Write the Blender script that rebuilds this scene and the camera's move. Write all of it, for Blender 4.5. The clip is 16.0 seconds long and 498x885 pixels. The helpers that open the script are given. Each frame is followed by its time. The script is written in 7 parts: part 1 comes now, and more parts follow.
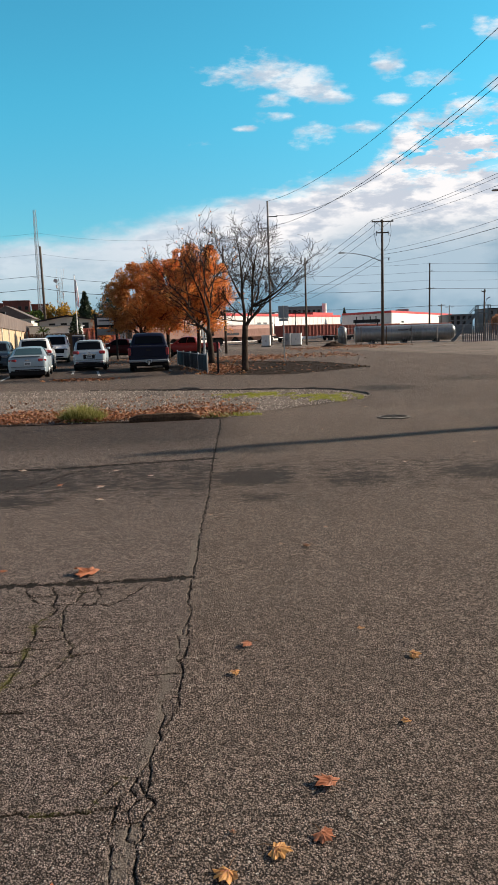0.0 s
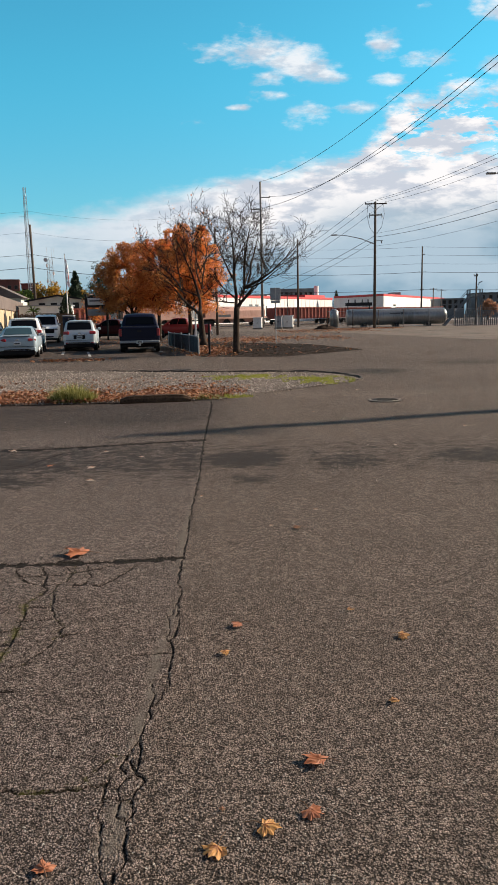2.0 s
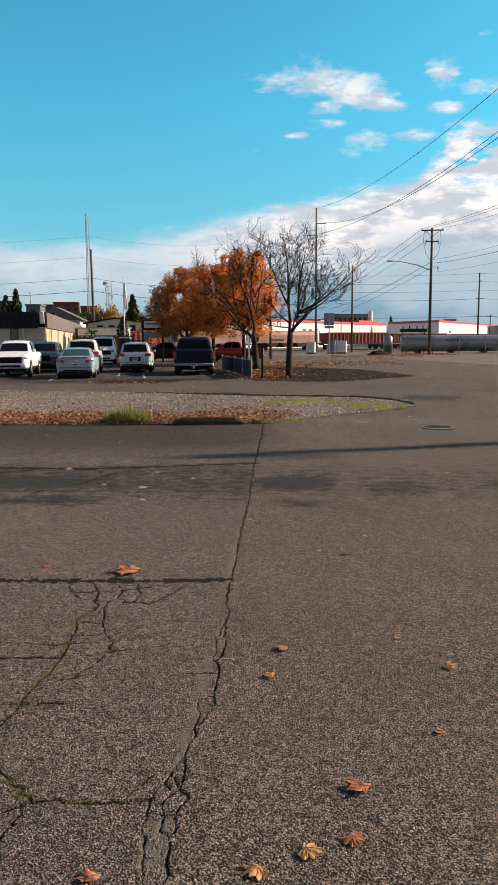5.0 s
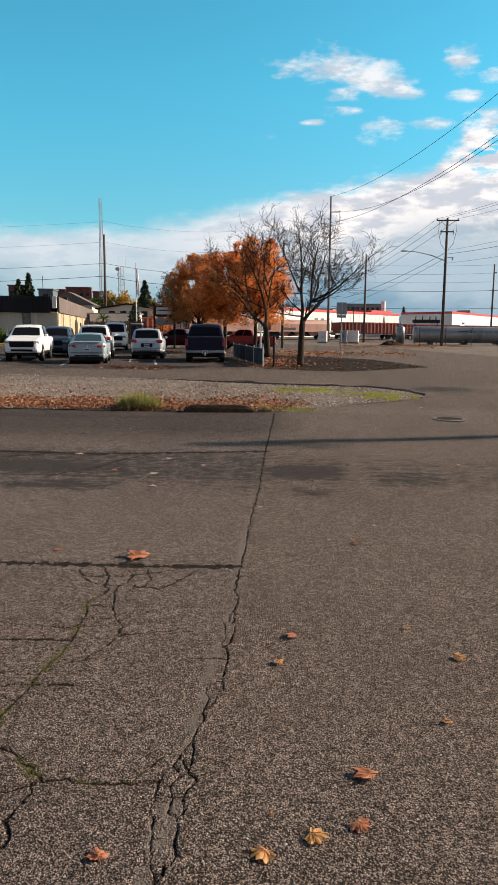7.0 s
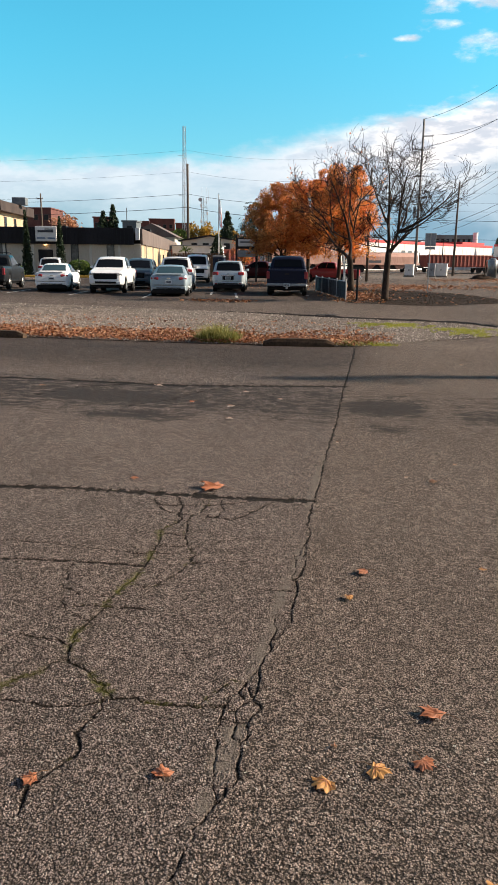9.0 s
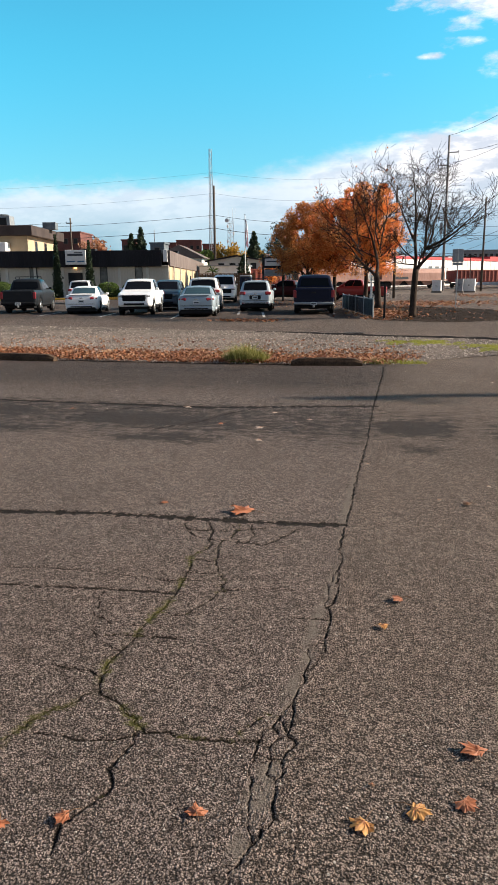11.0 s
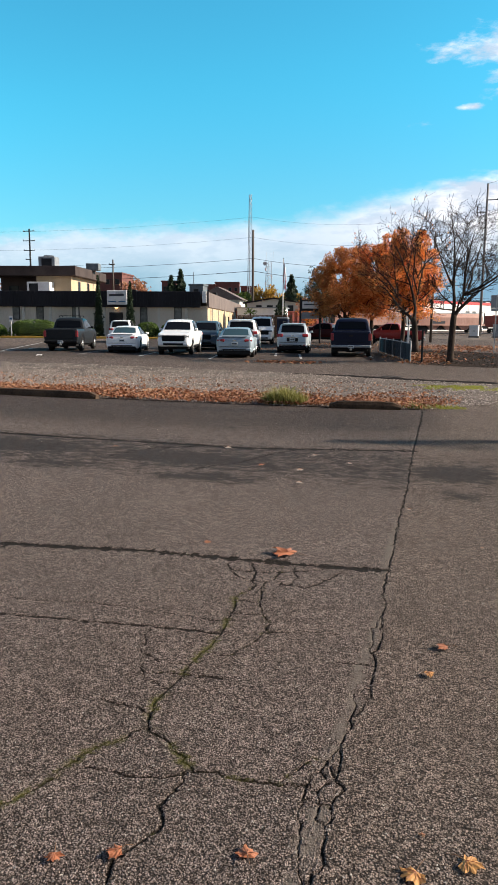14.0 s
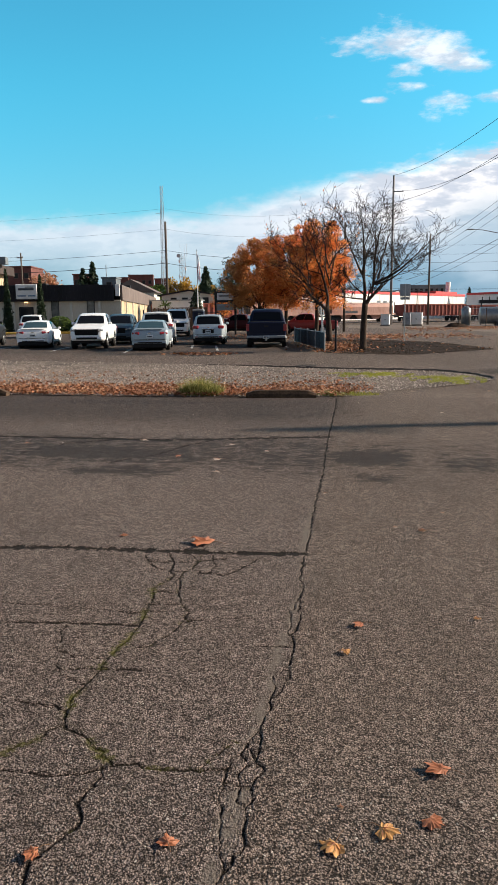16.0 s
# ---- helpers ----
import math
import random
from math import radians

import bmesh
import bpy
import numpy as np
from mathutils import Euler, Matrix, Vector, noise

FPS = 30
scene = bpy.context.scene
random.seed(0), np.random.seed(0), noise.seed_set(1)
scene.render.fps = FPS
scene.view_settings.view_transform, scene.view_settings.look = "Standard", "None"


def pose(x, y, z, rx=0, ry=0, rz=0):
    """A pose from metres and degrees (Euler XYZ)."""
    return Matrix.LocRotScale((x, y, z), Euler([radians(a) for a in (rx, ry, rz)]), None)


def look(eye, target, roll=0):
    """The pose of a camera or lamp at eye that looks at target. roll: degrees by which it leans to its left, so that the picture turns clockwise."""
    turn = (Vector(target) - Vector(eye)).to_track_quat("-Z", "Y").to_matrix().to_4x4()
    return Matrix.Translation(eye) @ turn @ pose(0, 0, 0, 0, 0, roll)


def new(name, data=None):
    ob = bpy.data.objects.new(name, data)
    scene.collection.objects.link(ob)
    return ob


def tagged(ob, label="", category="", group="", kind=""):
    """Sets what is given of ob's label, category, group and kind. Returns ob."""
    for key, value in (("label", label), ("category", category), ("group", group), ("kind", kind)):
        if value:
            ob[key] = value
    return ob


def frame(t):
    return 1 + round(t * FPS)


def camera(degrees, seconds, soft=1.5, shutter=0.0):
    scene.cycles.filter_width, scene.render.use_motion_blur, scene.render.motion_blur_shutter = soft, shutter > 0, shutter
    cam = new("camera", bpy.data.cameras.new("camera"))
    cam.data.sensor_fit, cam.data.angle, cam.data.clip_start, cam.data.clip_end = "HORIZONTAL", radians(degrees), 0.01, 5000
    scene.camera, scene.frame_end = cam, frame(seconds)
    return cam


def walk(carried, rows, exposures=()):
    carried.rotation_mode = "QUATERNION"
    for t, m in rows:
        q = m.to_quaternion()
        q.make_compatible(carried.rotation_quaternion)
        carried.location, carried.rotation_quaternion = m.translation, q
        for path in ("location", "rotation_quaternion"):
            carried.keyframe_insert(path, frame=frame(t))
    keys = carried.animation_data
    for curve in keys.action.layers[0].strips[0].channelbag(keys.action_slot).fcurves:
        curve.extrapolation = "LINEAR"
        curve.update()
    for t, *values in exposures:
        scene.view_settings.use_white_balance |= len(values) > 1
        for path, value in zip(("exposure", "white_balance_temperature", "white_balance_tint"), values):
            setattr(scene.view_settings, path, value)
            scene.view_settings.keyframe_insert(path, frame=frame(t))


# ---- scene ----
cam = camera(38.3, 16.0)
# camera: seconds, eye, target, roll
PATH = [
    (0, (0.007, -0.024, 1.623), (-0.003, 1.954, 1.329), -1.9),
    (0.5, (-0.001, -0.021, 1.621), (-0.002, 1.957, 1.321), -1.4),
    (1, (-0.001, -0.022, 1.622), (0.009, 1.955, 1.317), -1.2),
    (1.5, (-0.003, -0.017, 1.618), (0.015, 1.957, 1.293), -1.1),
    (2, (0.001, -0.018, 1.617), (0.016, 1.952, 1.274), -1.3),
    (2.5, (0.002, -0.022, 1.617), (0.002, 1.949, 1.275), -1.3),
    (3, (0.0, -0.034, 1.621), (-0.024, 1.939, 1.296), -1.0),
    (3.5, (-0.005, -0.049, 1.624), (-0.047, 1.925, 1.308), -0.5),
    (4, (-0.009, -0.06, 1.628), (-0.05, 1.917, 1.326), -0.2),
    (4.5, (-0.002, -0.067, 1.629), (-0.074, 1.911, 1.34), -0.7),
    (5, (0.001, -0.076, 1.628), (-0.124, 1.901, 1.352), -0.5),
    (7.5, (-0.029, -0.08, 1.62), (-0.176, 1.889, 1.3), 0.6),
    (8, (-0.04, -0.086, 1.615), (-0.182, 1.879, 1.274), 0.8),
    (8.5, (-0.022, -0.061, 1.612), (-0.298, 1.879, 1.212), -0.1),
    (9, (0.001, 0.002, 1.591), (-0.362, 1.908, 1.105), 0.6),
    (9.2, (0.017, 0.024, 1.584), (-0.392, 1.911, 1.063), 1.4),
    (11.3, (-0.019, 0.037, 1.627), (-0.477, 1.936, 1.199), -1.7),
    (11.5, (-0.019, 0.037, 1.624), (-0.485, 1.925, 1.158), -3.0),
    (12, (-0.05, 0.004, 1.63), (-0.459, 1.906, 1.167), -2.5),
    (12.5, (-0.063, -0.008, 1.627), (-0.434, 1.903, 1.17), -2.2),
    (13, (-0.055, -0.013, 1.628), (-0.377, 1.908, 1.174), -2.2),
    (13.5, (-0.052, -0.016, 1.623), (-0.347, 1.905, 1.149), -1.5),
    (14, (-0.080, -0.058, 1.657), (-0.617, 1.841, 1.329), 0.4),
    (14.3, (-0.107, -0.032, 1.608), (-0.673, 1.842, 1.200), 0.0),
    (14.5, (-0.056, -0.031, 1.617), (-0.548, 1.864, 1.211), -1.5),
    (15, (-0.037, -0.043, 1.633), (-0.423, 1.883, 1.255), -2.0),
    (15.5, (-0.037, -0.026, 1.622), (-0.418, 1.899, 1.237), -1.5),
    (16, (-0.04, -0.036, 1.626), (-0.36, 1.907, 1.277), -0.6),
]
walk(cam, [(t, look(eye, target, roll)) for t, eye, target, roll in PATH],
     exposures=[(0.0, 0.66, 6550, 10), (5.0, 0.69, 6700, 11), (8.0, 0.80, 6800, 12), (9.2, 0.94, 6600, 10), (11.3, 0.97, 6450, 10), (13.4, 0.95, 6450, 10), (14.1, 0.91, 6250, 10), (15.0, 0.90, 6500, 10), (16.0, 0.84, 6450, 10)])

SUN_AZ, SUN_EL = radians(16.5), radians(27)          # from +x towards +y
SUN_DIR = Vector((math.cos(SUN_AZ) * math.cos(SUN_EL), math.sin(SUN_AZ) * math.cos(SUN_EL), math.sin(SUN_EL)))

# ---------------------------------------------------------------- node helpers
class Nodes:
    def __init__(self, tree):
        self.t = tree

    def node(self, kind, **sets):
        n = self.t.nodes.new(kind)
        for k, v in sets.items():
            setattr(n, k, v)
        return n

    def put(self, socket, value):
        if isinstance(value, bpy.types.NodeSocket):
            self.t.links.new(value, socket)
        elif isinstance(value, (tuple, list)) and len(value) == 3 and socket.type == "RGBA":
            socket.default_value = (*value, 1)
        else:
            socket.default_value = value

    def math(self, op, a, b=0.0, c=0.0, clamp=False):
        n = self.node("ShaderNodeMath", operation=op, use_clamp=clamp)
        for s, v in zip(n.inputs, (a, b, c)):
            self.put(s, v)
        return n.outputs[0]

    def mix(self, fac, a, b, blend="MIX"):
        n = self.node("ShaderNodeMix", data_type="RGBA", blend_type=blend)
        self.put(n.inputs[0], fac), self.put(n.inputs[6], a), self.put(n.inputs[7], b)
        return n.outputs[2]

    def noise(self, vec, scale, detail=3.0, rough=0.55, out=0):
        n = self.node("ShaderNodeTexNoise")
        self.put(n.inputs["Vector"], vec), self.put(n.inputs["Scale"], scale)
        self.put(n.inputs["Detail"], detail), self.put(n.inputs["Roughness"], rough)
        return n.outputs[out]

    def voronoi(self, vec, scale, feature="F1"):
        n = self.node("ShaderNodeTexVoronoi", feature=feature)
        self.put(n.inputs["Vector"], vec), self.put(n.inputs["Scale"], scale)
        return n

    def step(self, x, lo, hi, a=0.0, b=1.0):
        n = self.node("ShaderNodeMapRange", interpolation_type="SMOOTHSTEP")
        for s, v in zip(n.inputs, (x, lo, hi, a, b)):
            self.put(s, v)
        return n.outputs[0]

    def attr(self, name):
        return self.node("ShaderNodeAttribute", attribute_name=name).outputs["Fac"]


def new_mat(name):
    m = bpy.data.materials.new(name)
    m.use_nodes = True
    m.node_tree.nodes.clear()
    k = Nodes(m.node_tree)
    out = k.node("ShaderNodeOutputMaterial")
    b = k.node("ShaderNodeBsdfPrincipled")
    m.node_tree.links.new(b.outputs[0], out.inputs[0])
    co = k.node("ShaderNodeTexCoord").outputs["Object"]
    return m, k, b, co


def bump(k, b, height, strength=0.4, dist=0.01):
    n = k.node("ShaderNodeBump")
    k.put(n.inputs["Strength"], strength), k.put(n.inputs["Distance"], dist), k.put(n.inputs["Height"], height)
    k.put(b.inputs["Normal"], n.outputs[0])


def surface(name, c1, c2, rough=0.8, metal=0.0, big=0.8, fine=25.0, bumpy=0.3, dist=0.01, coat=0.0, island=0.0, obj=0.0, streak=1.0, spec=0.5):
    """A worn surface: two colours mixed by stains and grain at two scales."""
    m, k, b, co = new_mat(name)
    mp = k.node("ShaderNodeMapping")
    k.put(mp.inputs[0], co)
    mp.inputs[3].default_value = (1, 1, streak)
    v = mp.outputs[0]
    f = k.math("ADD", k.math("MULTIPLY", k.noise(v, big, 4), 0.6), k.math("MULTIPLY", k.noise(v, fine, 3), 0.4))
    f = k.step(f, 0.32, 0.68)
    if island:
        f = k.math("ADD", k.math("MULTIPLY", f, 1 - island), k.math("MULTIPLY", k.node("ShaderNodeNewGeometry").outputs["Random Per Island"], island))
    if obj:
        f = k.math("ADD", k.math("MULTIPLY", f, 1 - obj), k.math("MULTIPLY", k.node("ShaderNodeObjectInfo").outputs["Random"], obj))
    k.put(b.inputs["Base Color"], k.mix(f, c1, c2))
    k.put(b.inputs["Roughness"], k.math("ADD", rough - 0.08, k.math("MULTIPLY", k.noise(v, fine * 0.5), 0.16), clamp=True))
    b.inputs["Metallic"].default_value, b.inputs["Specular IOR Level"].default_value = metal, spec
    if coat:
        b.inputs["Coat Weight"].default_value, b.inputs["Coat Roughness"].default_value = coat, 0.05
    if bumpy:
        bump(k, b, k.noise(v, fine, 4), bumpy, dist)
    return m


def leaf_mat(name, cols, trans=0.35, rough=0.6):
    """Leaves: colours picked leaf by leaf, with light passing through."""
    m, k, b, co = new_mat(name)
    r = k.node("ShaderNodeValToRGB")
    els = r.color_ramp.elements
    while len(els) < len(cols):
        els.new(0.5)
    for i, c in enumerate(cols):
        els[i].position, els[i].color = i / (len(cols) - 1), (*c, 1)
    k.put(r.inputs[0], k.math("ADD", k.math("MULTIPLY", k.node("ShaderNodeNewGeometry").outputs["Random Per Island"], 0.75), k.math("MULTIPLY", k.noise(co, 0.9), 0.3)))
    k.put(b.inputs["Base Color"], r.outputs[0])
    b.inputs["Roughness"].default_value = rough
    if trans:
        t = k.node("ShaderNodeBsdfTranslucent")
        k.put(t.inputs[0], r.outputs[0])
        mx = k.node("ShaderNodeMixShader")
        mx.inputs[0].default_value = trans
        k.t.links.new(b.outputs[0], mx.inputs[1]), k.t.links.new(t.outputs[0], mx.inputs[2])
        out = [n for n in k.t.nodes if n.type == "OUTPUT_MATERIAL"][0]
        k.t.links.new(mx.outputs[0], out.inputs[0])
    return m


# ---------------------------------------------------------------- world and sun
def make_world():
    w = bpy.data.worlds.new("sky")
    scene.world = w
    w.use_nodes = True
    w.node_tree.nodes.clear()
    k = Nodes(w.node_tree)
    sky = k.node("ShaderNodeTexSky", sky_type="NISHITA")
    sky.sun_disc, sky.sun_elevation, sky.sun_rotation = False, SUN_EL, math.pi / 2 - SUN_AZ
    sky.air_density, sky.dust_density, sky.ozone_density = 1.0, 0.4, 2.0
    d = k.node("ShaderNodeTexCoord").outputs["Generated"]
    sep = k.node("ShaderNodeSeparateXYZ")
    k.put(sep.inputs[0], d)
    ahead = k.math("ADD", k.math("ABSOLUTE", sep.outputs[1]), 0.02)
    u, v = k.math("DIVIDE", sep.outputs[0], ahead), k.math("DIVIDE", sep.outputs[2], ahead)
    com = k.node("ShaderNodeCombineXYZ")                     # flattened, so that clouds lie in layers
    k.put(com.inputs[0], u), k.put(com.inputs[1], k.math("MULTIPLY", v, 2.2)), k.put(com.inputs[2], 3.7)
    p = com.outputs[0]
    n1, n2 = k.noise(p, 5.0, 9, 0.62), k.noise(p, 15.0, 7, 0.6)
    n = k.math("ADD", k.math("ADD", k.math("MULTIPLY", n1, 0.5), k.math("MULTIPLY", n2, 0.32)), k.math("MULTIPLY", k.noise(p, 42.0, 6, 0.62), 0.18))
    # the bank: low on one side, stepping up towards +x
    top = k.math("ADD", k.step(u, -0.24, 0.02, 0.138, 0.178), k.math("ADD", k.step(u, 0.0, 0.13, 0.0, 0.018), k.step(u, 0.115, 0.235, 0.0, 0.085)))
    ragged = k.math("ADD", 0.09, k.math("MULTIPLY", k.step(u, -0.1, 0.2), 0.17))
    cover = k.step(k.math("ADD", k.math("SUBTRACT", top, v), k.math("MULTIPLY", k.math("SUBTRACT", n, 0.5), ragged)), -0.008, 0.024)
    row = k.node("ShaderNodeCombineXYZ")                     # rows of small heaps in the bank
    k.put(row.inputs[0], u), k.put(row.inputs[1], k.math("MULTIPLY", v, 2.9)), k.put(row.inputs[2], 8.1)
    gaps = k.math("MULTIPLY", k.step(k.noise(row.outputs[0], 13.0, 8, 0.66), 0.42, 0.505, 0.97, 0.0), k.step(v, 0.175, 0.225))
    cover = k.math("MULTIPLY", cover, k.math("MULTIPLY", k.math("SUBTRACT", 1.0, gaps), k.step(u, -0.30, 0.05, 0.88, 1.0)))
    # loose puffs over the bank
    puffs = -2.0
    for pu, pv, ru, rv in ((0.020, 0.340, 0.062, 0.030), (-0.030, 0.334, 0.036, 0.016), (0.078, 0.314, 0.056, 0.026), (0.045, 0.300, 0.034, 0.013), (0.112, 0.301, 0.030, 0.010), (0.092, 0.256, 0.044, 0.018),
                           (0.188, 0.341, 0.026, 0.022), (0.243, 0.378, 0.018, 0.014), (-0.049, 0.249, 0.022, 0.008), (0.202, 0.295, 0.028, 0.009), (0.247, 0.318, 0.036, 0.013), (0.305, 0.379, 0.026, 0.015),
                           (0.004, 0.266, 0.020, 0.006), (0.040, 0.279, 0.040, 0.009), (0.150, 0.262, 0.036, 0.010), (0.34, 0.375, 0.05, 0.020), (0.34, 0.310, 0.03, 0.012)):
        a = k.math("POWER", k.math("DIVIDE", k.math("SUBTRACT", u, pu), ru), 2.0)
        b = k.math("POWER", k.math("DIVIDE", k.math("SUBTRACT", v, pv), rv), 2.0)
        puffs = k.math("MAXIMUM", puffs, k.math("SUBTRACT", 1.0, k.math("ADD", a, b)))
    puffs = k.step(k.math("ADD", puffs, k.math("MULTIPLY", k.math("SUBTRACT", n, 0.505), 9.5)), -0.05, 1.35, 0.0, 0.84)
    cloud = k.math("MAXIMUM", cover, puffs)
    cloud = k.math("MULTIPLY", cloud, k.step(sep.outputs[1], -0.35, 0.15, 0.12, 1.0))   # clearer sky away from the bank
    # lit tops, grey-blue undersides low down
    lit = k.mix(k.step(k.noise(row.outputs[0], 17.0, 7, 0.6), 0.40, 0.58), (0.60, 0.65, 0.72), (1.0, 0.98, 0.96))
    low = k.mix(k.step(k.noise(p, 4.0, 5), 0.4, 0.62), (0.22, 0.38, 0.49), (0.44, 0.57, 0.66))
    base = k.math("ADD", 0.035, k.math("MULTIPLY", k.step(u, -0.1, 0.2), 0.045))
    lit = k.mix(k.step(u, -0.22, 0.08, 0.75, 0.0), lit, (0.62, 0.70, 0.78))
    hue = k.mix(k.step(k.math("SUBTRACT", k.math("ADD", v, k.math("MULTIPLY", k.math("SUBTRACT", n1, 0.5), 0.10)), base), 0.0, 0.09), low, lit)
    # deep clear blue ahead; the unseen sky overhead and behind is toned neutral to shape the fill light
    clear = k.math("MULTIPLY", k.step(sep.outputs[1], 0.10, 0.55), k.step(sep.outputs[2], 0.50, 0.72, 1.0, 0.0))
    blue = k.mix(1.0, sky.outputs[0], k.mix(clear, UNSEEN_SKY_TINT, k.mix(k.step(v, 0.08, 0.34), LOW_SKY_TINT, SKY_TINT)), "MULTIPLY")
    clouds = k.mix(1.0, hue, CLOUD_TINT, "MULTIPLY")
    bg = k.node("ShaderNodeBackground")
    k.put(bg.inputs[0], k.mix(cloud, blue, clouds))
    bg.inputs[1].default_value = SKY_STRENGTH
    out = k.node("ShaderNodeOutputWorld")
    k.t.links.new(bg.outputs[0], out.inputs[0])
    sun = new("sun", bpy.data.lights.new("sun", "SUN"))
    sun.data.energy, sun.data.angle, sun.data.color = 5.0, radians(1.0), (1.0, 0.85, 0.68)
    sun.matrix_world = look(SUN_DIR * 60, (0, 0, 0))


SKY_STRENGTH = 0.090
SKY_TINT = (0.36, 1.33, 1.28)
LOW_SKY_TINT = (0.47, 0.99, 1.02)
UNSEEN_SKY_TINT = (0.80, 0.69, 0.63)
CLOUD_TINT = (7.0, 7.0, 7.2)
make_world()

# ---------------------------------------------------------------- materials
def car_paint(name, c, metal=0.0):
    c2 = tuple(x * 0.86 for x in c)
    m = surface(name, c2, c, 0.42, metal, 1.2, 60, 0.02, 0.001, coat=0.25 if max(c) > 0.1 else 0.06)
    if max(c) < 0.1:
        [n for n in m.node_tree.nodes if n.type == "BSDF_PRINCIPLED"][0].inputs["Specular IOR Level"].default_value = 0.13
    return m


def glass_mat(name, c=(0.006, 0.007, 0.009)):
    m, k, b, co = new_mat(name)
    b.inputs["Base Color"].default_value = (*c, 1)
    k.put(b.inputs["Roughness"], k.math("ADD", 0.04, k.math("MULTIPLY", k.noise(co, 3.0), 0.06)))
    b.inputs["Specular IOR Level"].default_value = 0.14
    return m


def light_mat(name, c, strength):
    m, k, b, co = new_mat(name)
    b.inputs["Base Color"].default_value = (*c, 1)
    b.inputs["Emission Color"].default_value = (*c, 1)
    b.inputs["Emission Strength"].default_value = strength
    return m


def asphalt_mat():
    m, k, b, co = new_mat("asphalt")
    crack, moss, slab, damp, old_and_shade, filler = (k.attr(a) for a in ("crack", "moss", "slab", "damp", "old_and_shade", "filler"))
    warp = k.mix(0.012, co, k.noise(co, 95, 3, out=1), "ADD")
    cell, cell2, lump, speck = k.voronoi(warp, 125), k.voronoi(warp, 240), k.voronoi(warp, 46), k.voronoi(warp, 62)

    def tone(v, channel):
        n = k.node("ShaderNodeSeparateColor")
        k.put(n.inputs[0], v.outputs["Color"])
        return n.outputs[channel]

    stone = k.math("ADD", k.math("MULTIPLY", tone(cell, 0), 0.62), k.math("MULTIPLY", tone(cell2, 1), 0.38))
    warm = k.mix(k.step(stone, 0.08, 0.95), (0.154, 0.118, 0.098), (0.370, 0.287, 0.242))
    grey = k.mix(k.step(stone, 0.08, 0.95), (0.151, 0.118, 0.103), (0.366, 0.288, 0.254))
    col = k.mix(slab, warm, grey)
    col = k.mix(k.math("MULTIPLY", k.math("GREATER_THAN", tone(cell2, 0), 0.96), 0.5), col, (0.46, 0.40, 0.34))
    gap = k.step(cell.outputs["Distance"], 0.36, 0.66)
    col = k.mix(k.math("MULTIPLY", gap, 0.86), col, (0.012, 0.010, 0.008))
    # clusters of light and dark stones, and single pale or black ones
    coarse = k.math("ADD", k.math("MULTIPLY", tone(lump, 0), 0.55), k.math("MULTIPLY", k.noise(co, 24, 4, 0.7), 0.45))
    col = k.mix(1.0, col, k.mix(k.step(coarse, 0.22, 0.78), (0.68, 0.68, 0.68), (1.27, 1.27, 1.27)), "MULTIPLY")
    near = k.step(speck.outputs["Distance"], 0.20, 0.34, 1.0, 0.0)
    col = k.mix(k.math("MULTIPLY", near, k.math("GREATER_THAN", tone(speck, 1), 0.945)), col, (0.46, 0.42, 0.37))
    col = k.mix(k.math("MULTIPLY", near, k.math("GREATER_THAN", tone(speck, 2), 0.93)), col, (0.020, 0.017, 0.015))
    wide = k.math("ADD", k.math("MULTIPLY", k.noise(co, 0.22, 5), 0.55), k.math("MULTIPLY", k.noise(co, 1.7, 5, 0.65), 0.45))
    col = k.mix(k.step(wide, 0.38, 0.64, 0.0, 0.30), col, (0.075, 0.060, 0.050))
    col = k.mix(k.math("MULTIPLY", k.step(k.noise(co, 0.6, 6), 0.55, 0.72), 0.20), col, (0.19, 0.157, 0.135))
    flow = k.node("ShaderNodeMapping")
    k.put(flow.inputs[0], co)
    flow.inputs[3].default_value = (0.55, 1.0, 1.0)
    rough = k.noise(flow.outputs[0], 7.5, 11, 0.86)
    aged_and_shade = k.math("ADD", old_and_shade, k.math("MULTIPLY", k.math("SUBTRACT", rough, 0.5), 0.75), clamp=True)
    col = k.mix(k.math("MULTIPLY", k.step(aged_and_shade, 0.12, 0.92), 0.76), col, k.mix(k.step(coarse, 0.3, 0.75), (0.027, 0.0210, 0.0190), (0.068, 0.053, 0.047)))
    stain = k.step(k.math("ADD", damp, k.math("MULTIPLY", k.math("SUBTRACT", rough, 0.5), 2.6)), 0.47, 0.68)
    col = k.mix(k.math("MULTIPLY", stain, 0.80), col, (0.026, 0.021, 0.019))
    fill = k.math("MULTIPLY", filler, k.step(k.noise(co, 18, 4), 0.36, 0.50))
    col = k.mix(k.math("MULTIPLY", fill, 0.85), col, k.mix(k.noise(co, 160, 3), (0.090, 0.075, 0.062), (0.175, 0.148, 0.124)))
    torn = k.step(k.math("ADD", crack, k.math("MULTIPLY", k.math("SUBTRACT", k.noise(co, 70, 5, 0.75), 0.5), 1.7)), 0.62, 0.86)
    col = k.mix(k.math("MULTIPLY", torn, 0.94), col, (0.013, 0.010, 0.008))
    mo = k.step(k.math("ADD", moss, k.math("MULTIPLY", k.math("SUBTRACT", k.noise(co, 30, 5, 0.75), 0.5), 2.4)), 0.40, 0.80)
    mo = k.math("MULTIPLY", mo, k.step(k.noise(co, 5.5, 3), 0.44, 0.58, 0.06, 1.0))
    col = k.mix(k.math("MULTIPLY", mo, 0.72), col, k.mix(k.noise(co, 130, 3), (0.030, 0.032, 0.008), (0.150, 0.145, 0.028)))
    k.put(b.inputs["Base Color"], col)
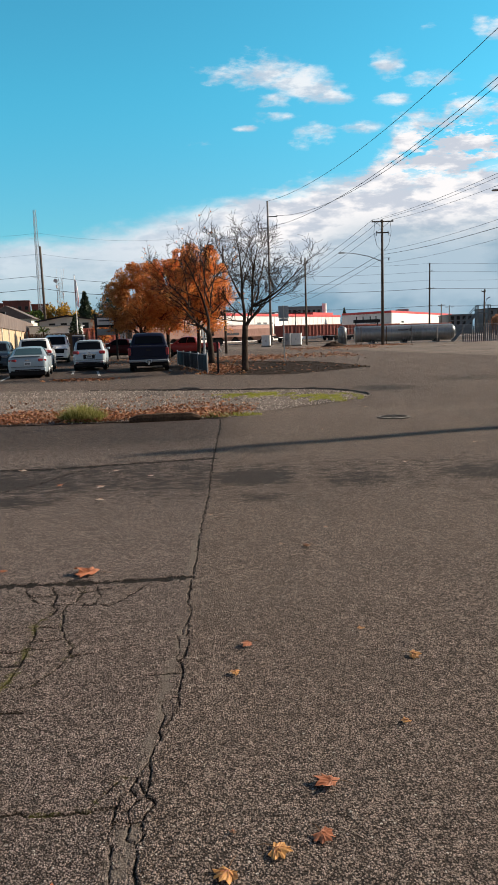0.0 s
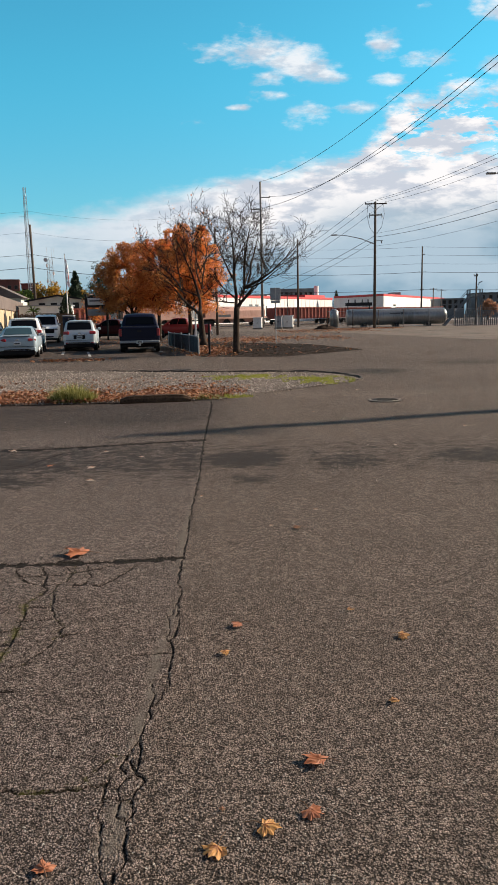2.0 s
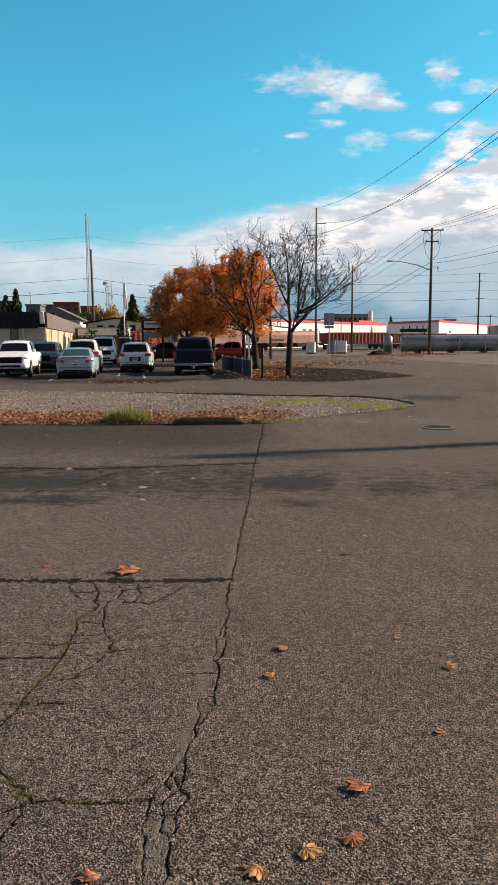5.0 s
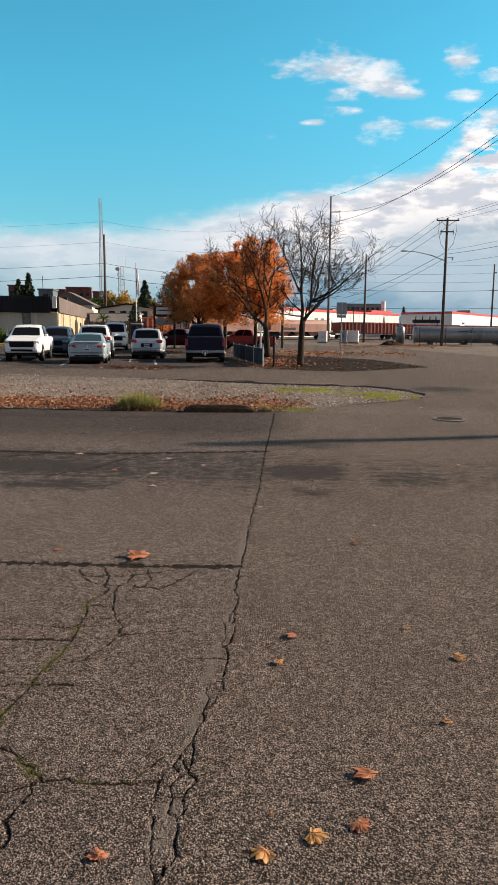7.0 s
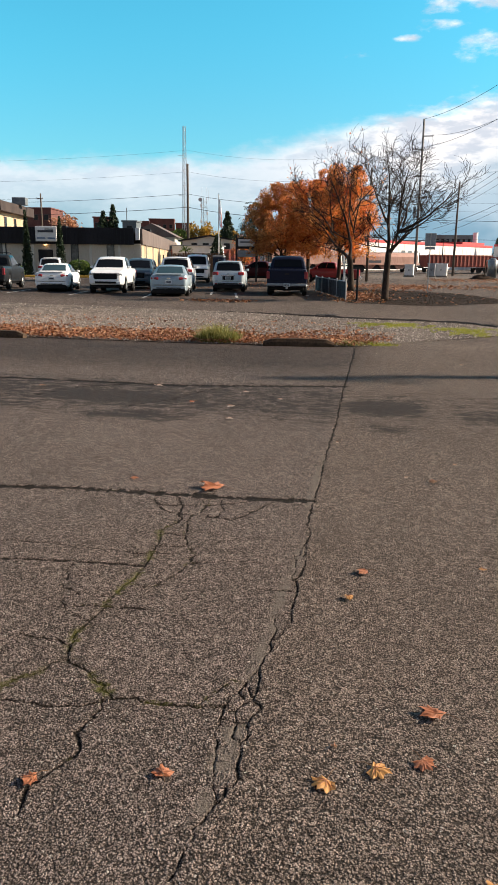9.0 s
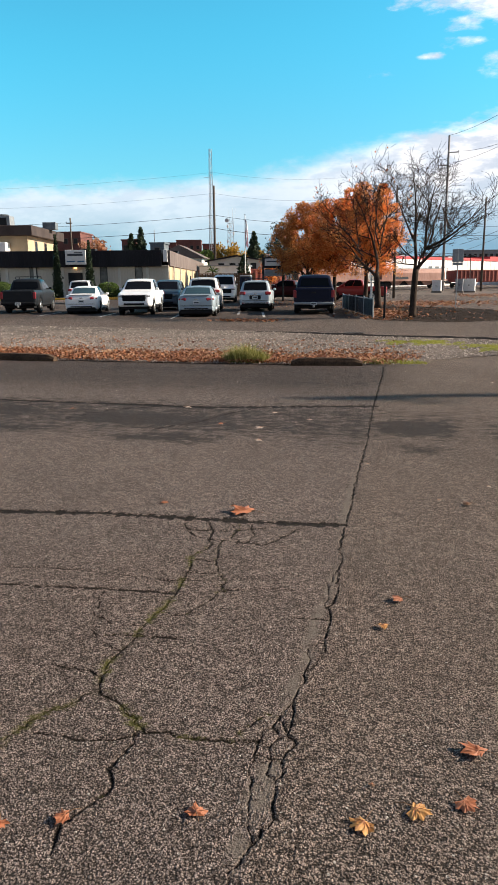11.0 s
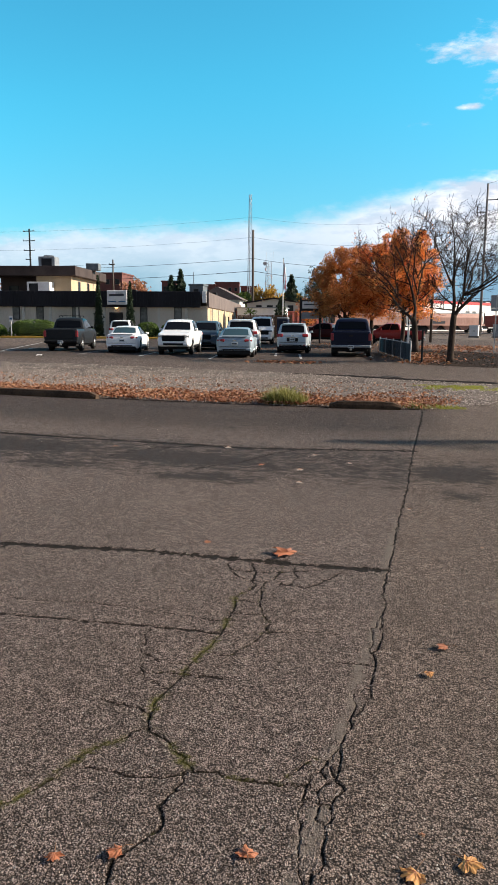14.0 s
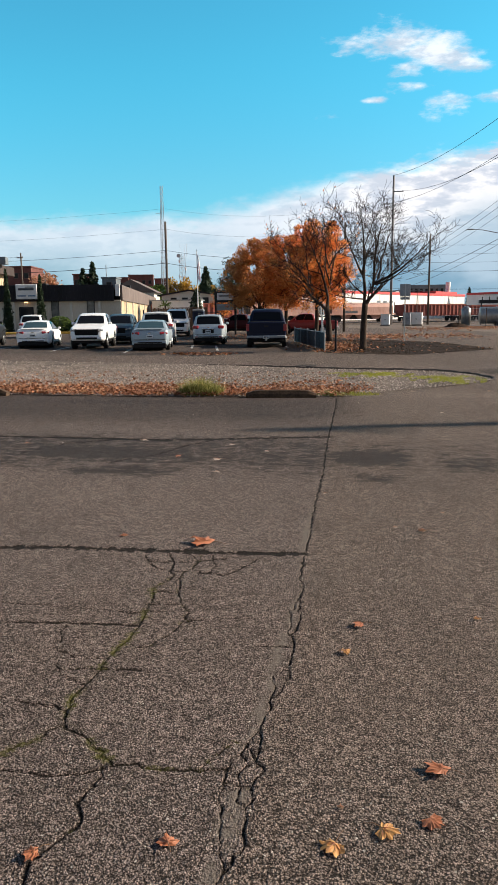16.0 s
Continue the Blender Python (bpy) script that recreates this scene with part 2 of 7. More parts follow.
    k.put(b.inputs["Roughness"], k.math("SUBTRACT", 0.92, k.math("MULTIPLY", stain, 0.10)))
    b.inputs["Specular IOR Level"].default_value = 0.10
    hgt = k.math("ADD", k.math("MULTIPLY", cell.outputs["Distance"], -1.0), k.math("MULTIPLY", k.noise(co, 300, 3), 0.4))
    hgt = k.math("ADD", hgt, k.math("MULTIPLY", coarse, 0.9))
    flat = k.math("SUBTRACT", 1.0, k.math("MULTIPLY", fill, 0.7))
    bump(k, b, k.math("SUBTRACT", k.math("MULTIPLY", hgt, flat), k.math("MULTIPLY", torn, 1.2)), 1.0, 0.012)
    return m


ASPHALT = asphalt_mat()
TAR = surface("worn_asphalt_edge", (0.025, 0.022, 0.020), (0.07, 0.06, 0.052), 0.92, 0, 2, 60, 0.6, 0.01)
GRAVEL = surface("gravel_bed", (0.062, 0.048, 0.040), (0.195, 0.155, 0.130), 0.95, 0, 0.9, 34, 0.9, 0.03, spec=0.15)
STONES = surface("gravel_stones", (0.10, 0.080, 0.066), (0.54, 0.46, 0.40), 0.9, 0, 0.8, 30, 0.2, 0.005, island=0.8)
MULCH = surface("bark_mulch", (0.012, 0.008, 0.006), (0.050, 0.032, 0.022), 0.97, 0, 1.1, 28, 0.9, 0.03, spec=0.1)
DIRT = surface("verge_dirt", (0.075, 0.052, 0.038), (0.17, 0.122, 0.092), 0.96, 0, 0.35, 14, 0.9, 0.05)
PAINT_LINE = surface("worn_line_paint", (0.12, 0.11, 0.10), (0.55, 0.53, 0.50), 0.85, 0, 3.0, 30, 0.3, 0.004)
YELLOW = surface("yellow_kerb_paint", (0.42, 0.24, 0.03), (0.62, 0.38, 0.06), 0.8, 0, 1.5, 20, 0.3, 0.005)
CONCRETE = surface("weathered_concrete", (0.12, 0.10, 0.085), (0.27, 0.235, 0.20), 0.92, 0, 1.6, 28, 0.5, 0.01)
TIMBER = surface("dark_weathered_timber", (0.030, 0.019, 0.012), (0.105, 0.066, 0.042), 0.9, 0, 1.5, 30, 0.6, 0.01, spec=0.2)
POLEWOOD = surface("creosoted_pole_wood", (0.045, 0.036, 0.030), (0.13, 0.105, 0.085), 0.9, 0, 1.5, 22, 0.5, 0.01, streak=0.12)
GREYPOLE = surface("weathered_grey_pole", (0.13, 0.125, 0.12), (0.24, 0.23, 0.225), 0.85, 0, 1.5, 22, 0.4, 0.01, streak=0.12)
STEEL = surface("galvanised_steel", (0.30, 0.31, 0.32), (0.50, 0.51, 0.52), 0.45, 0.8, 1.2, 20, 0.1, 0.003)
DULLSTEEL = surface("dull_grey_metal", (0.20, 0.22, 0.24), (0.36, 0.38, 0.40), 0.55, 0.3, 1.2, 20, 0.1, 0.003)
DARKMETAL = surface("dark_painted_metal", (0.009, 0.010, 0.012), (0.026, 0.028, 0.031), 0.6, 0.1, 1.2, 20, 0.1, 0.003, spec=0.25)
CABLE = surface("black_cable", (0.012, 0.012, 0.013), (0.03, 0.03, 0.032), 0.7, 0, 1.0, 10, 0.0)
SLATS = surface("dark_fence_slats", (0.016, 0.022, 0.030), (0.045, 0.055, 0.068), 0.65, 0, 1.0, 12, 0.3, 0.01, streak=0.2, island=0.4, spec=0.25)
BARK = surface("tree_bark", (0.018, 0.013, 0.010), (0.080, 0.058, 0.045), 0.95, 0, 2.5, 26, 0.9, 0.02, streak=0.3, spec=0.15)
TWIGS = surface("bare_twigs", (0.016, 0.012, 0.010), (0.048, 0.034, 0.027), 0.92, 0, 2.0, 10, 0.2, 0.005, spec=0.15)
ORANGE = leaf_mat("orange_maple_leaves", ((0.42, 0.095, 0.020), (0.70, 0.22, 0.045), (0.84, 0.36, 0.085), (0.86, 0.50, 0.20)), 0.5)
RUST = leaf_mat("rust_maple_leaves", ((0.36, 0.080, 0.022), (0.60, 0.17, 0.036), (0.76, 0.27, 0.060), (0.80, 0.42, 0.14)), 0.5)
GOLD = leaf_mat("golden_brown_leaves", ((0.20, 0.065, 0.024), (0.42, 0.145, 0.038), (0.58, 0.23, 0.060), (0.66, 0.38, 0.14)), 0.5)
LITTER = leaf_mat("fallen_leaves", ((0.070, 0.030, 0.018), (0.20, 0.075, 0.036), (0.36, 0.135, 0.055), (0.50, 0.34, 0.20)), 0.15, 0.75)
GREEN = leaf_mat("hedge_leaves", ((0.045, 0.085, 0.014), (0.085, 0.140, 0.022), (0.13, 0.19, 0.035)), 0.3)
CYPRESS = leaf_mat("cypress_leaves", ((0.010, 0.022, 0.012), (0.022, 0.042, 0.018), (0.04, 0.065, 0.025)), 0.2)
YELLOWLEAF = leaf_mat("yellow_leaves", ((0.20, 0.12, 0.02), (0.42, 0.24, 0.03), (0.50, 0.33, 0.07)), 0.4)
PINKLEAF = leaf_mat("pale_orange_leaves", ((0.28, 0.12, 0.07), (0.46, 0.22, 0.12), (0.52, 0.32, 0.18)), 0.4)
WEED = leaf_mat("weed_blades", ((0.07, 0.09, 0.018), (0.20, 0.20, 0.045), (0.46, 0.40, 0.15)), 0.35)
MOSSY = leaf_mat("mossy_grass", ((0.15, 0.17, 0.022), (0.30, 0.31, 0.035), (0.44, 0.42, 0.08)), 0.4)
RUBBER = surface("tyre_rubber", (0.006, 0.006, 0.006), (0.018, 0.017, 0.017), 0.85, 0, 4, 40, 0.3, 0.005, spec=0.2)
ALLOY = surface("alloy_rim", (0.28, 0.29, 0.30), (0.46, 0.47, 0.48), 0.35, 0.85, 5, 40, 0.0)
CHROME = surface("chrome", (0.50, 0.51, 0.53), (0.66, 0.67, 0.69), 0.22, 0.95, 5, 40, 0.0)
BLACKPLASTIC = surface("black_plastic", (0.005, 0.005, 0.006), (0.012, 0.012, 0.013), 0.7, 0, 4, 50, 0.1, 0.002, spec=0.2)
CARGLASS = glass_mat("tinted_car_glass")
# blue in the glass colour stands in for the sky it reflects
SKYGLASS = glass_mat("car_glass_sky_tint", (0.035, 0.070, 0.090))
WINDOW = glass_mat("window_glass", (0.02, 0.024, 0.028))
TAIL = surface("red_tail_lamp", (0.18, 0.008, 0.014), (0.32, 0.014, 0.024), 0.35, 0, 6, 40, 0.0)
HEAD = surface("headlamp_glass", (0.16, 0.18, 0.19), (0.40, 0.42, 0.44), 0.15, 0.3, 6, 40, 0.0, coat=0.6)
PLATE = surface("number_plate", (0.45, 0.50, 0.52), (0.60, 0.64, 0.66), 0.5, 0, 6, 40, 0.0)
INK = surface("dark_lettering", (0.03, 0.035, 0.045), (0.06, 0.065, 0.08), 0.6, 0, 6, 40, 0.0)
BLUEINK = surface("blue_lettering", (0.03, 0.10, 0.20), (0.05, 0.15, 0.28), 0.6, 0, 6, 40, 0.0)
WHITE = car_paint("white_car_paint", (0.86, 0.87, 0.87))
SILVER = car_paint("silver_car_paint", (0.33, 0.40, 0.45), 0.3)
PALE = car_paint("pale_silver_paint", (0.46, 0.53, 0.58), 0.3)
NAVY = car_paint("dark_navy_paint", (0.008, 0.0115, 0.030), 0.0)
CHARCOAL = car_paint("charcoal_paint", (0.017, 0.020, 0.024), 0.0)
BLUEGREY = car_paint("blue_grey_paint", (0.060, 0.085, 0.105), 0.2)
REDPAINT = car_paint("red_car_paint", (0.24, 0.014, 0.018))
MAROON = car_paint("maroon_paint", (0.055, 0.008, 0.010))
FASCIA = surface("dark_standing_seam_metal", (0.009, 0.009, 0.012), (0.022, 0.022, 0.028), 0.6, 0.1, 0.5, 9, 0.2, 0.01, streak=0.3, spec=0.2)
BEIGE = surface("beige_siding", (0.46, 0.43, 0.36), (0.60, 0.56, 0.48), 0.85, 0, 0.5, 12, 0.2, 0.01, streak=0.3)
# brown trim darkened to hold the shade on the office's front edge and gallery
SHADETRIM = surface("shaded_brown_trim", (0.040, 0.030, 0.028), (0.080, 0.062, 0.056), 0.8, 0, 0.5, 12, 0.2, 0.01, spec=0.2)
CURTAIN = surface("curtained_pane", (0.045, 0.052, 0.052), (0.16, 0.17, 0.165), 0.25, 0, 0.5, 3, 0.0)
CREAM = surface("cream_stucco", (0.42, 0.32, 0.20), (0.53, 0.41, 0.27), 0.88, 0, 0.5, 12, 0.2, 0.01, streak=0.3)
BROWNTRIM = surface("brown_roof_edge", (0.10, 0.075, 0.065), (0.18, 0.14, 0.125), 0.8, 0, 0.5, 12, 0.2, 0.01)
WHITEWALL = surface("white_metal_wall", (0.62, 0.61, 0.60), (0.78, 0.77, 0.75), 0.7, 0, 0.15, 2.0, 0.1, 0.01, streak=0.2)
REDTRIM = surface("red_roof_band", (0.42, 0.03, 0.035), (0.55, 0.05, 0.05), 0.6, 0, 0.4, 6, 0.1, 0.01)
BRICK = surface("red_brick", (0.095, 0.036, 0.031), (0.175, 0.068, 0.056), 0.9, 0, 0.4, 5, 0.3, 0.02)
GREYWALL = surface("grey_far_wall", (0.085, 0.105, 0.120), (0.16, 0.185, 0.205), 0.8, 0, 0.2, 3, 0.1, 0.01)
PALEWALL = surface("pale_house_wall", (0.50, 0.50, 0.45), (0.62, 0.61, 0.56), 0.85, 0, 0.4, 8, 0.1, 0.01)
WHITEPAINT = surface("white_paint", (0.66, 0.66, 0.64), (0.80, 0.80, 0.78), 0.6, 0, 1.0, 12, 0.1, 0.005)
RAILRED = surface("rail_car_red", (0.17, 0.040, 0.030), (0.30, 0.080, 0.058), 0.75, 0, 0.25, 5, 0.2, 0.02, streak=0.25)
RAILPALE = surface("rail_car_faded_rust", (0.34, 0.17, 0.13), (0.52, 0.32, 0.26), 0.75, 0, 0.25, 5, 0.2, 0.02, streak=0.25)
TANKMAT = surface("silver_tank_paint", (0.15, 0.16, 0.16), (0.32, 0.33, 0.33), 0.34, 0.55, 0.3, 5, 0.1, 0.01, streak=0.4)
WOOD = surface("brown_fence_wood", (0.10, 0.055, 0.03), (0.20, 0.115, 0.065), 0.9, 0, 1.2, 18, 0.4, 0.01, streak=0.2)
FLAGRED = surface("flag_red", (0.35, 0.03, 0.04), (0.48, 0.06, 0.06), 0.8, 0, 3, 30, 0.0)
FLAGWHITE = surface("flag_white", (0.60, 0.60, 0.60), (0.75, 0.75, 0.75), 0.8, 0, 3, 30, 0.0)
FLAGBLUE = surface("flag_blue", (0.03, 0.05, 0.14), (0.05, 0.07, 0.2), 0.8, 0, 3, 30, 0.0)
NEON = light_mat("lit_entrance_lamp", (1.0, 0.55, 0.22), 1.6)
AMBER1 = leaf_mat("amber_leaf", ((0.36, 0.14, 0.04), (0.56, 0.27, 0.08), (0.62, 0.36, 0.14)), 0.2)
RUSTY1 = leaf_mat("rusty_leaf", ((0.22, 0.07, 0.035), (0.36, 0.12, 0.05), (0.42, 0.17, 0.08)), 0.15)


# ---------------------------------------------------------------- geometry helpers
class Geo:
    """Collects vertices and faces of one part."""

    def __init__(self):
        self.v, self.f = [], []

    def add(self, vs, fs, m=None):
        o = len(self.v)
        self.v += [tuple(m @ Vector(p)) for p in vs] if m else [tuple(p) for p in vs]
        self.f += [tuple(i + o for i in f) for f in fs]
        return self

    def box(self, cx, cy, cz, sx, sy, sz, bevel=0.0, rz=0.0, m=None):
        hx, hy, hz = sx / 2, sy / 2, sz / 2
        b = min(bevel, hx * 0.9, hy * 0.9, hz * 0.9)
        t = pose(cx, cy, cz, 0, 0, rz)
        if m:
            t = m @ t
        if b <= 0:
            vs = [(x * hx, y * hy, z * hz) for x in (-1, 1) for y in (-1, 1) for z in (-1, 1)]
            return self.add(vs, [(0, 1, 3, 2), (4, 6, 7, 5), (0, 4, 5, 1), (2, 3, 7, 6), (0, 2, 6, 4), (1, 5, 7, 3)], t)
        vs, idx = [], {}
        for x in (-1, 1):
            for y in (-1, 1):
                for z in (-1, 1):
                    for a in range(3):
                        idx[x, y, z, a] = len(vs)
                        vs.append((x * (hx - (a != 0) * b), y * (hy - (a != 1) * b), z * (hz - (a != 2) * b)))
        fs = []
        for a in range(3):
            for s in (-1, 1):
                loop = []
                for p, q in ((-1, -1), (1, -1), (1, 1), (-1, 1)):
                    k = [0, 0, 0]
                    k[a], k[(a + 1) % 3], k[(a + 2) % 3] = s, p, q
                    loop.append(idx[(*k, a)])
                fs.append(tuple(loop if s > 0 else loop[::-1]))
        for a in range(3):
            b1, b2 = (a + 1) % 3, (a + 2) % 3
            for p in (-1, 1):
                for q in (-1, 1):
                    lo, hi = [0, 0, 0], [0, 0, 0]
                    lo[a], hi[a] = -1, 1
                    lo[b1] = hi[b1] = p
                    lo[b2] = hi[b2] = q
                    loop = [idx[(*lo, b1)], idx[(*hi, b1)], idx[(*hi, b2)], idx[(*lo, b2)]]
                    fs.append(tuple(loop if p * q < 0 else loop[::-1]))
        for x in (-1, 1):
            for y in (-1, 1):
                for z in (-1, 1):
                    loop = [idx[x, y, z, a] for a in range(3)]
                    fs.append(tuple(loop if x * y * z > 0 else loop[::-1]))
        return self.add(vs, fs, t)

    def tube(self, pts, radii, n=8, caps=True):
        pts = [Vector(p) for p in pts]
        if not isinstance(radii, (list, tuple)):
            radii = [radii] * len(pts)
        o, up = len(self.v), Vector((0.13, 0.21, 0.97))
        for i, p in enumerate(pts):
            d = (pts[min(i + 1, len(pts) - 1)] - pts[max(i - 1, 0)]).normalized()
            ref = up if abs(d.dot(up)) < 0.95 else Vector((1, 0.1, 0))
            a = d.cross(ref).normalized()
            b = a.cross(d)
            for j in range(n):
                c, s = math.cos(2 * math.pi * j / n), math.sin(2 * math.pi * j / n)
                self.v.append(tuple(p + (a * c + b * s) * radii[i]))
        for i in range(len(pts) - 1):
            for j in range(n):
                q, w = o + i * n, (j + 1) % n
                self.f.append((q + j, q + n + j, q + n + w, q + w))
        if caps:
            self.f.append(tuple(o + j for j in range(n)))
            self.f.append(tuple(o + (len(pts) - 1) * n + n - 1 - j for j in range(n)))
        return self

    def cyl(self, p0, p1, r0, r1=None, n=12):
        return self.tube([p0, p1], [r0, r0 if r1 is None else r1], n)

    def prism(self, poly, lo, hi, axis="x"):
        """Extrudes a polygon along an axis; its points lie in the other two."""
        n = len(poly)
        put = {"x": lambda a, b, c: (c, a, b), "y": lambda a, b, c: (a, c, b), "z": lambda a, b, c: (a, b, c)}[axis]
        vs = [put(a, b, lo) for a, b in poly] + [put(a, b, hi) for a, b in poly]
        fs = [tuple(range(n))[::-1], tuple(range(n, 2 * n))] + [(i, (i + 1) % n, n + (i + 1) % n, n + i) for i in range(n)]
        return self.add(vs, fs)

    def mesh(self, name):
        me = bpy.data.meshes.new(name)
        me.from_pydata(self.v, [], self.f)
        me.validate()
        return me


def finish(me, mat, smooth=False):
    b = bmesh.new()
    b.from_mesh(me)
    bmesh.ops.recalc_face_normals(b, faces=b.faces)
    for f in b.faces:
        f.smooth = smooth
    b.to_mesh(me)
    b.free()
    me.materials.append(mat)
    return me


def part(name, geo, mat, parent=None, label="", smooth=False, fix=True):
    me = geo.mesh(name)
    if fix:
        finish(me, mat, smooth)
    else:
        me.materials.append(mat)
        if smooth:
            me.shade_smooth()
    ob = new(name, me)
    if parent:
        ob.parent = parent
    return tagged(ob, label)


def thing(name, label, category, m=None, group="", kind=""):
    ob = new(name)
    ob.empty_display_size = 0.2
    if m:
        ob.matrix_world = m
    return tagged(ob, label, category, group, kind)


def poly_mesh(name, pts, z, mat, label, category="ground", kind="structure", h=0.0):
    b = bmesh.new()
    f = b.faces.new([b.verts.new((x, y, z)) for x, y in pts])
    if h:
        r = bmesh.ops.extrude_face_region(b, geom=[f])
        bmesh.ops.translate(b, verts=[v for v in r["geom"] if isinstance(v, bmesh.types.BMVert)], vec=(0, 0, h))
    bmesh.ops.triangulate(b, faces=b.faces)
    bmesh.ops.recalc_face_normals(b, faces=b.faces)
    me = bpy.data.meshes.new(name)
    b.to_mesh(me)
    b.free()
    if me.polygons[0].normal.z < 0 and not h:
        me.flip_normals()
    me.materials.append(mat)
    return tagged(new(name, me), label, category, "", kind)


def inside(px, py, poly):
    r = np.zeros(len(px), bool)
    n = len(poly)
    for i in range(n):
        (x0, y0), (x1, y1) = poly[i], poly[(i + 1) % n]
        c = ((y0 > py) != (y1 > py)) & (px < (x1 - x0) * (py - y0) / (y1 - y0 + 1e-12) + x0)
        r ^= c
    return r


def scatter(name, base_v, base_f, pos, size, rng, mat, tilt=0.5, squash=1.0, parent=None):
    """Many small copies of one shape in one mesh, turned and scaled at random."""
    bv, n, m = np.array(base_v, float), len(pos), len(base_v)
    a, tx, ty = rng.uniform(0, 2 * np.pi, n), rng.normal(0, tilt, n), rng.normal(0, tilt, n)
    v = bv[None] * np.array(size)[:, None, None] * rng.uniform(0.75, 1.25, (n, 1, 3))
    v = v + rng.normal(0, 0.10, (n, m, 3)) * np.array(size)[:, None, None] * squash
    y, z = v[..., 1].copy(), v[..., 2].copy()
    v[..., 1], v[..., 2] = y * np.cos(tx)[:, None] - z * np.sin(tx)[:, None], y * np.sin(tx)[:, None] + z * np.cos(tx)[:, None]
    x, z = v[..., 0].copy(), v[..., 2].copy()
    v[..., 0], v[..., 2] = x * np.cos(ty)[:, None] + z * np.sin(ty)[:, None], -x * np.sin(ty)[:, None] + z * np.cos(ty)[:, None]
    x, y = v[..., 0].copy(), v[..., 1].copy()
    v[..., 0], v[..., 1] = x * np.cos(a)[:, None] - y * np.sin(a)[:, None], x * np.sin(a)[:, None] + y * np.cos(a)[:, None]
    v += np.array(pos)[:, None]
    return raw_mesh(name, v.reshape(-1, 3), (np.array(base_f)[None] + (np.arange(n) * m)[:, None, None]).reshape(-1, len(base_f[0])), mat, parent)


def raw_mesh(name, v, f, mat, parent=None):
    me = bpy.data.meshes.new(name)
    k = f.shape[1]
    me.vertices.add(len(v)), me.loops.add(f.size), me.polygons.add(len(f))
    me.vertices.foreach_set("co", np.ascontiguousarray(v, dtype=np.float32).ravel())
    me.loops.foreach_set("vertex_index", f.astype(np.int32).ravel())
    me.polygons.foreach_set("loop_start", np.arange(0, f.size, k, dtype=np.int32))
    me.update(calc_edges=True)
    me.validate()
    me.materials.append(mat)
    ob = new(name, me)
    if parent:
        ob.parent = parent
    return ob


LEAF_V = [(-0.5, 0, 0), (0, -0.36, 0.10), (0.5, 0, 0.02), (0, 0.36, 0.10)]
LEAF_F = [(0, 1, 2), (0, 2, 3)]
STONE_V = [(0.5, 0, 0), (-0.5, 0, 0), (0, 0.42, 0), (0, -0.42, 0), (0, 0, 0.34), (0, 0, -0.3)]
STONE_F = [(0, 2, 4), (2, 1, 4), (1, 3, 4), (3, 0, 4), (2, 0, 5), (1, 2, 5), (3, 1, 5), (0, 3, 5)]

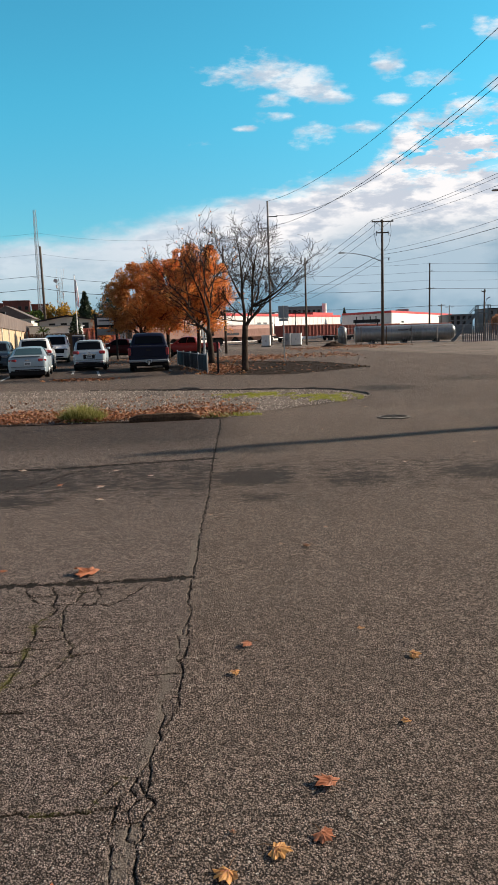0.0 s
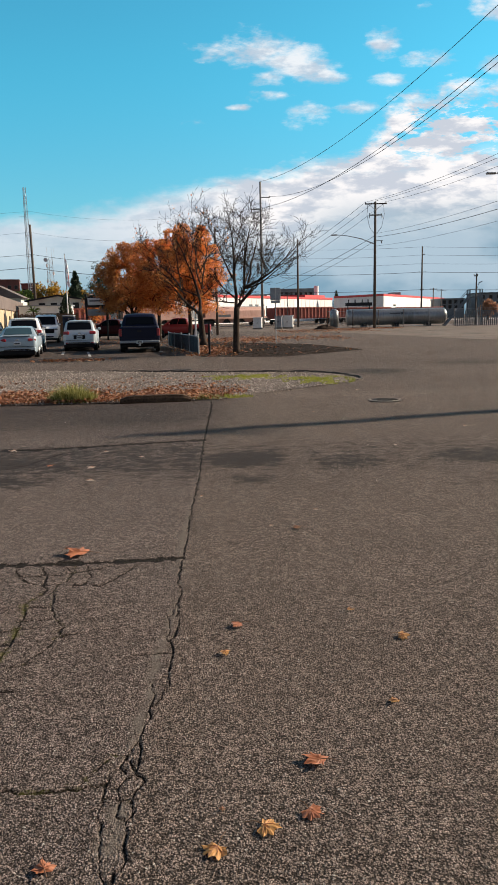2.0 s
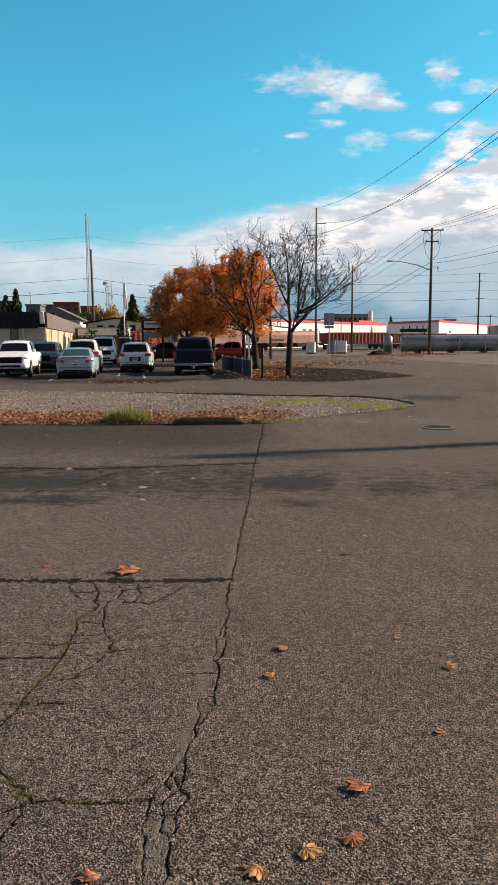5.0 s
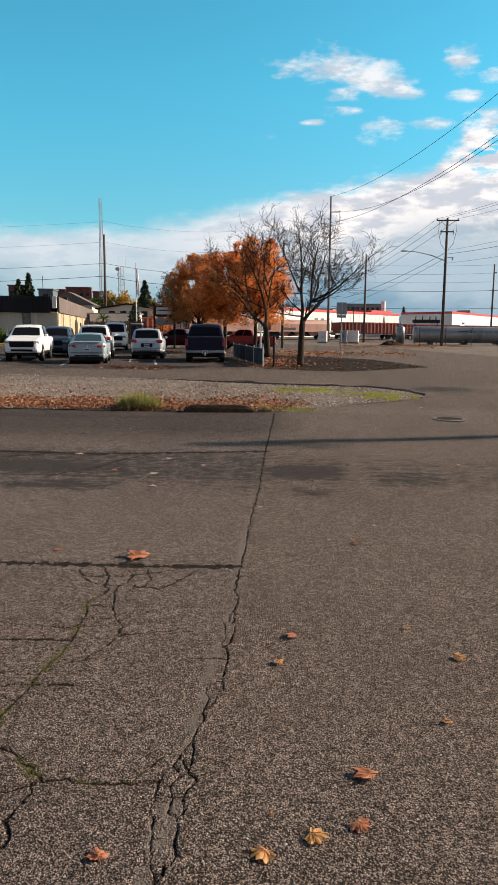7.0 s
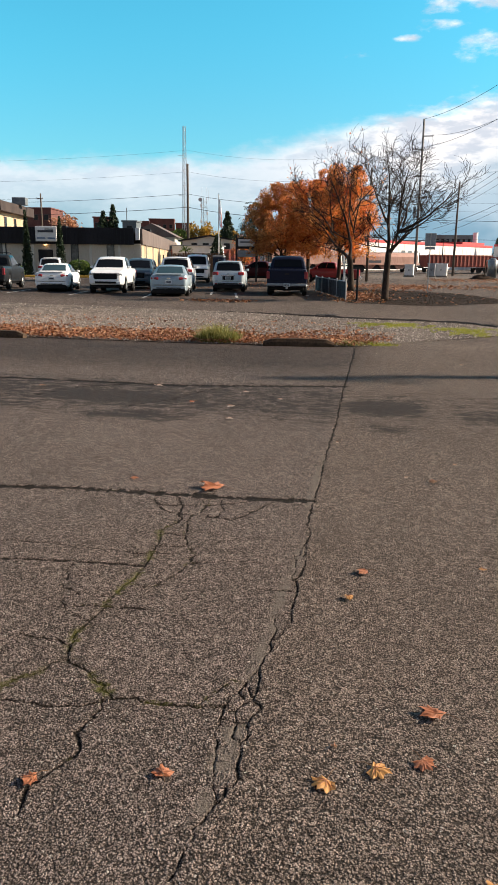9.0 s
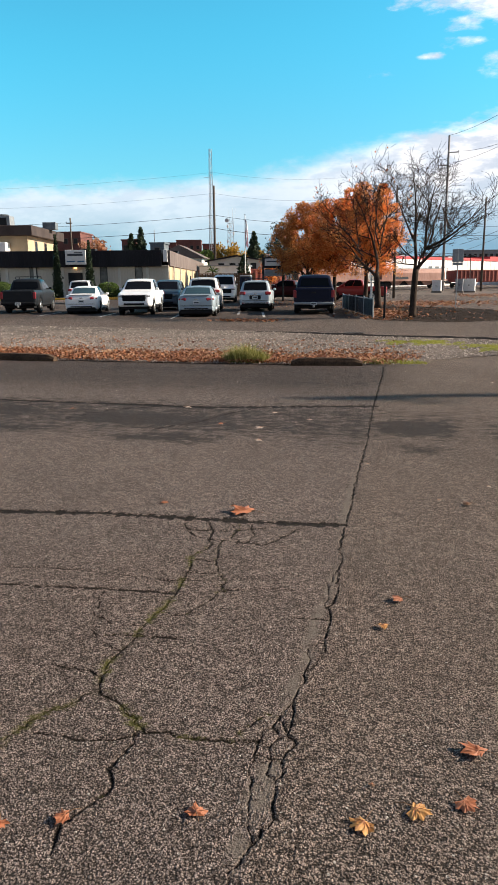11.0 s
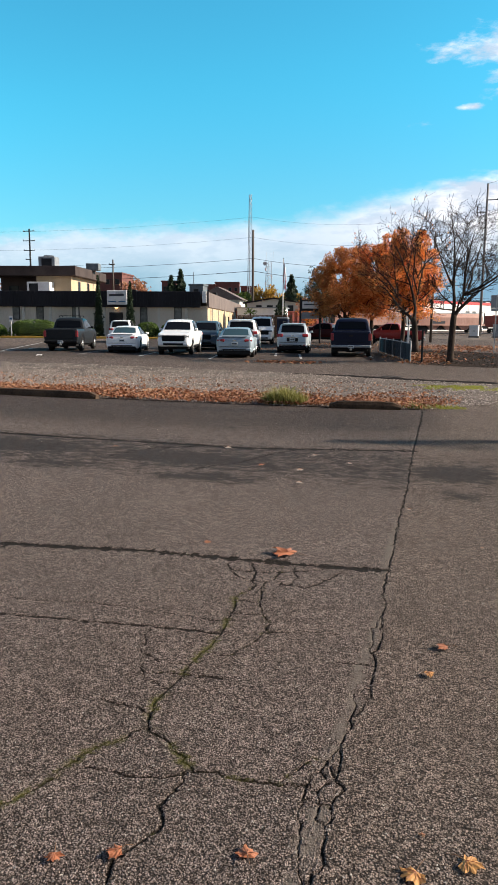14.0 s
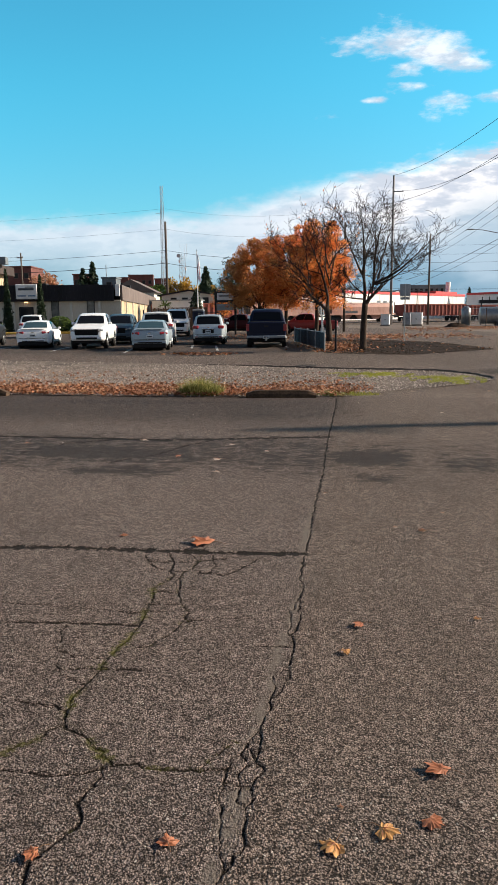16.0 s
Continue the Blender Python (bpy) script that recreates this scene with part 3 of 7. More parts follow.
# ---------------------------------------------------------------- the ground, one sheet with cracks and relief
CRACKS = {  # name: (half width, moss, points)
    "seam": (0.0031, 0, [(-0.62, 14.1), (-0.59, 13.4), (-0.55, 10.9), (-0.53, 9.3), (-0.47, 7.3), (-0.46, 5.9), (-0.437, 5.019), (-0.439, 4.824), (-0.443, 4.529), (-0.429, 4.216), (-0.401, 4.123), (-0.4, 3.943), (-0.384, 3.778), (-0.377, 3.537), (-0.411, 3.422), (-0.387, 3.378), (-0.37, 3.253), (-0.376, 3.104), (-0.363, 3.023), (-0.384, 2.916), (-0.383, 2.856), (-0.425, 2.788), (-0.41, 2.721), (-0.428, 2.652), (-0.435, 2.579), (-0.419, 2.489), (-0.416, 2.413), (-0.42, 2.358), (-0.39, 2.31), (-0.394, 2.259), (-0.407, 2.215), (-0.406, 2.177), (-0.396, 2.132), (-0.416, 2.085), (-0.403, 2.03), (-0.402, 1.963), (-0.395, 1.888), (-0.414, 1.832), (-0.434, 1.792)]),
    "patch": (0.0025, 0.1, [(-0.405, 2.218), (-0.448, 2.193), (-0.491, 2.207), (-0.516, 2.204), (-0.516, 2.147), (-0.509, 2.088), (-0.493, 2.046), (-0.482, 1.965), (-0.458, 1.879), (-0.444, 1.833), (-0.434, 1.797), (-0.45, 1.741), (-0.461, 1.707), (-0.461, 1.665), (-0.472, 1.624), (-0.478, 1.579), (-0.489, 1.501)]),
    "patch_b": (0.0025, 0.1, [(-0.448, 2.193), (-0.45, 2.14), (-0.439, 2.103), (-0.416, 2.083)]),
    "patch_c": (0.0025, 0.1, [(-0.368, 3.077), (-0.409, 3.029), (-0.437, 3.004), (-0.437, 2.935), (-0.416, 2.862), (-0.425, 2.788)]),
    "patch_d": (0.0025, 0.0, [(-0.4, 3.943), (-0.425, 3.814), (-0.42, 3.583), (-0.411, 3.422)]),
    "alli_a": (0.0025, 0.5, [(-0.435, 2.579), (-0.458, 2.495), (-0.469, 2.444), (-0.44, 2.392), (-0.419, 2.351)]),
    "alli_b": (0.0025, 0.5, [(-0.469, 2.444), (-0.485, 2.379), (-0.447, 2.32), (-0.411, 2.31)]),
    "alli_c": (0.0025, 0.4, [(-0.485, 2.379), (-0.515, 2.346), (-0.518, 2.276), (-0.516, 2.204)]),
    "alli_d": (0.0025, 0.5, [(-0.518, 2.276), (-0.473, 2.262), (-0.447, 2.32)]),
    "alli_e": (0.0025, 0.4, [(-0.473, 2.262), (-0.448, 2.193)]),
    "alli_f": (0.0025, 0.4, [(-0.469, 2.444), (-0.52, 2.457), (-0.55, 2.396), (-0.581, 2.33), (-0.612, 2.271)]),
    "loop": (0.0046, 0.45, [(-1.139, 4.59), (-1.139, 4.331), (-1.179, 4.182), (-1.156, 4.057), (-1.121, 3.877), (-1.074, 3.753), (-1.018, 3.661), (-0.986, 3.526), (-1, 3.416), (-1.029, 3.324), (-1.07, 3.254), (-1.101, 3.186), (-1.149, 3.169)]),
    "diag": (0.0048, 0.8, [(-1.232, 4.099), (-1.278, 3.999), (-1.292, 3.924), (-1.252, 3.821), (-1.244, 3.695), (-1.247, 3.615), (-1.22, 3.503), (-1.213, 3.395), (-1.218, 3.291), (-1.221, 3.225), (-1.241, 3.159), (-1.246, 3.084), (-1.248, 3.007), (-1.241, 2.923), (-1.252, 2.841), (-1.26, 2.789), (-1.271, 2.712), (-1.274, 2.64), (-1.262, 2.573), (-1.246, 2.509), (-1.212, 2.45), (-1.155, 2.416), (-1.11, 2.394), (-1.062, 2.357), (-0.999, 2.313), (-0.966, 2.27), (-0.943, 2.248)]),
    "diag_b": (0.0033, 0.1, [(-1.232, 4.099), (-1.183, 4.152)]),
    "small": (0.0042, 0.1, [(-1.276, 3.88), (-1.216, 3.903), (-1.133, 3.893)]),
    "mid_hair": (0.0055, 0, [(-1.276, 3.692), (-1.182, 3.718), (-1.077, 3.728)]),
    "hair_b": (0.0042, 0.2, [(-1.608, 3.39), (-1.577, 3.253), (-1.551, 3.176)]),
    "hair_c": (0.0042, 0.2, [(-1.549, 3.113), (-1.445, 3.044), (-1.364, 3.024), (-1.258, 3.035)]),
    "hair_e": (0.0033, 0.2, [(-1.26, 2.789), (-1.322, 2.807), (-1.413, 2.86), (-1.48, 2.953)]),
    "side": (0.0055, 0.3, [(-1.526, 2.624), (-1.446, 2.596), (-1.4, 2.611), (-1.33, 2.601), (-1.262, 2.573)]),
    "left": (0.0044, 0.75, [(-1.225, 2.469), (-1.278, 2.421), (-1.288, 2.36), (-1.316, 2.317), (-1.359, 2.282), (-1.382, 2.234), (-1.389, 2.18), (-1.421, 2.131), (-1.442, 2.088)]),
    "left_b": (0.0034, 0.7, [(-1.413, 2.073), (-1.451, 1.983), (-1.498, 1.915), (-1.518, 1.877), (-1.584, 1.783)]),
    "cross": (0.0049, 0.5, [(-0.943, 2.248), (-0.848, 2.261), (-0.779, 2.249), (-0.736, 2.248), (-0.672, 2.249), (-0.611, 2.264), (-0.549, 2.272), (-0.518, 2.276)]),
    "cross_b": (0.0043, 0.2, [(-1.376, 2.13), (-1.323, 2.164), (-1.229, 2.163), (-1.137, 2.162), (-1.03, 2.176), (-0.96, 2.225)]),
    "down": (0.0049, 0.2, [(-0.966, 2.252), (-0.952, 2.175), (-0.962, 2.105), (-0.979, 2.052), (-0.966, 1.995), (-0.939, 1.945), (-0.965, 1.895), (-0.979, 1.837), (-1.004, 1.785), (-1.021, 1.723), (-0.997, 1.637)]),
    "net_a": (0.0068, 0.1, [(-1.528, 4.561), (-1.469, 4.414), (-1.373, 4.411), (-1.299, 4.428), (-1.205, 4.447), (-1.131, 4.464), (-1.005, 4.519), (-0.865, 4.611)]),
    "net_b": (0.0068, 0.1, [(-1.469, 4.414), (-1.371, 4.291), (-1.273, 4.257), (-1.141, 4.257), (-1.025, 4.236), (-0.912, 4.225), (-0.824, 4.357), (-0.71, 4.623)]),
    "net_d": (0.0050, 0.1, [(-1.386, 4.607), (-1.291, 4.429), (-1.273, 4.257)]),
    "net_e": (0.0050, 0.1, [(-1.258, 4.617), (-1.131, 4.464), (-1.135, 4.31), (-1.061, 4.233), (-1.089, 4.16)]),
    "net_f": (0.0050, 0.1, [(-1.082, 4.606), (-0.996, 4.375), (-1.025, 4.236)]),
    "net_g": (0.0050, 0.1, [(-1.273, 4.257), (-1.224, 4.169), (-1.232, 4.099)]),
    "far": (0.0550, 0.0, [(-9, 9.4), (-5.4, 9.17), (-3.7, 9.13), (-2.66, 9.11), (-1.7, 9.3), (-.52, 9.57)]),
    "joint": (0.0340, 0.25, [(-4.6, 4.35), (-2.82, 4.54), (-2.2, 4.63), (-1.56, 4.64), (-.95, 4.66), (-.44, 4.72)]),
    "mid": (0.0095, 0.0, [(-2.9, 3.3), (-2.15, 3.35), (-1.83, 3.38), (-1.5, 3.41), (-1.23, 3.42)]),
    "mid_b": (0.0056, 0.0, [(-.98, 3.5), (-.8, 3.58), (-.61, 3.6)]),
    "mid_c": (0.0045, 0.0, [(-.58, 3.28), (-.38, 3.29)]),
    "net_c": (0.0062, 0.3, [(-1.42, 2.9), (-1.3, 2.93), (-1.05, 2.95)]),
    "hair_a": (0.0042, 0.0, [(-2.6, 3.55), (-1.9, 3.62), (-1.3, 3.58), (-1.12, 3.62)]),
    "far_b": (0.0186, 0.0, [(-4.2, 8.0), (-3.9, 8.7), (-3.3, 9.1)]),
    "far_c": (0.0136, 0.0, [(-2.9, 7.6), (-2.5, 8.1), (-2.3, 8.7), (-2.0, 9.2)]),
    "far_d": (0.0124, 0.0, [(-3.2, 4.5), (-3.4, 4.2), (-3.6, 3.9)]),
}


def graded(lo, fine_lo, fine_hi, hi, step, grow):
    mid = list(np.arange(fine_lo, fine_hi, step))
    up, s = [fine_hi], step
    while up[-1] < hi:
        s *= grow
        up.append(up[-1] + s)
    dn, s = [fine_lo], step
    while dn[-1] > lo:
        s *= grow
        dn.append(dn[-1] - s)
    return np.array(dn[:0:-1] + mid + up)


def make_ground():
    rng = np.random.default_rng(5)
    xs = graded(-700, -1.75, -0.30, 700, 0.0045, 1.035)
    ys = [1.35]
    while ys[-1] < 16:
        ys.append(ys[-1] + 0.0036 * max(ys[-1], 1.9))
    s = 0.08
    while ys[-1] < 1500:
        s *= 1.16
        ys.append(ys[-1] + s)
    back, s = [1.35], 0.02
    while back[-1] > -700:
        s *= 1.5
        back.append(back[-1] - s)
    ys = np.array(back[:0:-1] + ys)
    gx, gy = np.meshgrid(xs, ys)
    px, py = gx.ravel(), gy.ravel()
    crack, moss = np.zeros(len(px)), np.zeros(len(px))
    for wide, green, pts in CRACKS.values():
        line = []
        for (x0, y0), (x1, y1) in zip(pts, pts[1:]):
            n = max(2, int(math.hypot(x1 - x0, y1 - y0) / 0.04))
            n = min(n, 40)
            for i in range(n):
                j = 0.0 if i == 0 else rng.normal(0, 0.008)
                w = rng.normal(0, 0.007)
                line.append((x0 + (x1 - x0) * i / n + j, y0 + (y1 - y0) * i / n + w))
        line.append(pts[-1])
        near = (px > min(p[0] for p in line) - 0.2) & (px < max(p[0] for p in line) + 0.2) & (py > min(p[1] for p in line) - 0.2) & (py < max(p[1] for p in line) + 0.2)
        ids = np.nonzero(near)[0]
        qx, qy = px[ids], py[ids]
        best = np.full(len(ids), 9.0)
        ww = np.full(len(ids), wide)
        for (x0, y0), (x1, y1) in zip(line, line[1:]):
            wv = wide * rng.uniform(0.45, 1.7) * (1 + 0.34 * max(0.0, y0 - 3.2) if wide == 0.0031 else 1)
            dx, dy = x1 - x0, y1 - y0
            t = np.clip(((qx - x0) * dx + (qy - y0) * dy) / (dx * dx + dy * dy + 1e-9), 0, 1)
            d = np.hypot(qx - x0 - t * dx, qy - y0 - t * dy)
            ww = np.where(d < best, wv, ww)
            best = np.minimum(best, d)
        depth = np.clip(1.5 - 0.75 * best / ww, 0, 1)
        crack[ids] = np.maximum(crack[ids], depth)
        moss[ids] = np.maximum(moss[ids], green * np.clip(1.15 - best / 0.048, 0, 1))
    # broken crumbs beside the seam
    seam = np.array(CRACKS["seam"][2])[::-1]
    sx = np.interp(py, seam[:, 1], seam[:, 0])
    slab = np.clip((sx - px) / 0.05 + 0.5, 0, 1) * (py < 14.3)
    damp = np.zeros(len(px))
    for cx, cy, rx, ry, a in ((0.0, 8.2, 0.75, 0.85, 0.92), (0.1, 7.1, 0.6, 0.45, 0.62), (-3.2, 8.2, 2.3, 0.9, 0.86), (-5.8, 8.4, 2.3, 1.0, 0.86), (-2.6, 7.2, 1.3, 0.5, 0.74), (-4.6, 7.4, 1.5, 0.5, 0.7),
                              (1.2, 7.9, 1.0, 0.9, 0.66), (2.8, 8.1, 1.3, 1.0, 0.74), (2.2, 6.8, 0.9, 0.45, 0.52), (-1.2, 11.6, 2.6, 0.6, 0.5), (-4.5, 13.2, 4.5, 0.7, 0.55), (-3.4, 10.8, 1.8, 0.5, 0.45),
                              (3.9, 21, 2.2, 2.2, 0.72), (7.5, 24, 3.5, 3.0, 0.62), (5.2, 17.6, 1.6, 0.8, 0.5), (7, 30, 6, 1.8, 0.55), (-.1, 5.0, .12, .10, .55), (1.9, 4.9, .10, .08, .5)):
        damp = np.maximum(damp, a * np.clip(1.25 - np.hypot((px - cx) / rx, (py - cy) / ry), 0, 1))
    damp = np.maximum(damp, 0.63 * np.clip((py - 5.8) / 2.0, 0, 1) * np.clip((11 - py) / 2, 0, 1) * np.where(px < sx, 1, 0.80))
    damp = np.maximum(damp, 0.40 * np.clip((py - 21) / 3, 0, 1))
    # older, darker courses of asphalt: along the island and in the lane behind it
    old_and_shade = 0.92 * np.clip((py - 8.6) / 3.4, 0, 1) * np.clip((14.8 - py) / 0.4, 0, 1) * np.clip((sx + 1.2 - px) / 1.6, 0.30, 1)
    old_and_shade = np.maximum(old_and_shade, 0.34 * np.clip((py - 5.2) / 2.0, 0, 1) * np.clip((14.8 - py) / 0.4, 0, 1))
    old_and_shade = np.maximum(old_and_shade, 0.42 * np.clip((py - 14.0) / 2.0, 0, 1) * np.clip((px + 0.5) / 2.0, 0, 1))
    old_and_shade = np.maximum(old_and_shade, 0.48 * np.clip((py - 20) / 4, 0, 1))
    # car and tree shade over the parking lot, painted in as darker asphalt
    old_and_shade = np.maximum(old_and_shade, 0.95 * np.clip((py - 27.5) / 5, 0, 1) * np.clip((72 - py) / 6, 0, 1) * np.clip((-1 - px) / 3, 0, 1) * np.clip((px + 34) / 6, 0, 1))
    z = -0.007 * np.clip(crack * 1.6 - 0.6, 0, 1)
    z += np.where((np.abs(px) < 4) & (py < 16) & (py > 1), 0.004 * np.sin(px * 2.1 + 1.3) * np.sin(py * 1.3), 0)
    fine = (px > -2.4) & (px < 1.1) & (py > 1.3) & (py < 4)
    z += np.where(fine, rng.normal(0, 0.0011, len(px)), 0)
    z -= np.where((sx - px > 0) & (sx - px < 0.10) & (py < 3.2) & (py > 1.7), 0.002, 0)
    filler = np.zeros(len(px))
    for cx, cy, rx, ry in ((-.44, 3.2, .035, .30), (-.43, 2.93, .03, .12), (-.455, 2.01, .045, .13), (-.455, 2.65, .03, .16), (-.45, 2.13, .04, .07), (-.42, 3.7, .03, .25), (-.47, 1.76, .03, .10), (-.46, 5.3, .04, .8)):
        filler = np.maximum(filler, np.clip(1.6 - 1.2 * np.hypot((px - cx) / rx, (py - cy) / ry), 0, 1) * (px < sx + 0.004))
    nx, ny = len(xs), len(ys)
    i = (np.arange(ny - 1)[:, None] * nx + np.arange(nx - 1)[None]).ravel()
    ob = raw_mesh("ground", np.stack([px, py, z], 1), np.stack([i, i + 1, i + nx + 1, i + nx], 1), ASPHALT)
    for name, val in (("crack", crack), ("moss", moss), ("slab", slab), ("damp", damp), ("old_and_shade", old_and_shade), ("filler", filler)):
        ob.data.attributes.new(name, "FLOAT", "POINT").data.foreach_set("value", val.astype(np.float32))
    ob.data.shade_smooth()
    tagged(ob, "worn cracked grey-brown asphalt of a large parking lot", "ground", kind="structure")


make_ground()

ISLAND = [(-22, 14.9), (-9.5, 14.35), (-4.4, 14.1), (-2.4, 14.17), (-1.0, 14.3), (-.5, 14.35), (-.1, 14.9), (.6, 15.6), (1.4, 16.3), (2.2, 17.1), (2.97, 18.2), (3.05, 18.7), (2.77, 19.9), (1.94, 21.1), (-.77, 21.8), (-2.6, 22.5), (-4.6, 23.4), (-9.7, 24.8), (-15, 26), (-24, 27)]
MULCH_BED = [(-4.9, 50), (-4.5, 44), (-1.75, 31), (0.2, 29.9), (1.8, 29.6), (4, 32), (5.8, 34), (5, 38), (3.9, 42.6), (1.3, 46), (-2, 50)]
VERGE = [(-3, 92), (8.5, 74), (14.5, 44), (40, 24), (75, 45), (75, 110), (-3, 110)]
poly_mesh("gravel_island", ISLAND, 0.012, GRAVEL, "low island of pale gravel between two asphalt lanes")
poly_mesh("mulch_bed", MULCH_BED, 0.012, MULCH, "dark bark mulch bed under the bare tree")
poly_mesh("verge", VERGE, 0.012, DIRT, "brown gravel verge in front of the rail yard fence")


def make_litter():
    rng = np.random.default_rng(11)

    def spread(n, lo, hi, poly=None):
        p = np.stack([rng.uniform(lo[0], hi[0], n), rng.uniform(lo[1], hi[1], n)], 1)
        return p[inside(p[:, 0], p[:, 1], poly)] if poly else p

    def lay(p, z):
        return np.c_[p, np.full(len(p), z)]

    p = spread(46000, (-20, 14), (3.1, 25.5), ISLAND)
    keep = rng.random(len(p)) < np.clip(1.25 - (p[:, 1] - 17) / 6.5, 0.16, 1)
    p = p[keep]
    tagged(scatter("gravel", STONE_V, STONE_F, lay(p, 0.018), rng.uniform(0.018, 0.055, len(p)), rng, STONES, 0.8), "loose pale grey gravel stones over the island", "gravel", kind="stuff")
    front = np.array([(x, y) for x, y in ISLAND[:9]])
    p = spread(95000, (-20, 14), (0.3, 20.0), ISLAND)
    edge = np.interp(p[:, 0], front[:, 0], front[:, 1])
    clump = np.array([noise.noise(Vector((x * 0.9, y * 0.9, 1))) for x, y in p])
    keep = rng.random(len(p)) < np.clip(1.2 - (p[:, 1] - edge - 0.15) / (2.1 + 1.3 * clump), 0.02, 0.9) * np.clip((0.2 - p[:, 0]) / 1.2, 0, 1)
    p = p[keep]
    tagged(scatter("leaf_litter", LEAF_V, LEAF_F, np.c_[p, rng.uniform(0.03, 0.085, len(p))], rng.uniform(0.035, 0.085, len(p)), rng, LITTER, 0.45), "drift of rust-brown fallen leaves along the island's edge", "leaves", kind="stuff")
    q = spread(330, (-5, 30), (6, 50), MULCH_BED)
    r = np.concatenate([q[rng.random(len(q)) < 0.8], np.c_[rng.normal(-7.0, 0.8, 260), rng.normal(30.0, 0.35, 260)], np.c_[rng.normal(-1.4, .5, 260), rng.normal(34.5, 1.8, 260)],
                        np.c_[rng.uniform(-3, 8, 900), rng.normal(55, 3.5, 900)], np.c_[rng.uniform(4, 14, 1300), rng.normal(80, 5, 1300)], np.c_[rng.uniform(-12, -3, 400), rng.uniform(44, 60, 400)], np.c_[rng.normal(-1.9, 0.7, 420), rng.normal(38, 2.5, 420)], np.c_[rng.uniform(11, 19, 900), rng.normal(87, 2.2, 900)], np.c_[rng.uniform(-4, 2.5, 700), rng.normal(52, 2.5, 700)]])
    tagged(scatter("leaf_litter", LEAF_V, LEAF_F, lay(r, 0.045), rng.uniform(0.09, 0.19, len(r)), rng, LITTER, 0.35), "scattered orange fallen leaves under the maples", "leaves", kind="stuff")
    q = np.c_[rng.uniform(-9, 6, 260), rng.uniform(4.5, 14, 260)]
    tagged(scatter("asphalt_crumbs", STONE_V, STONE_F, lay(q, 0.004), rng.uniform(0.006, 0.022, len(q)), rng, STONES, 0.8), "pale crumbs of stone scattered on the asphalt", "gravel", kind="stuff")
    q = spread(7000, (-4.9, 29.6), (6, 46), MULCH_BED)
    tagged(scatter("mulch_chips", STONE_V, STONE_F, lay(q, 0.02), rng.uniform(0.02, 0.05, len(q)), rng, MULCH, 0.9), "dark bark chips and clods of the bed", "mulch", kind="stuff")
    q = np.c_[rng.uniform(3, 40, 6000), rng.uniform(26, 95, 6000)][:3200]
    q = q[inside(q[:, 0], q[:, 1], VERGE)]
    tagged(scatter("verge_stones", STONE_V, STONE_F, lay(q, 0.02), rng.uniform(0.03, 0.08, len(q)), rng, DIRT, 0.8), "grey-brown stones of the gravel verge", "gravel", kind="stuff")

    def blades(name, n, cx, cy, rx, ry, h, mat, label, lean=0.35, ragged=False):
        a, d = rng.uniform(0, 2 * np.pi, n), np.sqrt(rng.random(n))
        x, y = cx + rx * d * np.cos(a), cy + ry * d * np.sin(a)
        if ragged:
            keep = np.array([noise.noise(Vector((p * 2.6, q * 1.4, 4.0))) + 0.45 * noise.noise(Vector((p * 9, q * 6, 2.0))) for p, q in zip(x, y)]) > -0.02 + 0.25 * (d - 0.6)
            x, y, d = x[keep], y[keep], d[keep]
            n = len(x)
        hh = h * rng.uniform(0.4, 1.0, n) * (1.15 - 0.6 * d)
        w = 0.004 + hh * 0.011
        t = rng.uniform(0, 2 * np.pi, n)
        lx, ly = rng.normal(0, lean, n) * hh, rng.normal(0, lean, n) * hh
        ex, ey = np.cos(t) * w, np.sin(t) * w
        z0 = np.full(n, 0.005)
        v = np.stack([np.c_[x - ex, y - ey, z0], np.c_[x + ex, y + ey, z0], np.c_[x + ex * .7 + lx * .4, y + ey * .7 + ly * .4, hh * .6], np.c_[x - ex * .7 + lx * .4, y - ey * .7 + ly * .4, hh * .6],
                      np.c_[x + lx, y + ly, hh], np.c_[x + lx + ex * .2, y + ly + ey * .2, hh]], 1).reshape(-1, 3)
        f = (np.array([(0, 1, 2, 3), (3, 2, 5, 4)])[None] + (np.arange(n) * 6)[:, None, None]).reshape(-1, 4)
        tagged(raw_mesh(name, v, f, mat), label, "weeds", kind="stuff")

    blades("weed_clump", 1900, -3.42, 14.46, 0.46, 0.26, 0.42, WEED, "tall tuft of green and straw-coloured weeds in the gravel", 0.5)
    blades("weed_clump", 260, -0.75, 14.5, 0.32, 0.16, 0.16, WEED, "low weeds beside the wheel stop", 0.6)
    blades("weed_clump", 160, -1.2, 14.6, 0.9, 0.14, 0.12, WEED, "low weeds behind the wheel stop", 0.6)
    blades("weed_clump", 420, -0.25, 14.75, 0.55, 0.22, 0.10, MOSSY, "low yellow-green weeds at the gravel's corner", 0.7)
    blades("moss_patch", 9500, 0.1, 19.7, 1.25, 1.0, 0.08, MOSSY, "flat patch of yellow-green moss and grass in the gravel", 0.8, True)
    blades("moss_patch", 9500, 1.95, 18.3, 0.95, 1.3, 0.08, MOSSY, "flat patch of yellow-green moss and grass at the island's tip", 0.8, True)


make_litter()


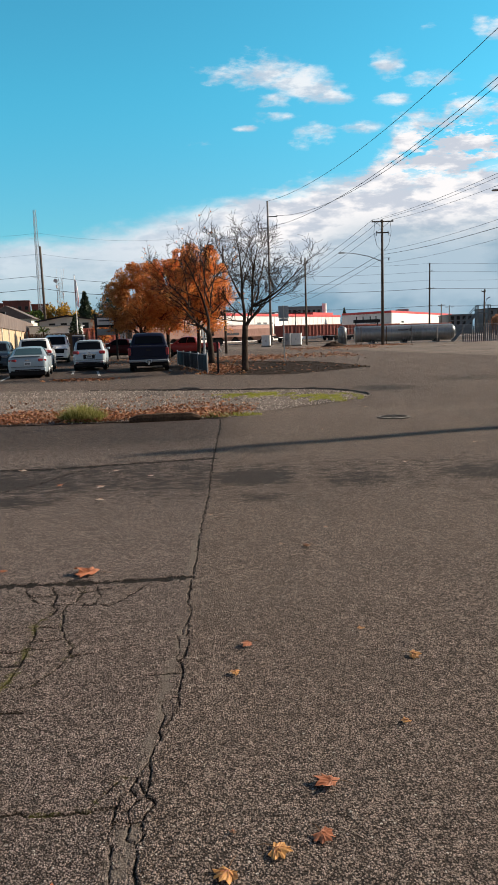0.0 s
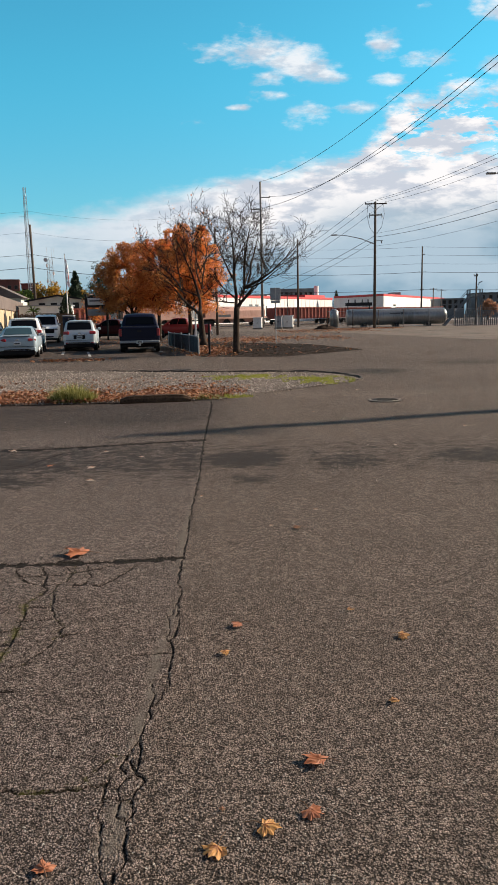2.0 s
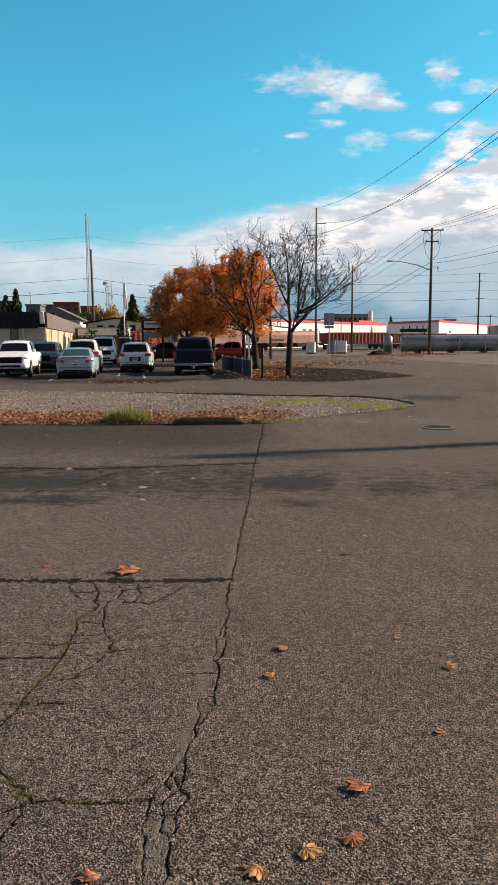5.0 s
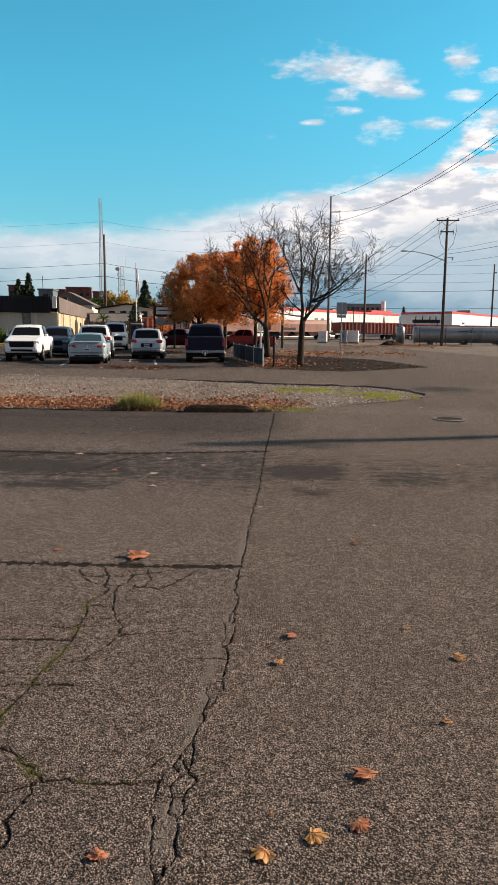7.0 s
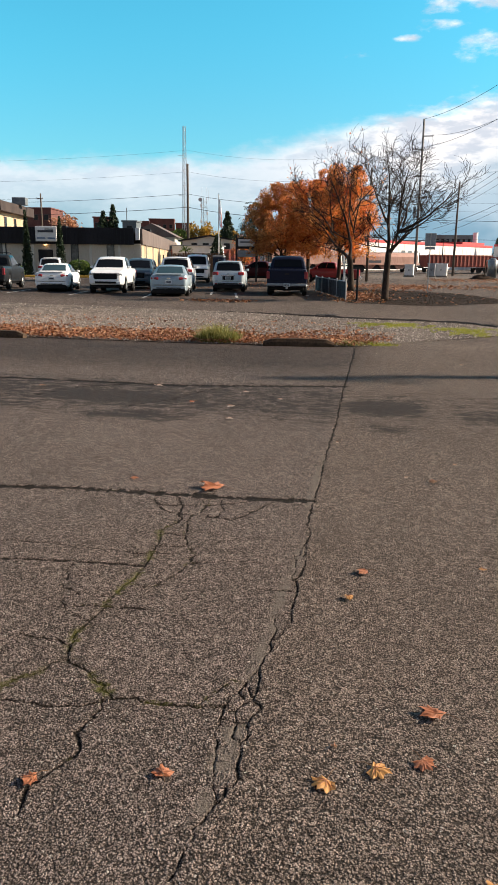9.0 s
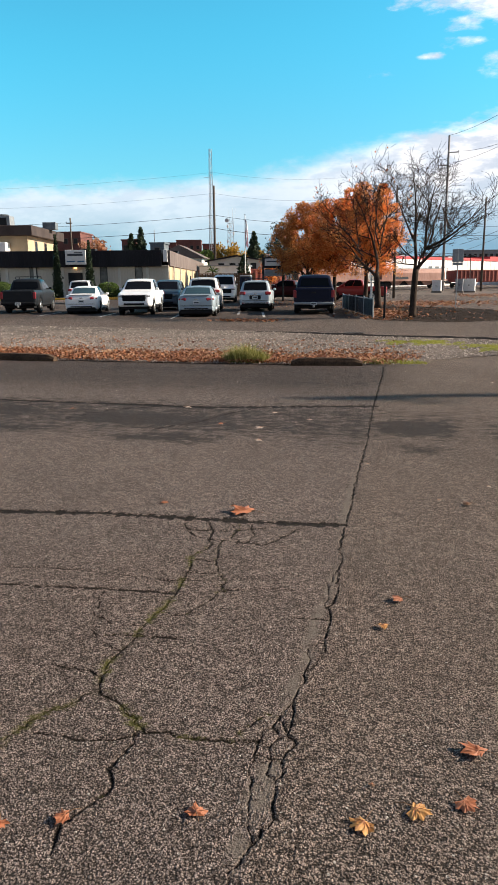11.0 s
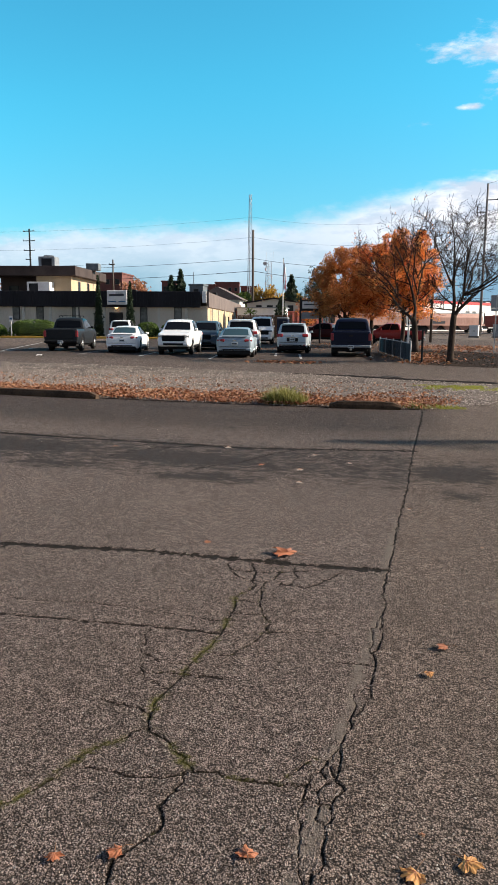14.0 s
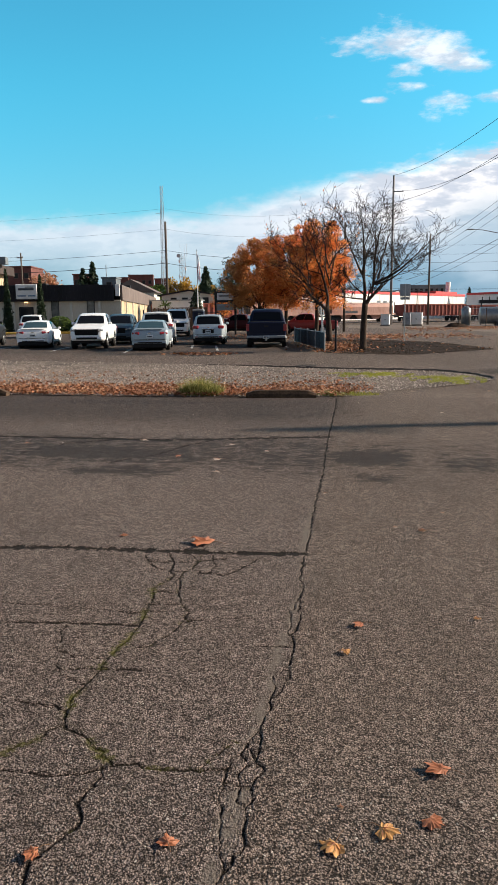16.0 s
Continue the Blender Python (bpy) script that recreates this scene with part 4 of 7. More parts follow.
def asphalt_lip():
    pts = [(2.9, 18.0), (3.08, 18.5), (3.02, 19.2), (2.8, 19.95), (2.4, 20.6), (1.9, 21.1), (1.0, 21.45), (0, 21.65), (-.8, 21.8), (-1.8, 22.15), (-2.6, 22.5), (-3.6, 22.95), (-4.6, 23.35), (-5.6, 23.7)]
    g = Geo()
    rng = random.Random(3)
    fine = []
    for (x0, y0), (x1, y1) in zip(pts, pts[1:]):
        for i in range(4):
            fine.append((x0 + (x1 - x0) * i / 4 + rng.gauss(0, 0.02), y0 + (y1 - y0) * i / 4 + rng.gauss(0, 0.02), 0.01))
    g.tube(fine, [(0.03 + rng.uniform(0, 0.035)) * min(1, 0.2 + i / 6, 0.2 + (len(fine) - i) / 14) for i in range(len(fine))], 6)
    tagged(part("asphalt_lip", g, TAR, smooth=False), "broken raised asphalt edge round the gravel tip", "kerb", kind="structure")


asphalt_lip()


def strip(name, p, q, w, z, mat, label):
    d = (Vector(q) - Vector(p)).normalized()
    n = Vector((-d.y, d.x)) * w / 2
    pts = [Vector(p) + n, Vector(p) - n, Vector(q) - n, Vector(q) + n]
    poly_mesh(name, [(a.x, a.y) for a in pts], z, mat, label, "line")


AX = Vector((-0.222, 0.975)).normalized()       # axis of the parking stalls
for x, y, a, b in ((-7.0, 33.4, 0, 5.5), (-11.0, 31.6, 0, 5.4), (-15.2, 33.0, 0, 5.0), (-18.95, 33.8, 0, 5), (-24.6, 35.2, 0, 6), (-8.9, 36.0, 0, 3.5), (-4.0, 36.6, 0, 4)):
    p = Vector((x, y)) + AX * a
    q = Vector((x, y)) + AX * b
    strip("stall_line", p, q, 0.12, 0.006, PAINT_LINE, "worn white parking stall line on asphalt")
strip("stall_line", (-25.2, 36.2), (-32.2, 51.7), 0.15, 0.006, PAINT_LINE, "worn white parking stall line on asphalt")


def wheel_stop(x0, y0, x1, y1, label, mat, h=0.15):
    L = math.hypot(x1 - x0, y1 - y0)
    t = thing("wheel_stop", label, "wheel stop", pose((x0 + x1) / 2, (y0 + y1) / 2, 0, 0, 0, math.degrees(math.atan2(y1 - y0, x1 - x0))), "wheel stops")
    prof = [(-0.085, 0), (-0.08, h * 0.55), (-0.055, h * 0.93), (-0.035, h), (0.035, h), (0.055, h * 0.93), (0.08, h * 0.55), (0.085, 0)]
    g = Geo()
    rng = random.Random(int(x0 * 10))
    xs = [-L / 2, -L / 2 + 0.05, -L / 2 + 0.16] + [(-L / 2 + 0.16) + (L - 0.32) * i / 8 for i in range(1, 8)] + [L / 2 - 0.16, L / 2 - 0.05, L / 2]
    n = len(prof)
    for i, x in enumerate(xs):
        e = min(1.0, 0.55 + (L / 2 - abs(x)) * 2.6)
        g.v += [(x, a + rng.gauss(0, 0.003), b * e + (rng.gauss(0, 0.003) if b else 0)) for a, b in prof]
    for i in range(len(xs) - 1):
        for j in range(n):
            w = (j + 1) % n
            g.f.append((i * n + j, i * n + w, (i + 1) * n + w, (i + 1) * n + j))
    g.f += [tuple(range(n)), tuple(range((len(xs) - 1) * n, len(xs) * n))[::-1]]
    part("bar", g, mat, t)
    for x in (-L * 0.3, L * 0.3):
        part("spike", Geo().cyl((x, 0, h - 0.02), (x, 0, h + 0.012), 0.014, n=6), DARKMETAL, t, "rusty steel spike")


wheel_stop(-2.42, 14.12, -1.03, 14.26, "dark weathered wheel stop lying among fallen leaves", TIMBER)
wheel_stop(-12.6, 14.46, -7.55, 14.12, "weathered concrete wheel stop at the gravel's edge", TIMBER)


def manhole(x, y, r):
    t = thing("manhole_cover", "dark cast-iron manhole cover flush with the asphalt", "manhole cover", pose(x, y, 0.004))
    part("rim", Geo().cyl((0, 0, -0.03), (0, 0, 0.008), r, n=28), TAR, t)
    part("lid", Geo().cyl((0, 0, 0), (0, 0, 0.013), r * 0.9, n=28), CONCRETE, t)
    g = Geo()
    for i in range(-4, 5):
        w = math.sqrt(max(0.0, 0.7 - (i / 5.2) ** 2)) * r * 1.9
        g.box(0, i * r * 0.17, 0.015, w, r * 0.07, 0.006)
    part("ribs", g, TAR, t)


manhole(2.72, 13.6, 0.32)


def drain(x, y):
    t = thing("drain_grate", "rusty iron storm drain grate in the lane", "drain", pose(x, y, 0.004, 0, 0, -3))
    g = Geo()
    for sx, sy, w, d in ((0, -0.2, 0.62, 0.05), (0, 0.2, 0.62, 0.05), (-0.29, 0, 0.05, 0.4), (0.29, 0, 0.05, 0.4)):
        g.box(sx, sy, 0.006, w, d, 0.02)
    part("frame", g, TAR, t)
    for i in range(5):
        part("slot", Geo().box(-0.22 + i * 0.11, 0, 0.004, 0.07, 0.34, 0.008), CABLE, t, "dark slot")


drain(-1.95, 23.3)


# ---------------------------------------------------------------- single fallen leaves
def maple_leaf(x, y, size, turn, curl, mat, label, tiltx=0, tilty=0, lift=0.004):
    rng = random.Random(int(x * 1000) + int(y * 77))
    tips = [(-118, 0.60), (-98, 0.52), (-75, 0.86), (-54, 0.62), (-38, 0.86), (-20, 0.64), (0, 1.0), (20, 0.64), (38, 0.86), (54, 0.62), (75, 0.86), (98, 0.52), (118, 0.60)]
    ring = [(0.0, -0.22)]
    for i, (a, r) in enumerate(tips):
        r *= rng.uniform(0.85, 1.12)
        ring.append((math.sin(radians(a)) * r, math.cos(radians(a)) * r))
        if i < len(tips) - 1:
            a2 = a + (tips[i + 1][0] - a) * 0.5
            r2 = (r + tips[i + 1][1]) / 2 * rng.uniform(0.86, 1.02)
            ring.append((math.sin(radians(a2)) * r2, math.cos(radians(a2)) * r2))

    def shape(p, k):
        u, w = p[0] * k, p[1] * k
        z = curl * (u * u * 0.6 + (w - 0.3) ** 2 * 0.35) + 0.09 * math.sin(u * 7 + w * 3) * k + rng.gauss(0, 0.03) * k
        return (u * size / 2, (w - 0.3) * size / 2, z * size / 2)

    n = len(ring)
    vs = [(0, -0.15 * size, 0.0)] + [shape(p, 0.55) for p in ring] + [shape(p, 1.0) for p in ring]
    fs = [(0, 1 + i, 1 + (i + 1) % n) for i in range(n)] + [(1 + i, 1 + n + i, 1 + n + (i + 1) % n, 1 + (i + 1) % n) for i in range(n)]
    low = min(v[2] for v in vs)
    t = thing("maple_leaf", label, "leaf", pose(x, y, lift - min(0, low), tiltx, tilty, turn), "fallen leaves on the asphalt")
    part("blade", Geo().add(vs, fs), mat, t, smooth=False)
    part("stem", Geo().tube([(0, -0.15 * size, 0.002), (0.02 * size, -0.42 * size, 0.012), (0.06 * size, -0.68 * size, 0.006)], [0.0016, 0.0014, 0.0012], 5), WOOD, t)
    v = Geo()
    for a, r in ((0, .9), (38, .6), (-38, .6), (75, .7), (-75, .7)):
        p = (math.sin(radians(a)) * r, math.cos(radians(a)) * r)
        rng.seed(2)
        q0, q1 = (0, -0.15 * size, 0.004), shape((p[0] * .95, p[1] * .95), .95)
        q5 = shape((p[0] * .5, p[1] * .5), 1.0)
        v.tube([q0, (q5[0], q5[1], q5[2] + 0.004), (q1[0], q1[1], q1[2] + 0.004)], [0.0013, 0.001, 0.0006], 4)
    part("midrib", v, RUSTY1, t)


DRY = "dry curled amber maple leaf lying on asphalt"
RED = "dry rust-red maple leaf lying on asphalt"
PALELEAF = leaf_mat("bleached_leaf", ((0.30, 0.22, 0.17), (0.45, 0.36, 0.29), (0.55, 0.46, 0.38)), 0.1)
OLD = "small bleached leaf lying on asphalt"
for a in ((-.12, 1.93, .12, 150, -.30, AMBER1, DRY), (.055, 2.03, .12, 250, -.32, AMBER1, DRY, 5, -6), (.235, 2.38, .145, 70, -.22, RUSTY1, RED, 5, 6), (.2, 2.09, .11, 215, -.25, RUSTY1, RED),
          (-1.2, 4.84, .28, 80, -.25, RUSTY1, "large curled orange-brown maple leaf on cracked asphalt", 8, 0), (-.63, 1.89, .095, 20, -.35, RUSTY1, RED), (-1.03, 1.77, .09, 120, -.4, RUSTY1, RED), (-1.2, 1.70, .075, 200, -.3, RUSTY1, RED),
          (-.113, 3.26, .075, 300, -.5, AMBER1, DRY), (-.06, 3.58, .11, 100, -.5, RUSTY1, RED, 8, 0), (-1.82, 4.94, .09, 30, -.4, RUSTY1, RED), (.79, 3.39, .10, 260, -.6, AMBER1, DRY, 0, 12), (.61, 2.78, .065, 10, -.5, AMBER1, DRY),
          (.39, 5.33, .11, 60, -.6, WOOD, "dark shrivelled leaf on asphalt"), (.57, 3.75, .06, 10, -.3, AMBER1, DRY), (.36, 1.63, .11, 40, -.3, AMBER1, DRY), (-.1, 2.13, .035, 0, -.3, WOOD, "dark shrivelled leaf on asphalt"),
          (-2.94, 9.0, .15, 0, -.3, PALELEAF, OLD), (-1.72, 8.8, .10, 40, -.3, PALELEAF, OLD), (-1.71, 7.83, .16, 80, -.3, PALELEAF, OLD), (-1.58, 7.18, .12, 10, -.3, PALELEAF, OLD), (-2.2, 7.97, .10, 90, -.4, RUSTY1, RED), (.6, 5.86, .05, 0, -.3, PALELEAF, OLD), (.2, 5.4, .045, 0, -.3, PALELEAF, OLD), (-4.4, 8.6, .12, 50, -.5, WOOD, "dark shrivelled leaf on asphalt"), (-1.22, 8.4, .09, 9, -.3, PALELEAF, OLD), (3.2, 10.2, .08, 20, -.3, PALELEAF, OLD), (1.9, 8.8, .07, 70, -.3, PALELEAF, OLD), (-.4, 6.4, .05, 70, -.3, PALELEAF, OLD), (2.5, 15.6, .12, 20, -.3, PALELEAF, OLD), (1.2, 12.1, .09, 120, -.3, PALELEAF, OLD)):
    maple_leaf(*a)


# ---------------------------------------------------------------- vehicles
class Loft:
    """A car body drawn over cross-sections along its length; y runs from the rear to the front."""

    def __init__(self, W, top, wide, roof, belt, low, wheels, r):
        ys = {y for y, z in top} | {y for y, w in wide} | {y for y, w in roof}
        for y in wheels:
            ys |= {y + r * k for k in (-1.16, -1.15, -1.08, -0.9, -0.62, -0.32, 0, 0.32, 0.62, 0.9, 1.08, 1.15, 1.16)}
        self.y = sorted(ys)
        at = lambda pts, y: float(np.interp(y, [p[0] for p in pts], [p[1] for p in pts]))
        L = top[-1][0]
        self.rows = []
        for y in self.y:
            zl = at([(0, low + 0.14), (0.12, low), (L - 0.2, low), (L, low + 0.14)], y)
            for c in wheels:
                d = abs(y - c) / r
                if d < 1.155:
                    zl = max(zl, r + r * math.sqrt(1.155 ** 2 - d * d))
            zt, w, wr = at(top, y), at(wide, y) * W / 2, at(roof, y) * W / 2
            zb = min(belt, zt - 0.05)
            half = [(w * 0.90, zl), (w * 0.965, zl + (zb - zl) * 0.12), (w, zl + (zb - zl) * 0.45), (w * 0.985, zl + (zb - zl) * 0.85), (w * 0.95, zb)]
            rise = zt - zb
            wt = min(wr, w * 0.93)
            for f, e in ((0.33, 0.25), (0.62, 0.55), (0.84, 0.84)):
                half.append((w * 0.94 + (wt - w * 0.94) * e, zb + rise * f))
            half += [(wt * 0.95, zb + rise * 0.93), (wt * 0.82, zb + rise * 0.98), (wt * 0.42, zt), (0, zt + 0.008)]
            self.rows.append([(x, y, z) for x, z in half] + [(-x, y, z) for x, z in half[-2::-1]])

    def body(self):
        g, n = Geo(), len(self.rows[0])
        for row in self.rows:
            g.v += row
        for i in range(len(self.rows) - 1):
            for k in range(n - 1):
                g.f.append((i * n + k, i * n + k + 1, (i + 1) * n + k + 1, (i + 1) * n + k))
            g.f.append((i * n + n - 1, i * n, (i + 1) * n, (i + 1) * n + n - 1))
        g.f += [tuple(range(n)), tuple(range((len(self.rows) - 1) * n, len(self.rows) * n))]
        return g

    def point(self, y, j):
        i = min(max(int(np.searchsorted(self.y, y)) - 1, 0), len(self.y) - 2)
        f = (y - self.y[i]) / (self.y[i + 1] - self.y[i])
        k = min(int(j), 21)
        a = Vector(self.rows[i][k]).lerp(Vector(self.rows[i][k + 1]), j - k)
        b = Vector(self.rows[i + 1][k]).lerp(Vector(self.rows[i + 1][k + 1]), j - k)
        return a.lerp(b, f)

    def patch(self, y00, y01, y10, y11, j0, j1, out=0.012, nu=7, nv=6):
        """A pane following the body: y00, y10 at section place j0, y01, y11 at j1."""
        g, grid = Geo(), []
        for a in range(nu + 1):
            for b in range(nv + 1):
                u, v = a / nu, b / nv
                y = (y00 * (1 - v) + y01 * v) * (1 - u) + (y10 * (1 - v) + y11 * v) * u
                j = j0 + (j1 - j0) * v
                p = self.point(y, j)
                n = (self.point(y + 0.02, j) - self.point(y - 0.02, j)).cross(self.point(y, min(j + 0.2, 22)) - self.point(y, max(j - 0.2, 0)))
                if n.length < 1e-9:
                    n = Vector((0, 0, 1))
                n.normalize()
                if n.dot(p - Vector((0, y, 0.7))) < 0:
                    n = -n
                grid.append(p + n * out)
        m = nv + 1
        g.v = [tuple(p) for p in grid]
        g.f = [(a * m + b, a * m + b + 1, (a + 1) * m + b + 1, (a + 1) * m + b) for a in range(nu) for b in range(nv)]
        return g


def bz_of(kind, low):
    return low + (0.14 if kind != "pickup" else 0.10)


def vehicle(kind, name, label, m, paint, L, W, H, glass=CARGLASS, bumper=None, rack=False, dark_low=True, rear_trim=None):
    """Car with its rear bumper at y = 0 and its front at y = L."""
    t = thing(name, label, {"pickup": "pickup", "suv": "suv", "sedan": "car", "van": "van"}[kind], m, "parked vehicles")
    bumper = bumper or paint
    r = {"pickup": 0.385, "suv": 0.36, "sedan": 0.325, "van": 0.38}[kind]
    low = {"pickup": 0.42, "suv": 0.30, "sedan": 0.24, "van": 0.36}[kind]
    rear_w, front_w = L * (0.215 if kind != "van" else 0.2), L * 0.805
    if kind == "pickup":
        belt = H * 0.66
        top = [(0, belt * 0.50), (0.012, belt * 0.96), (0.05, belt), (L * 0.32, belt), (L * 0.335, belt * 1.01), (L * 0.355, H * 0.93), (L * 0.40, H * 0.985), (L * 0.50, H), (L * 0.565, H * 0.985), (L * 0.605, H * 0.945), (L * 0.735, belt * 1.02), (L * 0.80, belt * 0.985), (L * 0.93, belt * 0.94), (L * 0.98, belt * 0.86), (L, belt * 0.60)]
        roof = [(0, 0.90), (L * 0.33, 0.90), (L * 0.355, 0.76), (L * 0.60, 0.74), (L * 0.74, 0.88), (L, 0.80)]
        rear_pane, front_pane, cab = (L * 0.338, L * 0.353), (L * 0.617, L * 0.722), (L * 0.345, L * 0.375, L * 0.715, L * 0.60)
        cuts = (0.04, 0.46, 0.95)
    elif kind == "suv":
        belt = H * 0.64
        top = [(0, H * 0.36), (0.02, H * 0.52), (0.06, belt * 0.97), (0.11, belt * 1.03), (0.40, H * 0.93), (0.52, H * 0.975), (L * 0.25, H * 0.995), (L * 0.42, H), (L * 0.53, H * 0.985), (L * 0.58, H * 0.945), (L * 0.755, belt * 1.03), (L * 0.88, belt * 0.95), (L * 0.96, belt * 0.80), (L, H * 0.34)]
        roof = [(0, 0.84), (0.11, 0.84), (0.45, 0.75), (L * 0.58, 0.73), (L * 0.76, 0.88), (L, 0.78)]
        rear_pane, front_pane, cab = (0.135, 0.385), (L * 0.595, L * 0.74), (0.28, 0.52, L * 0.735, L * 0.585)
        cuts = (0.03, 0.28, 0.60, 0.95)
    elif kind == "van":
        belt = H * 0.60
        top = [(0, H * 0.34), (0.015, H * 0.70), (0.05, H * 0.95), (0.16, H * 0.99), (L * 0.30, H), (L * 0.60, H * 0.995), (L * 0.665, H * 0.95), (L * 0.79, belt * 1.03), (L * 0.92, belt * 0.93), (L * 0.985, belt * 0.80), (L, belt * 0.52)]
        roof = [(0, 0.86), (0.16, 0.80), (L * 0.66, 0.78), (L * 0.80, 0.88), (L, 0.80)]
        rear_pane, front_pane, cab = (0.022, 0.046), (L * 0.675, L * 0.782), (L * 0.42, L * 0.43, L * 0.775, L * 0.67)
        cuts = (0.05, 0.95)
    else:
        belt = H * 0.645
        top = [(0, H * 0.40), (0.02, H * 0.58), (0.05, belt * 1.02), (0.12, belt * 1.075), (L * 0.10, belt * 1.085), (L * 0.165, belt * 1.09), (L * 0.30, H * 0.955), (L * 0.36, H * 0.99), (L * 0.44, H), (L * 0.53, H * 0.98), (L * 0.575, H * 0.94), (L * 0.745, belt * 1.04), (L * 0.85, belt * 0.97), (L * 0.94, belt * 0.82), (L * 0.985, belt * 0.68), (L, H * 0.36)]
        roof = [(0, 0.86), (L * 0.15, 0.84), (L * 0.31, 0.68), (L * 0.56, 0.68), (L * 0.75, 0.86), (L, 0.78)]
        rear_pane, front_pane, cab = (L * 0.182, L * 0.29), (L * 0.59, L * 0.732), (L * 0.20, L * 0.315, L * 0.725, L * 0.575)
        cuts = (0.08, 0.50, 0.94)
    blunt = 0.93 if kind in ("pickup", "van") else 0.80
    wide = [(0, blunt), (0.03, blunt + 0.05), (0.12, max(0.95, blunt + 0.05)), (0.5, 0.985), (L * 0.35, 1.0), (L * 0.75, 1.0), (L * 0.90, 0.965), (L * 0.96, 0.90), (L * 0.99, 0.82), (L, 0.74)]
    hull = Loft(W, top, wide, roof, belt, low, (rear_w, front_w), r)
    part("body", hull.body(), paint, t, smooth=True)
    w1, w2 = W / 2 * 0.93, W / 2 * float(np.interp(L * 0.45, [p[0] for p in roof], [p[1] for p in roof]))
    zt = H
    y0, y2, y1, y3 = cab
    part("rear_window", hull.patch(rear_pane[0], rear_pane[0], rear_pane[1], rear_pane[1], 8.7, 13.3), glass, t, smooth=True)
    part("windscreen", hull.patch(front_pane[0], front_pane[0], front_pane[1], front_pane[1], 8.6, 13.4), CARGLASS, t, smooth=True)
    for flip in (False, True):
        for c0, c1 in zip(cuts, cuts[1:]):
            b0, b1, t0, t1 = (a + (b - a) * c for (a, b) in ((y0, y1), (y2, y3)) for c in (c0 + 0.012, c1 - 0.012))
            j0, j1 = (22 - 4.25, 22 - 7.6) if flip else (4.25, 7.6)
            part("side_window", hull.patch(b0, t0, b1, t1, j0, j1), CARGLASS, t, smooth=True)
    # wheels
    for sx in (-1, 1):
        for y in (rear_w, front_w):
            x = sx * (W / 2 - 0.13)
            tyre = part("tyre", Geo().tube([(x - 0.115, y, r), (x - 0.09, y, r), (x + 0.09, y, r), (x + 0.115, y, r)], [r * 0.90, r, r, r * 0.90], 22), RUBBER, t, smooth=False)
            part("rim", Geo().tube([(x + sx * 0.10, y, r), (x + sx * 0.125, y, r)], [r * 0.66, r * 0.58], 14), ALLOY, tyre, "alloy rim")
            sp = Geo()
            for a in range(5):
                an = a * 2 * math.pi / 5
                sp.box(0, 0, r * 0.36, 0.012, 0.035, r * 0.42, 0, 0, Matrix.Translation((x + sx * 0.128, y, r)) @ Matrix.Rotation(an, 4, "X"))
            part("spokes", sp, DARKMETAL, tyre)
    part("underbody", Geo().box(0, L / 2, low - 0.03, W * 0.84, L * 0.93, 0.20, 0.03), BLACKPLASTIC, t)
    part("axle", Geo().box(0, rear_w, r * 0.9, W * 0.7, 0.18, 0.2, 0.04).box(0, rear_w - 0.5, low - 0.10, 0.5, 0.3, 0.16, 0.04), BLACKPLASTIC, t)
    for sx in (-1, 1):
        part("sill", Geo().box(sx * (W / 2 - 0.05), (rear_w + front_w) / 2, low + 0.03, 0.06, front_w - rear_w - 2.4 * r, 0.10, 0.02), BLACKPLASTIC, t)
        for y in (rear_w, front_w):
            part("wheel_arch", Geo().box(sx * (W / 2 - 0.20), y, r + 0.12, 0.30, 2.2 * r, r * 1.7, 0.02), BLACKPLASTIC, t)
    # rear end
    if kind in ("suv", "sedan"):
        part("tailgate_seam", Geo().box(0, -0.004, bz_of(kind, low) + 0.16, W * 0.80, 0.04, 0.014).box(0, -0.004, bz_of(kind, low) + 0.02, W * 0.62, 0.10, 0.05, 0.01), BLACKPLASTIC, t)
        part("exhaust", Geo().cyl((W * 0.3, -0.03, low - 0.02), (W * 0.3, 0.3, low - 0.02), 0.035, n=8), STEEL, t)
    lamp_z = belt * (0.80 if kind != "suv" else 0.92)
    for sx in (-1, 1):
        if kind == "pickup":
            g = Geo().box(sx * (W / 2 - 0.085), 0.03, belt * 0.78, 0.15, 0.12, 0.36, 0.02)
        elif kind == "sedan":
            g = Geo().box(sx * (W / 2 - 0.27), 0.065, lamp_z + 0.08, 0.38, 0.11, 0.13, 0.035, sx * 14)
        else:
            g = Geo().box(sx * (W / 2 - 0.22), 0.085, lamp_z, 0.34, 0.17, 0.18, 0.04, sx * 16)
        part("tail_lamp", g, TAIL, t, "red tail lamp")
        zf = belt * 0.78
        part("headlamp", Geo().box(sx * (W / 2 - 0.30), L - 0.17, zf, 0.36, 0.24, 0.16, 0.05, -sx * 18), HEAD, t, "clear headlamp")
        mir = Geo().box(sx * (w1 + 0.10), y1 - L * 0.07, belt + 0.09, 0.17, 0.10, 0.13, 0.03)
        mir.box(sx * (w1 + 0.01), y1 - L * 0.07, belt + 0.04, 0.12, 0.06, 0.05)
        part("mirror", mir, paint if kind != "pickup" else bumper, t)
        for c in cuts[1:]:
            yy = y0 + (y1 - y0) * c - 0.14
            part("door_handle", Geo().box(sx * (W / 2 * 0.985), yy, belt * 0.86, 0.03, 0.16, 0.03, 0.008), paint, t)
    bz = low + (0.14 if kind != "pickup" else 0.10)
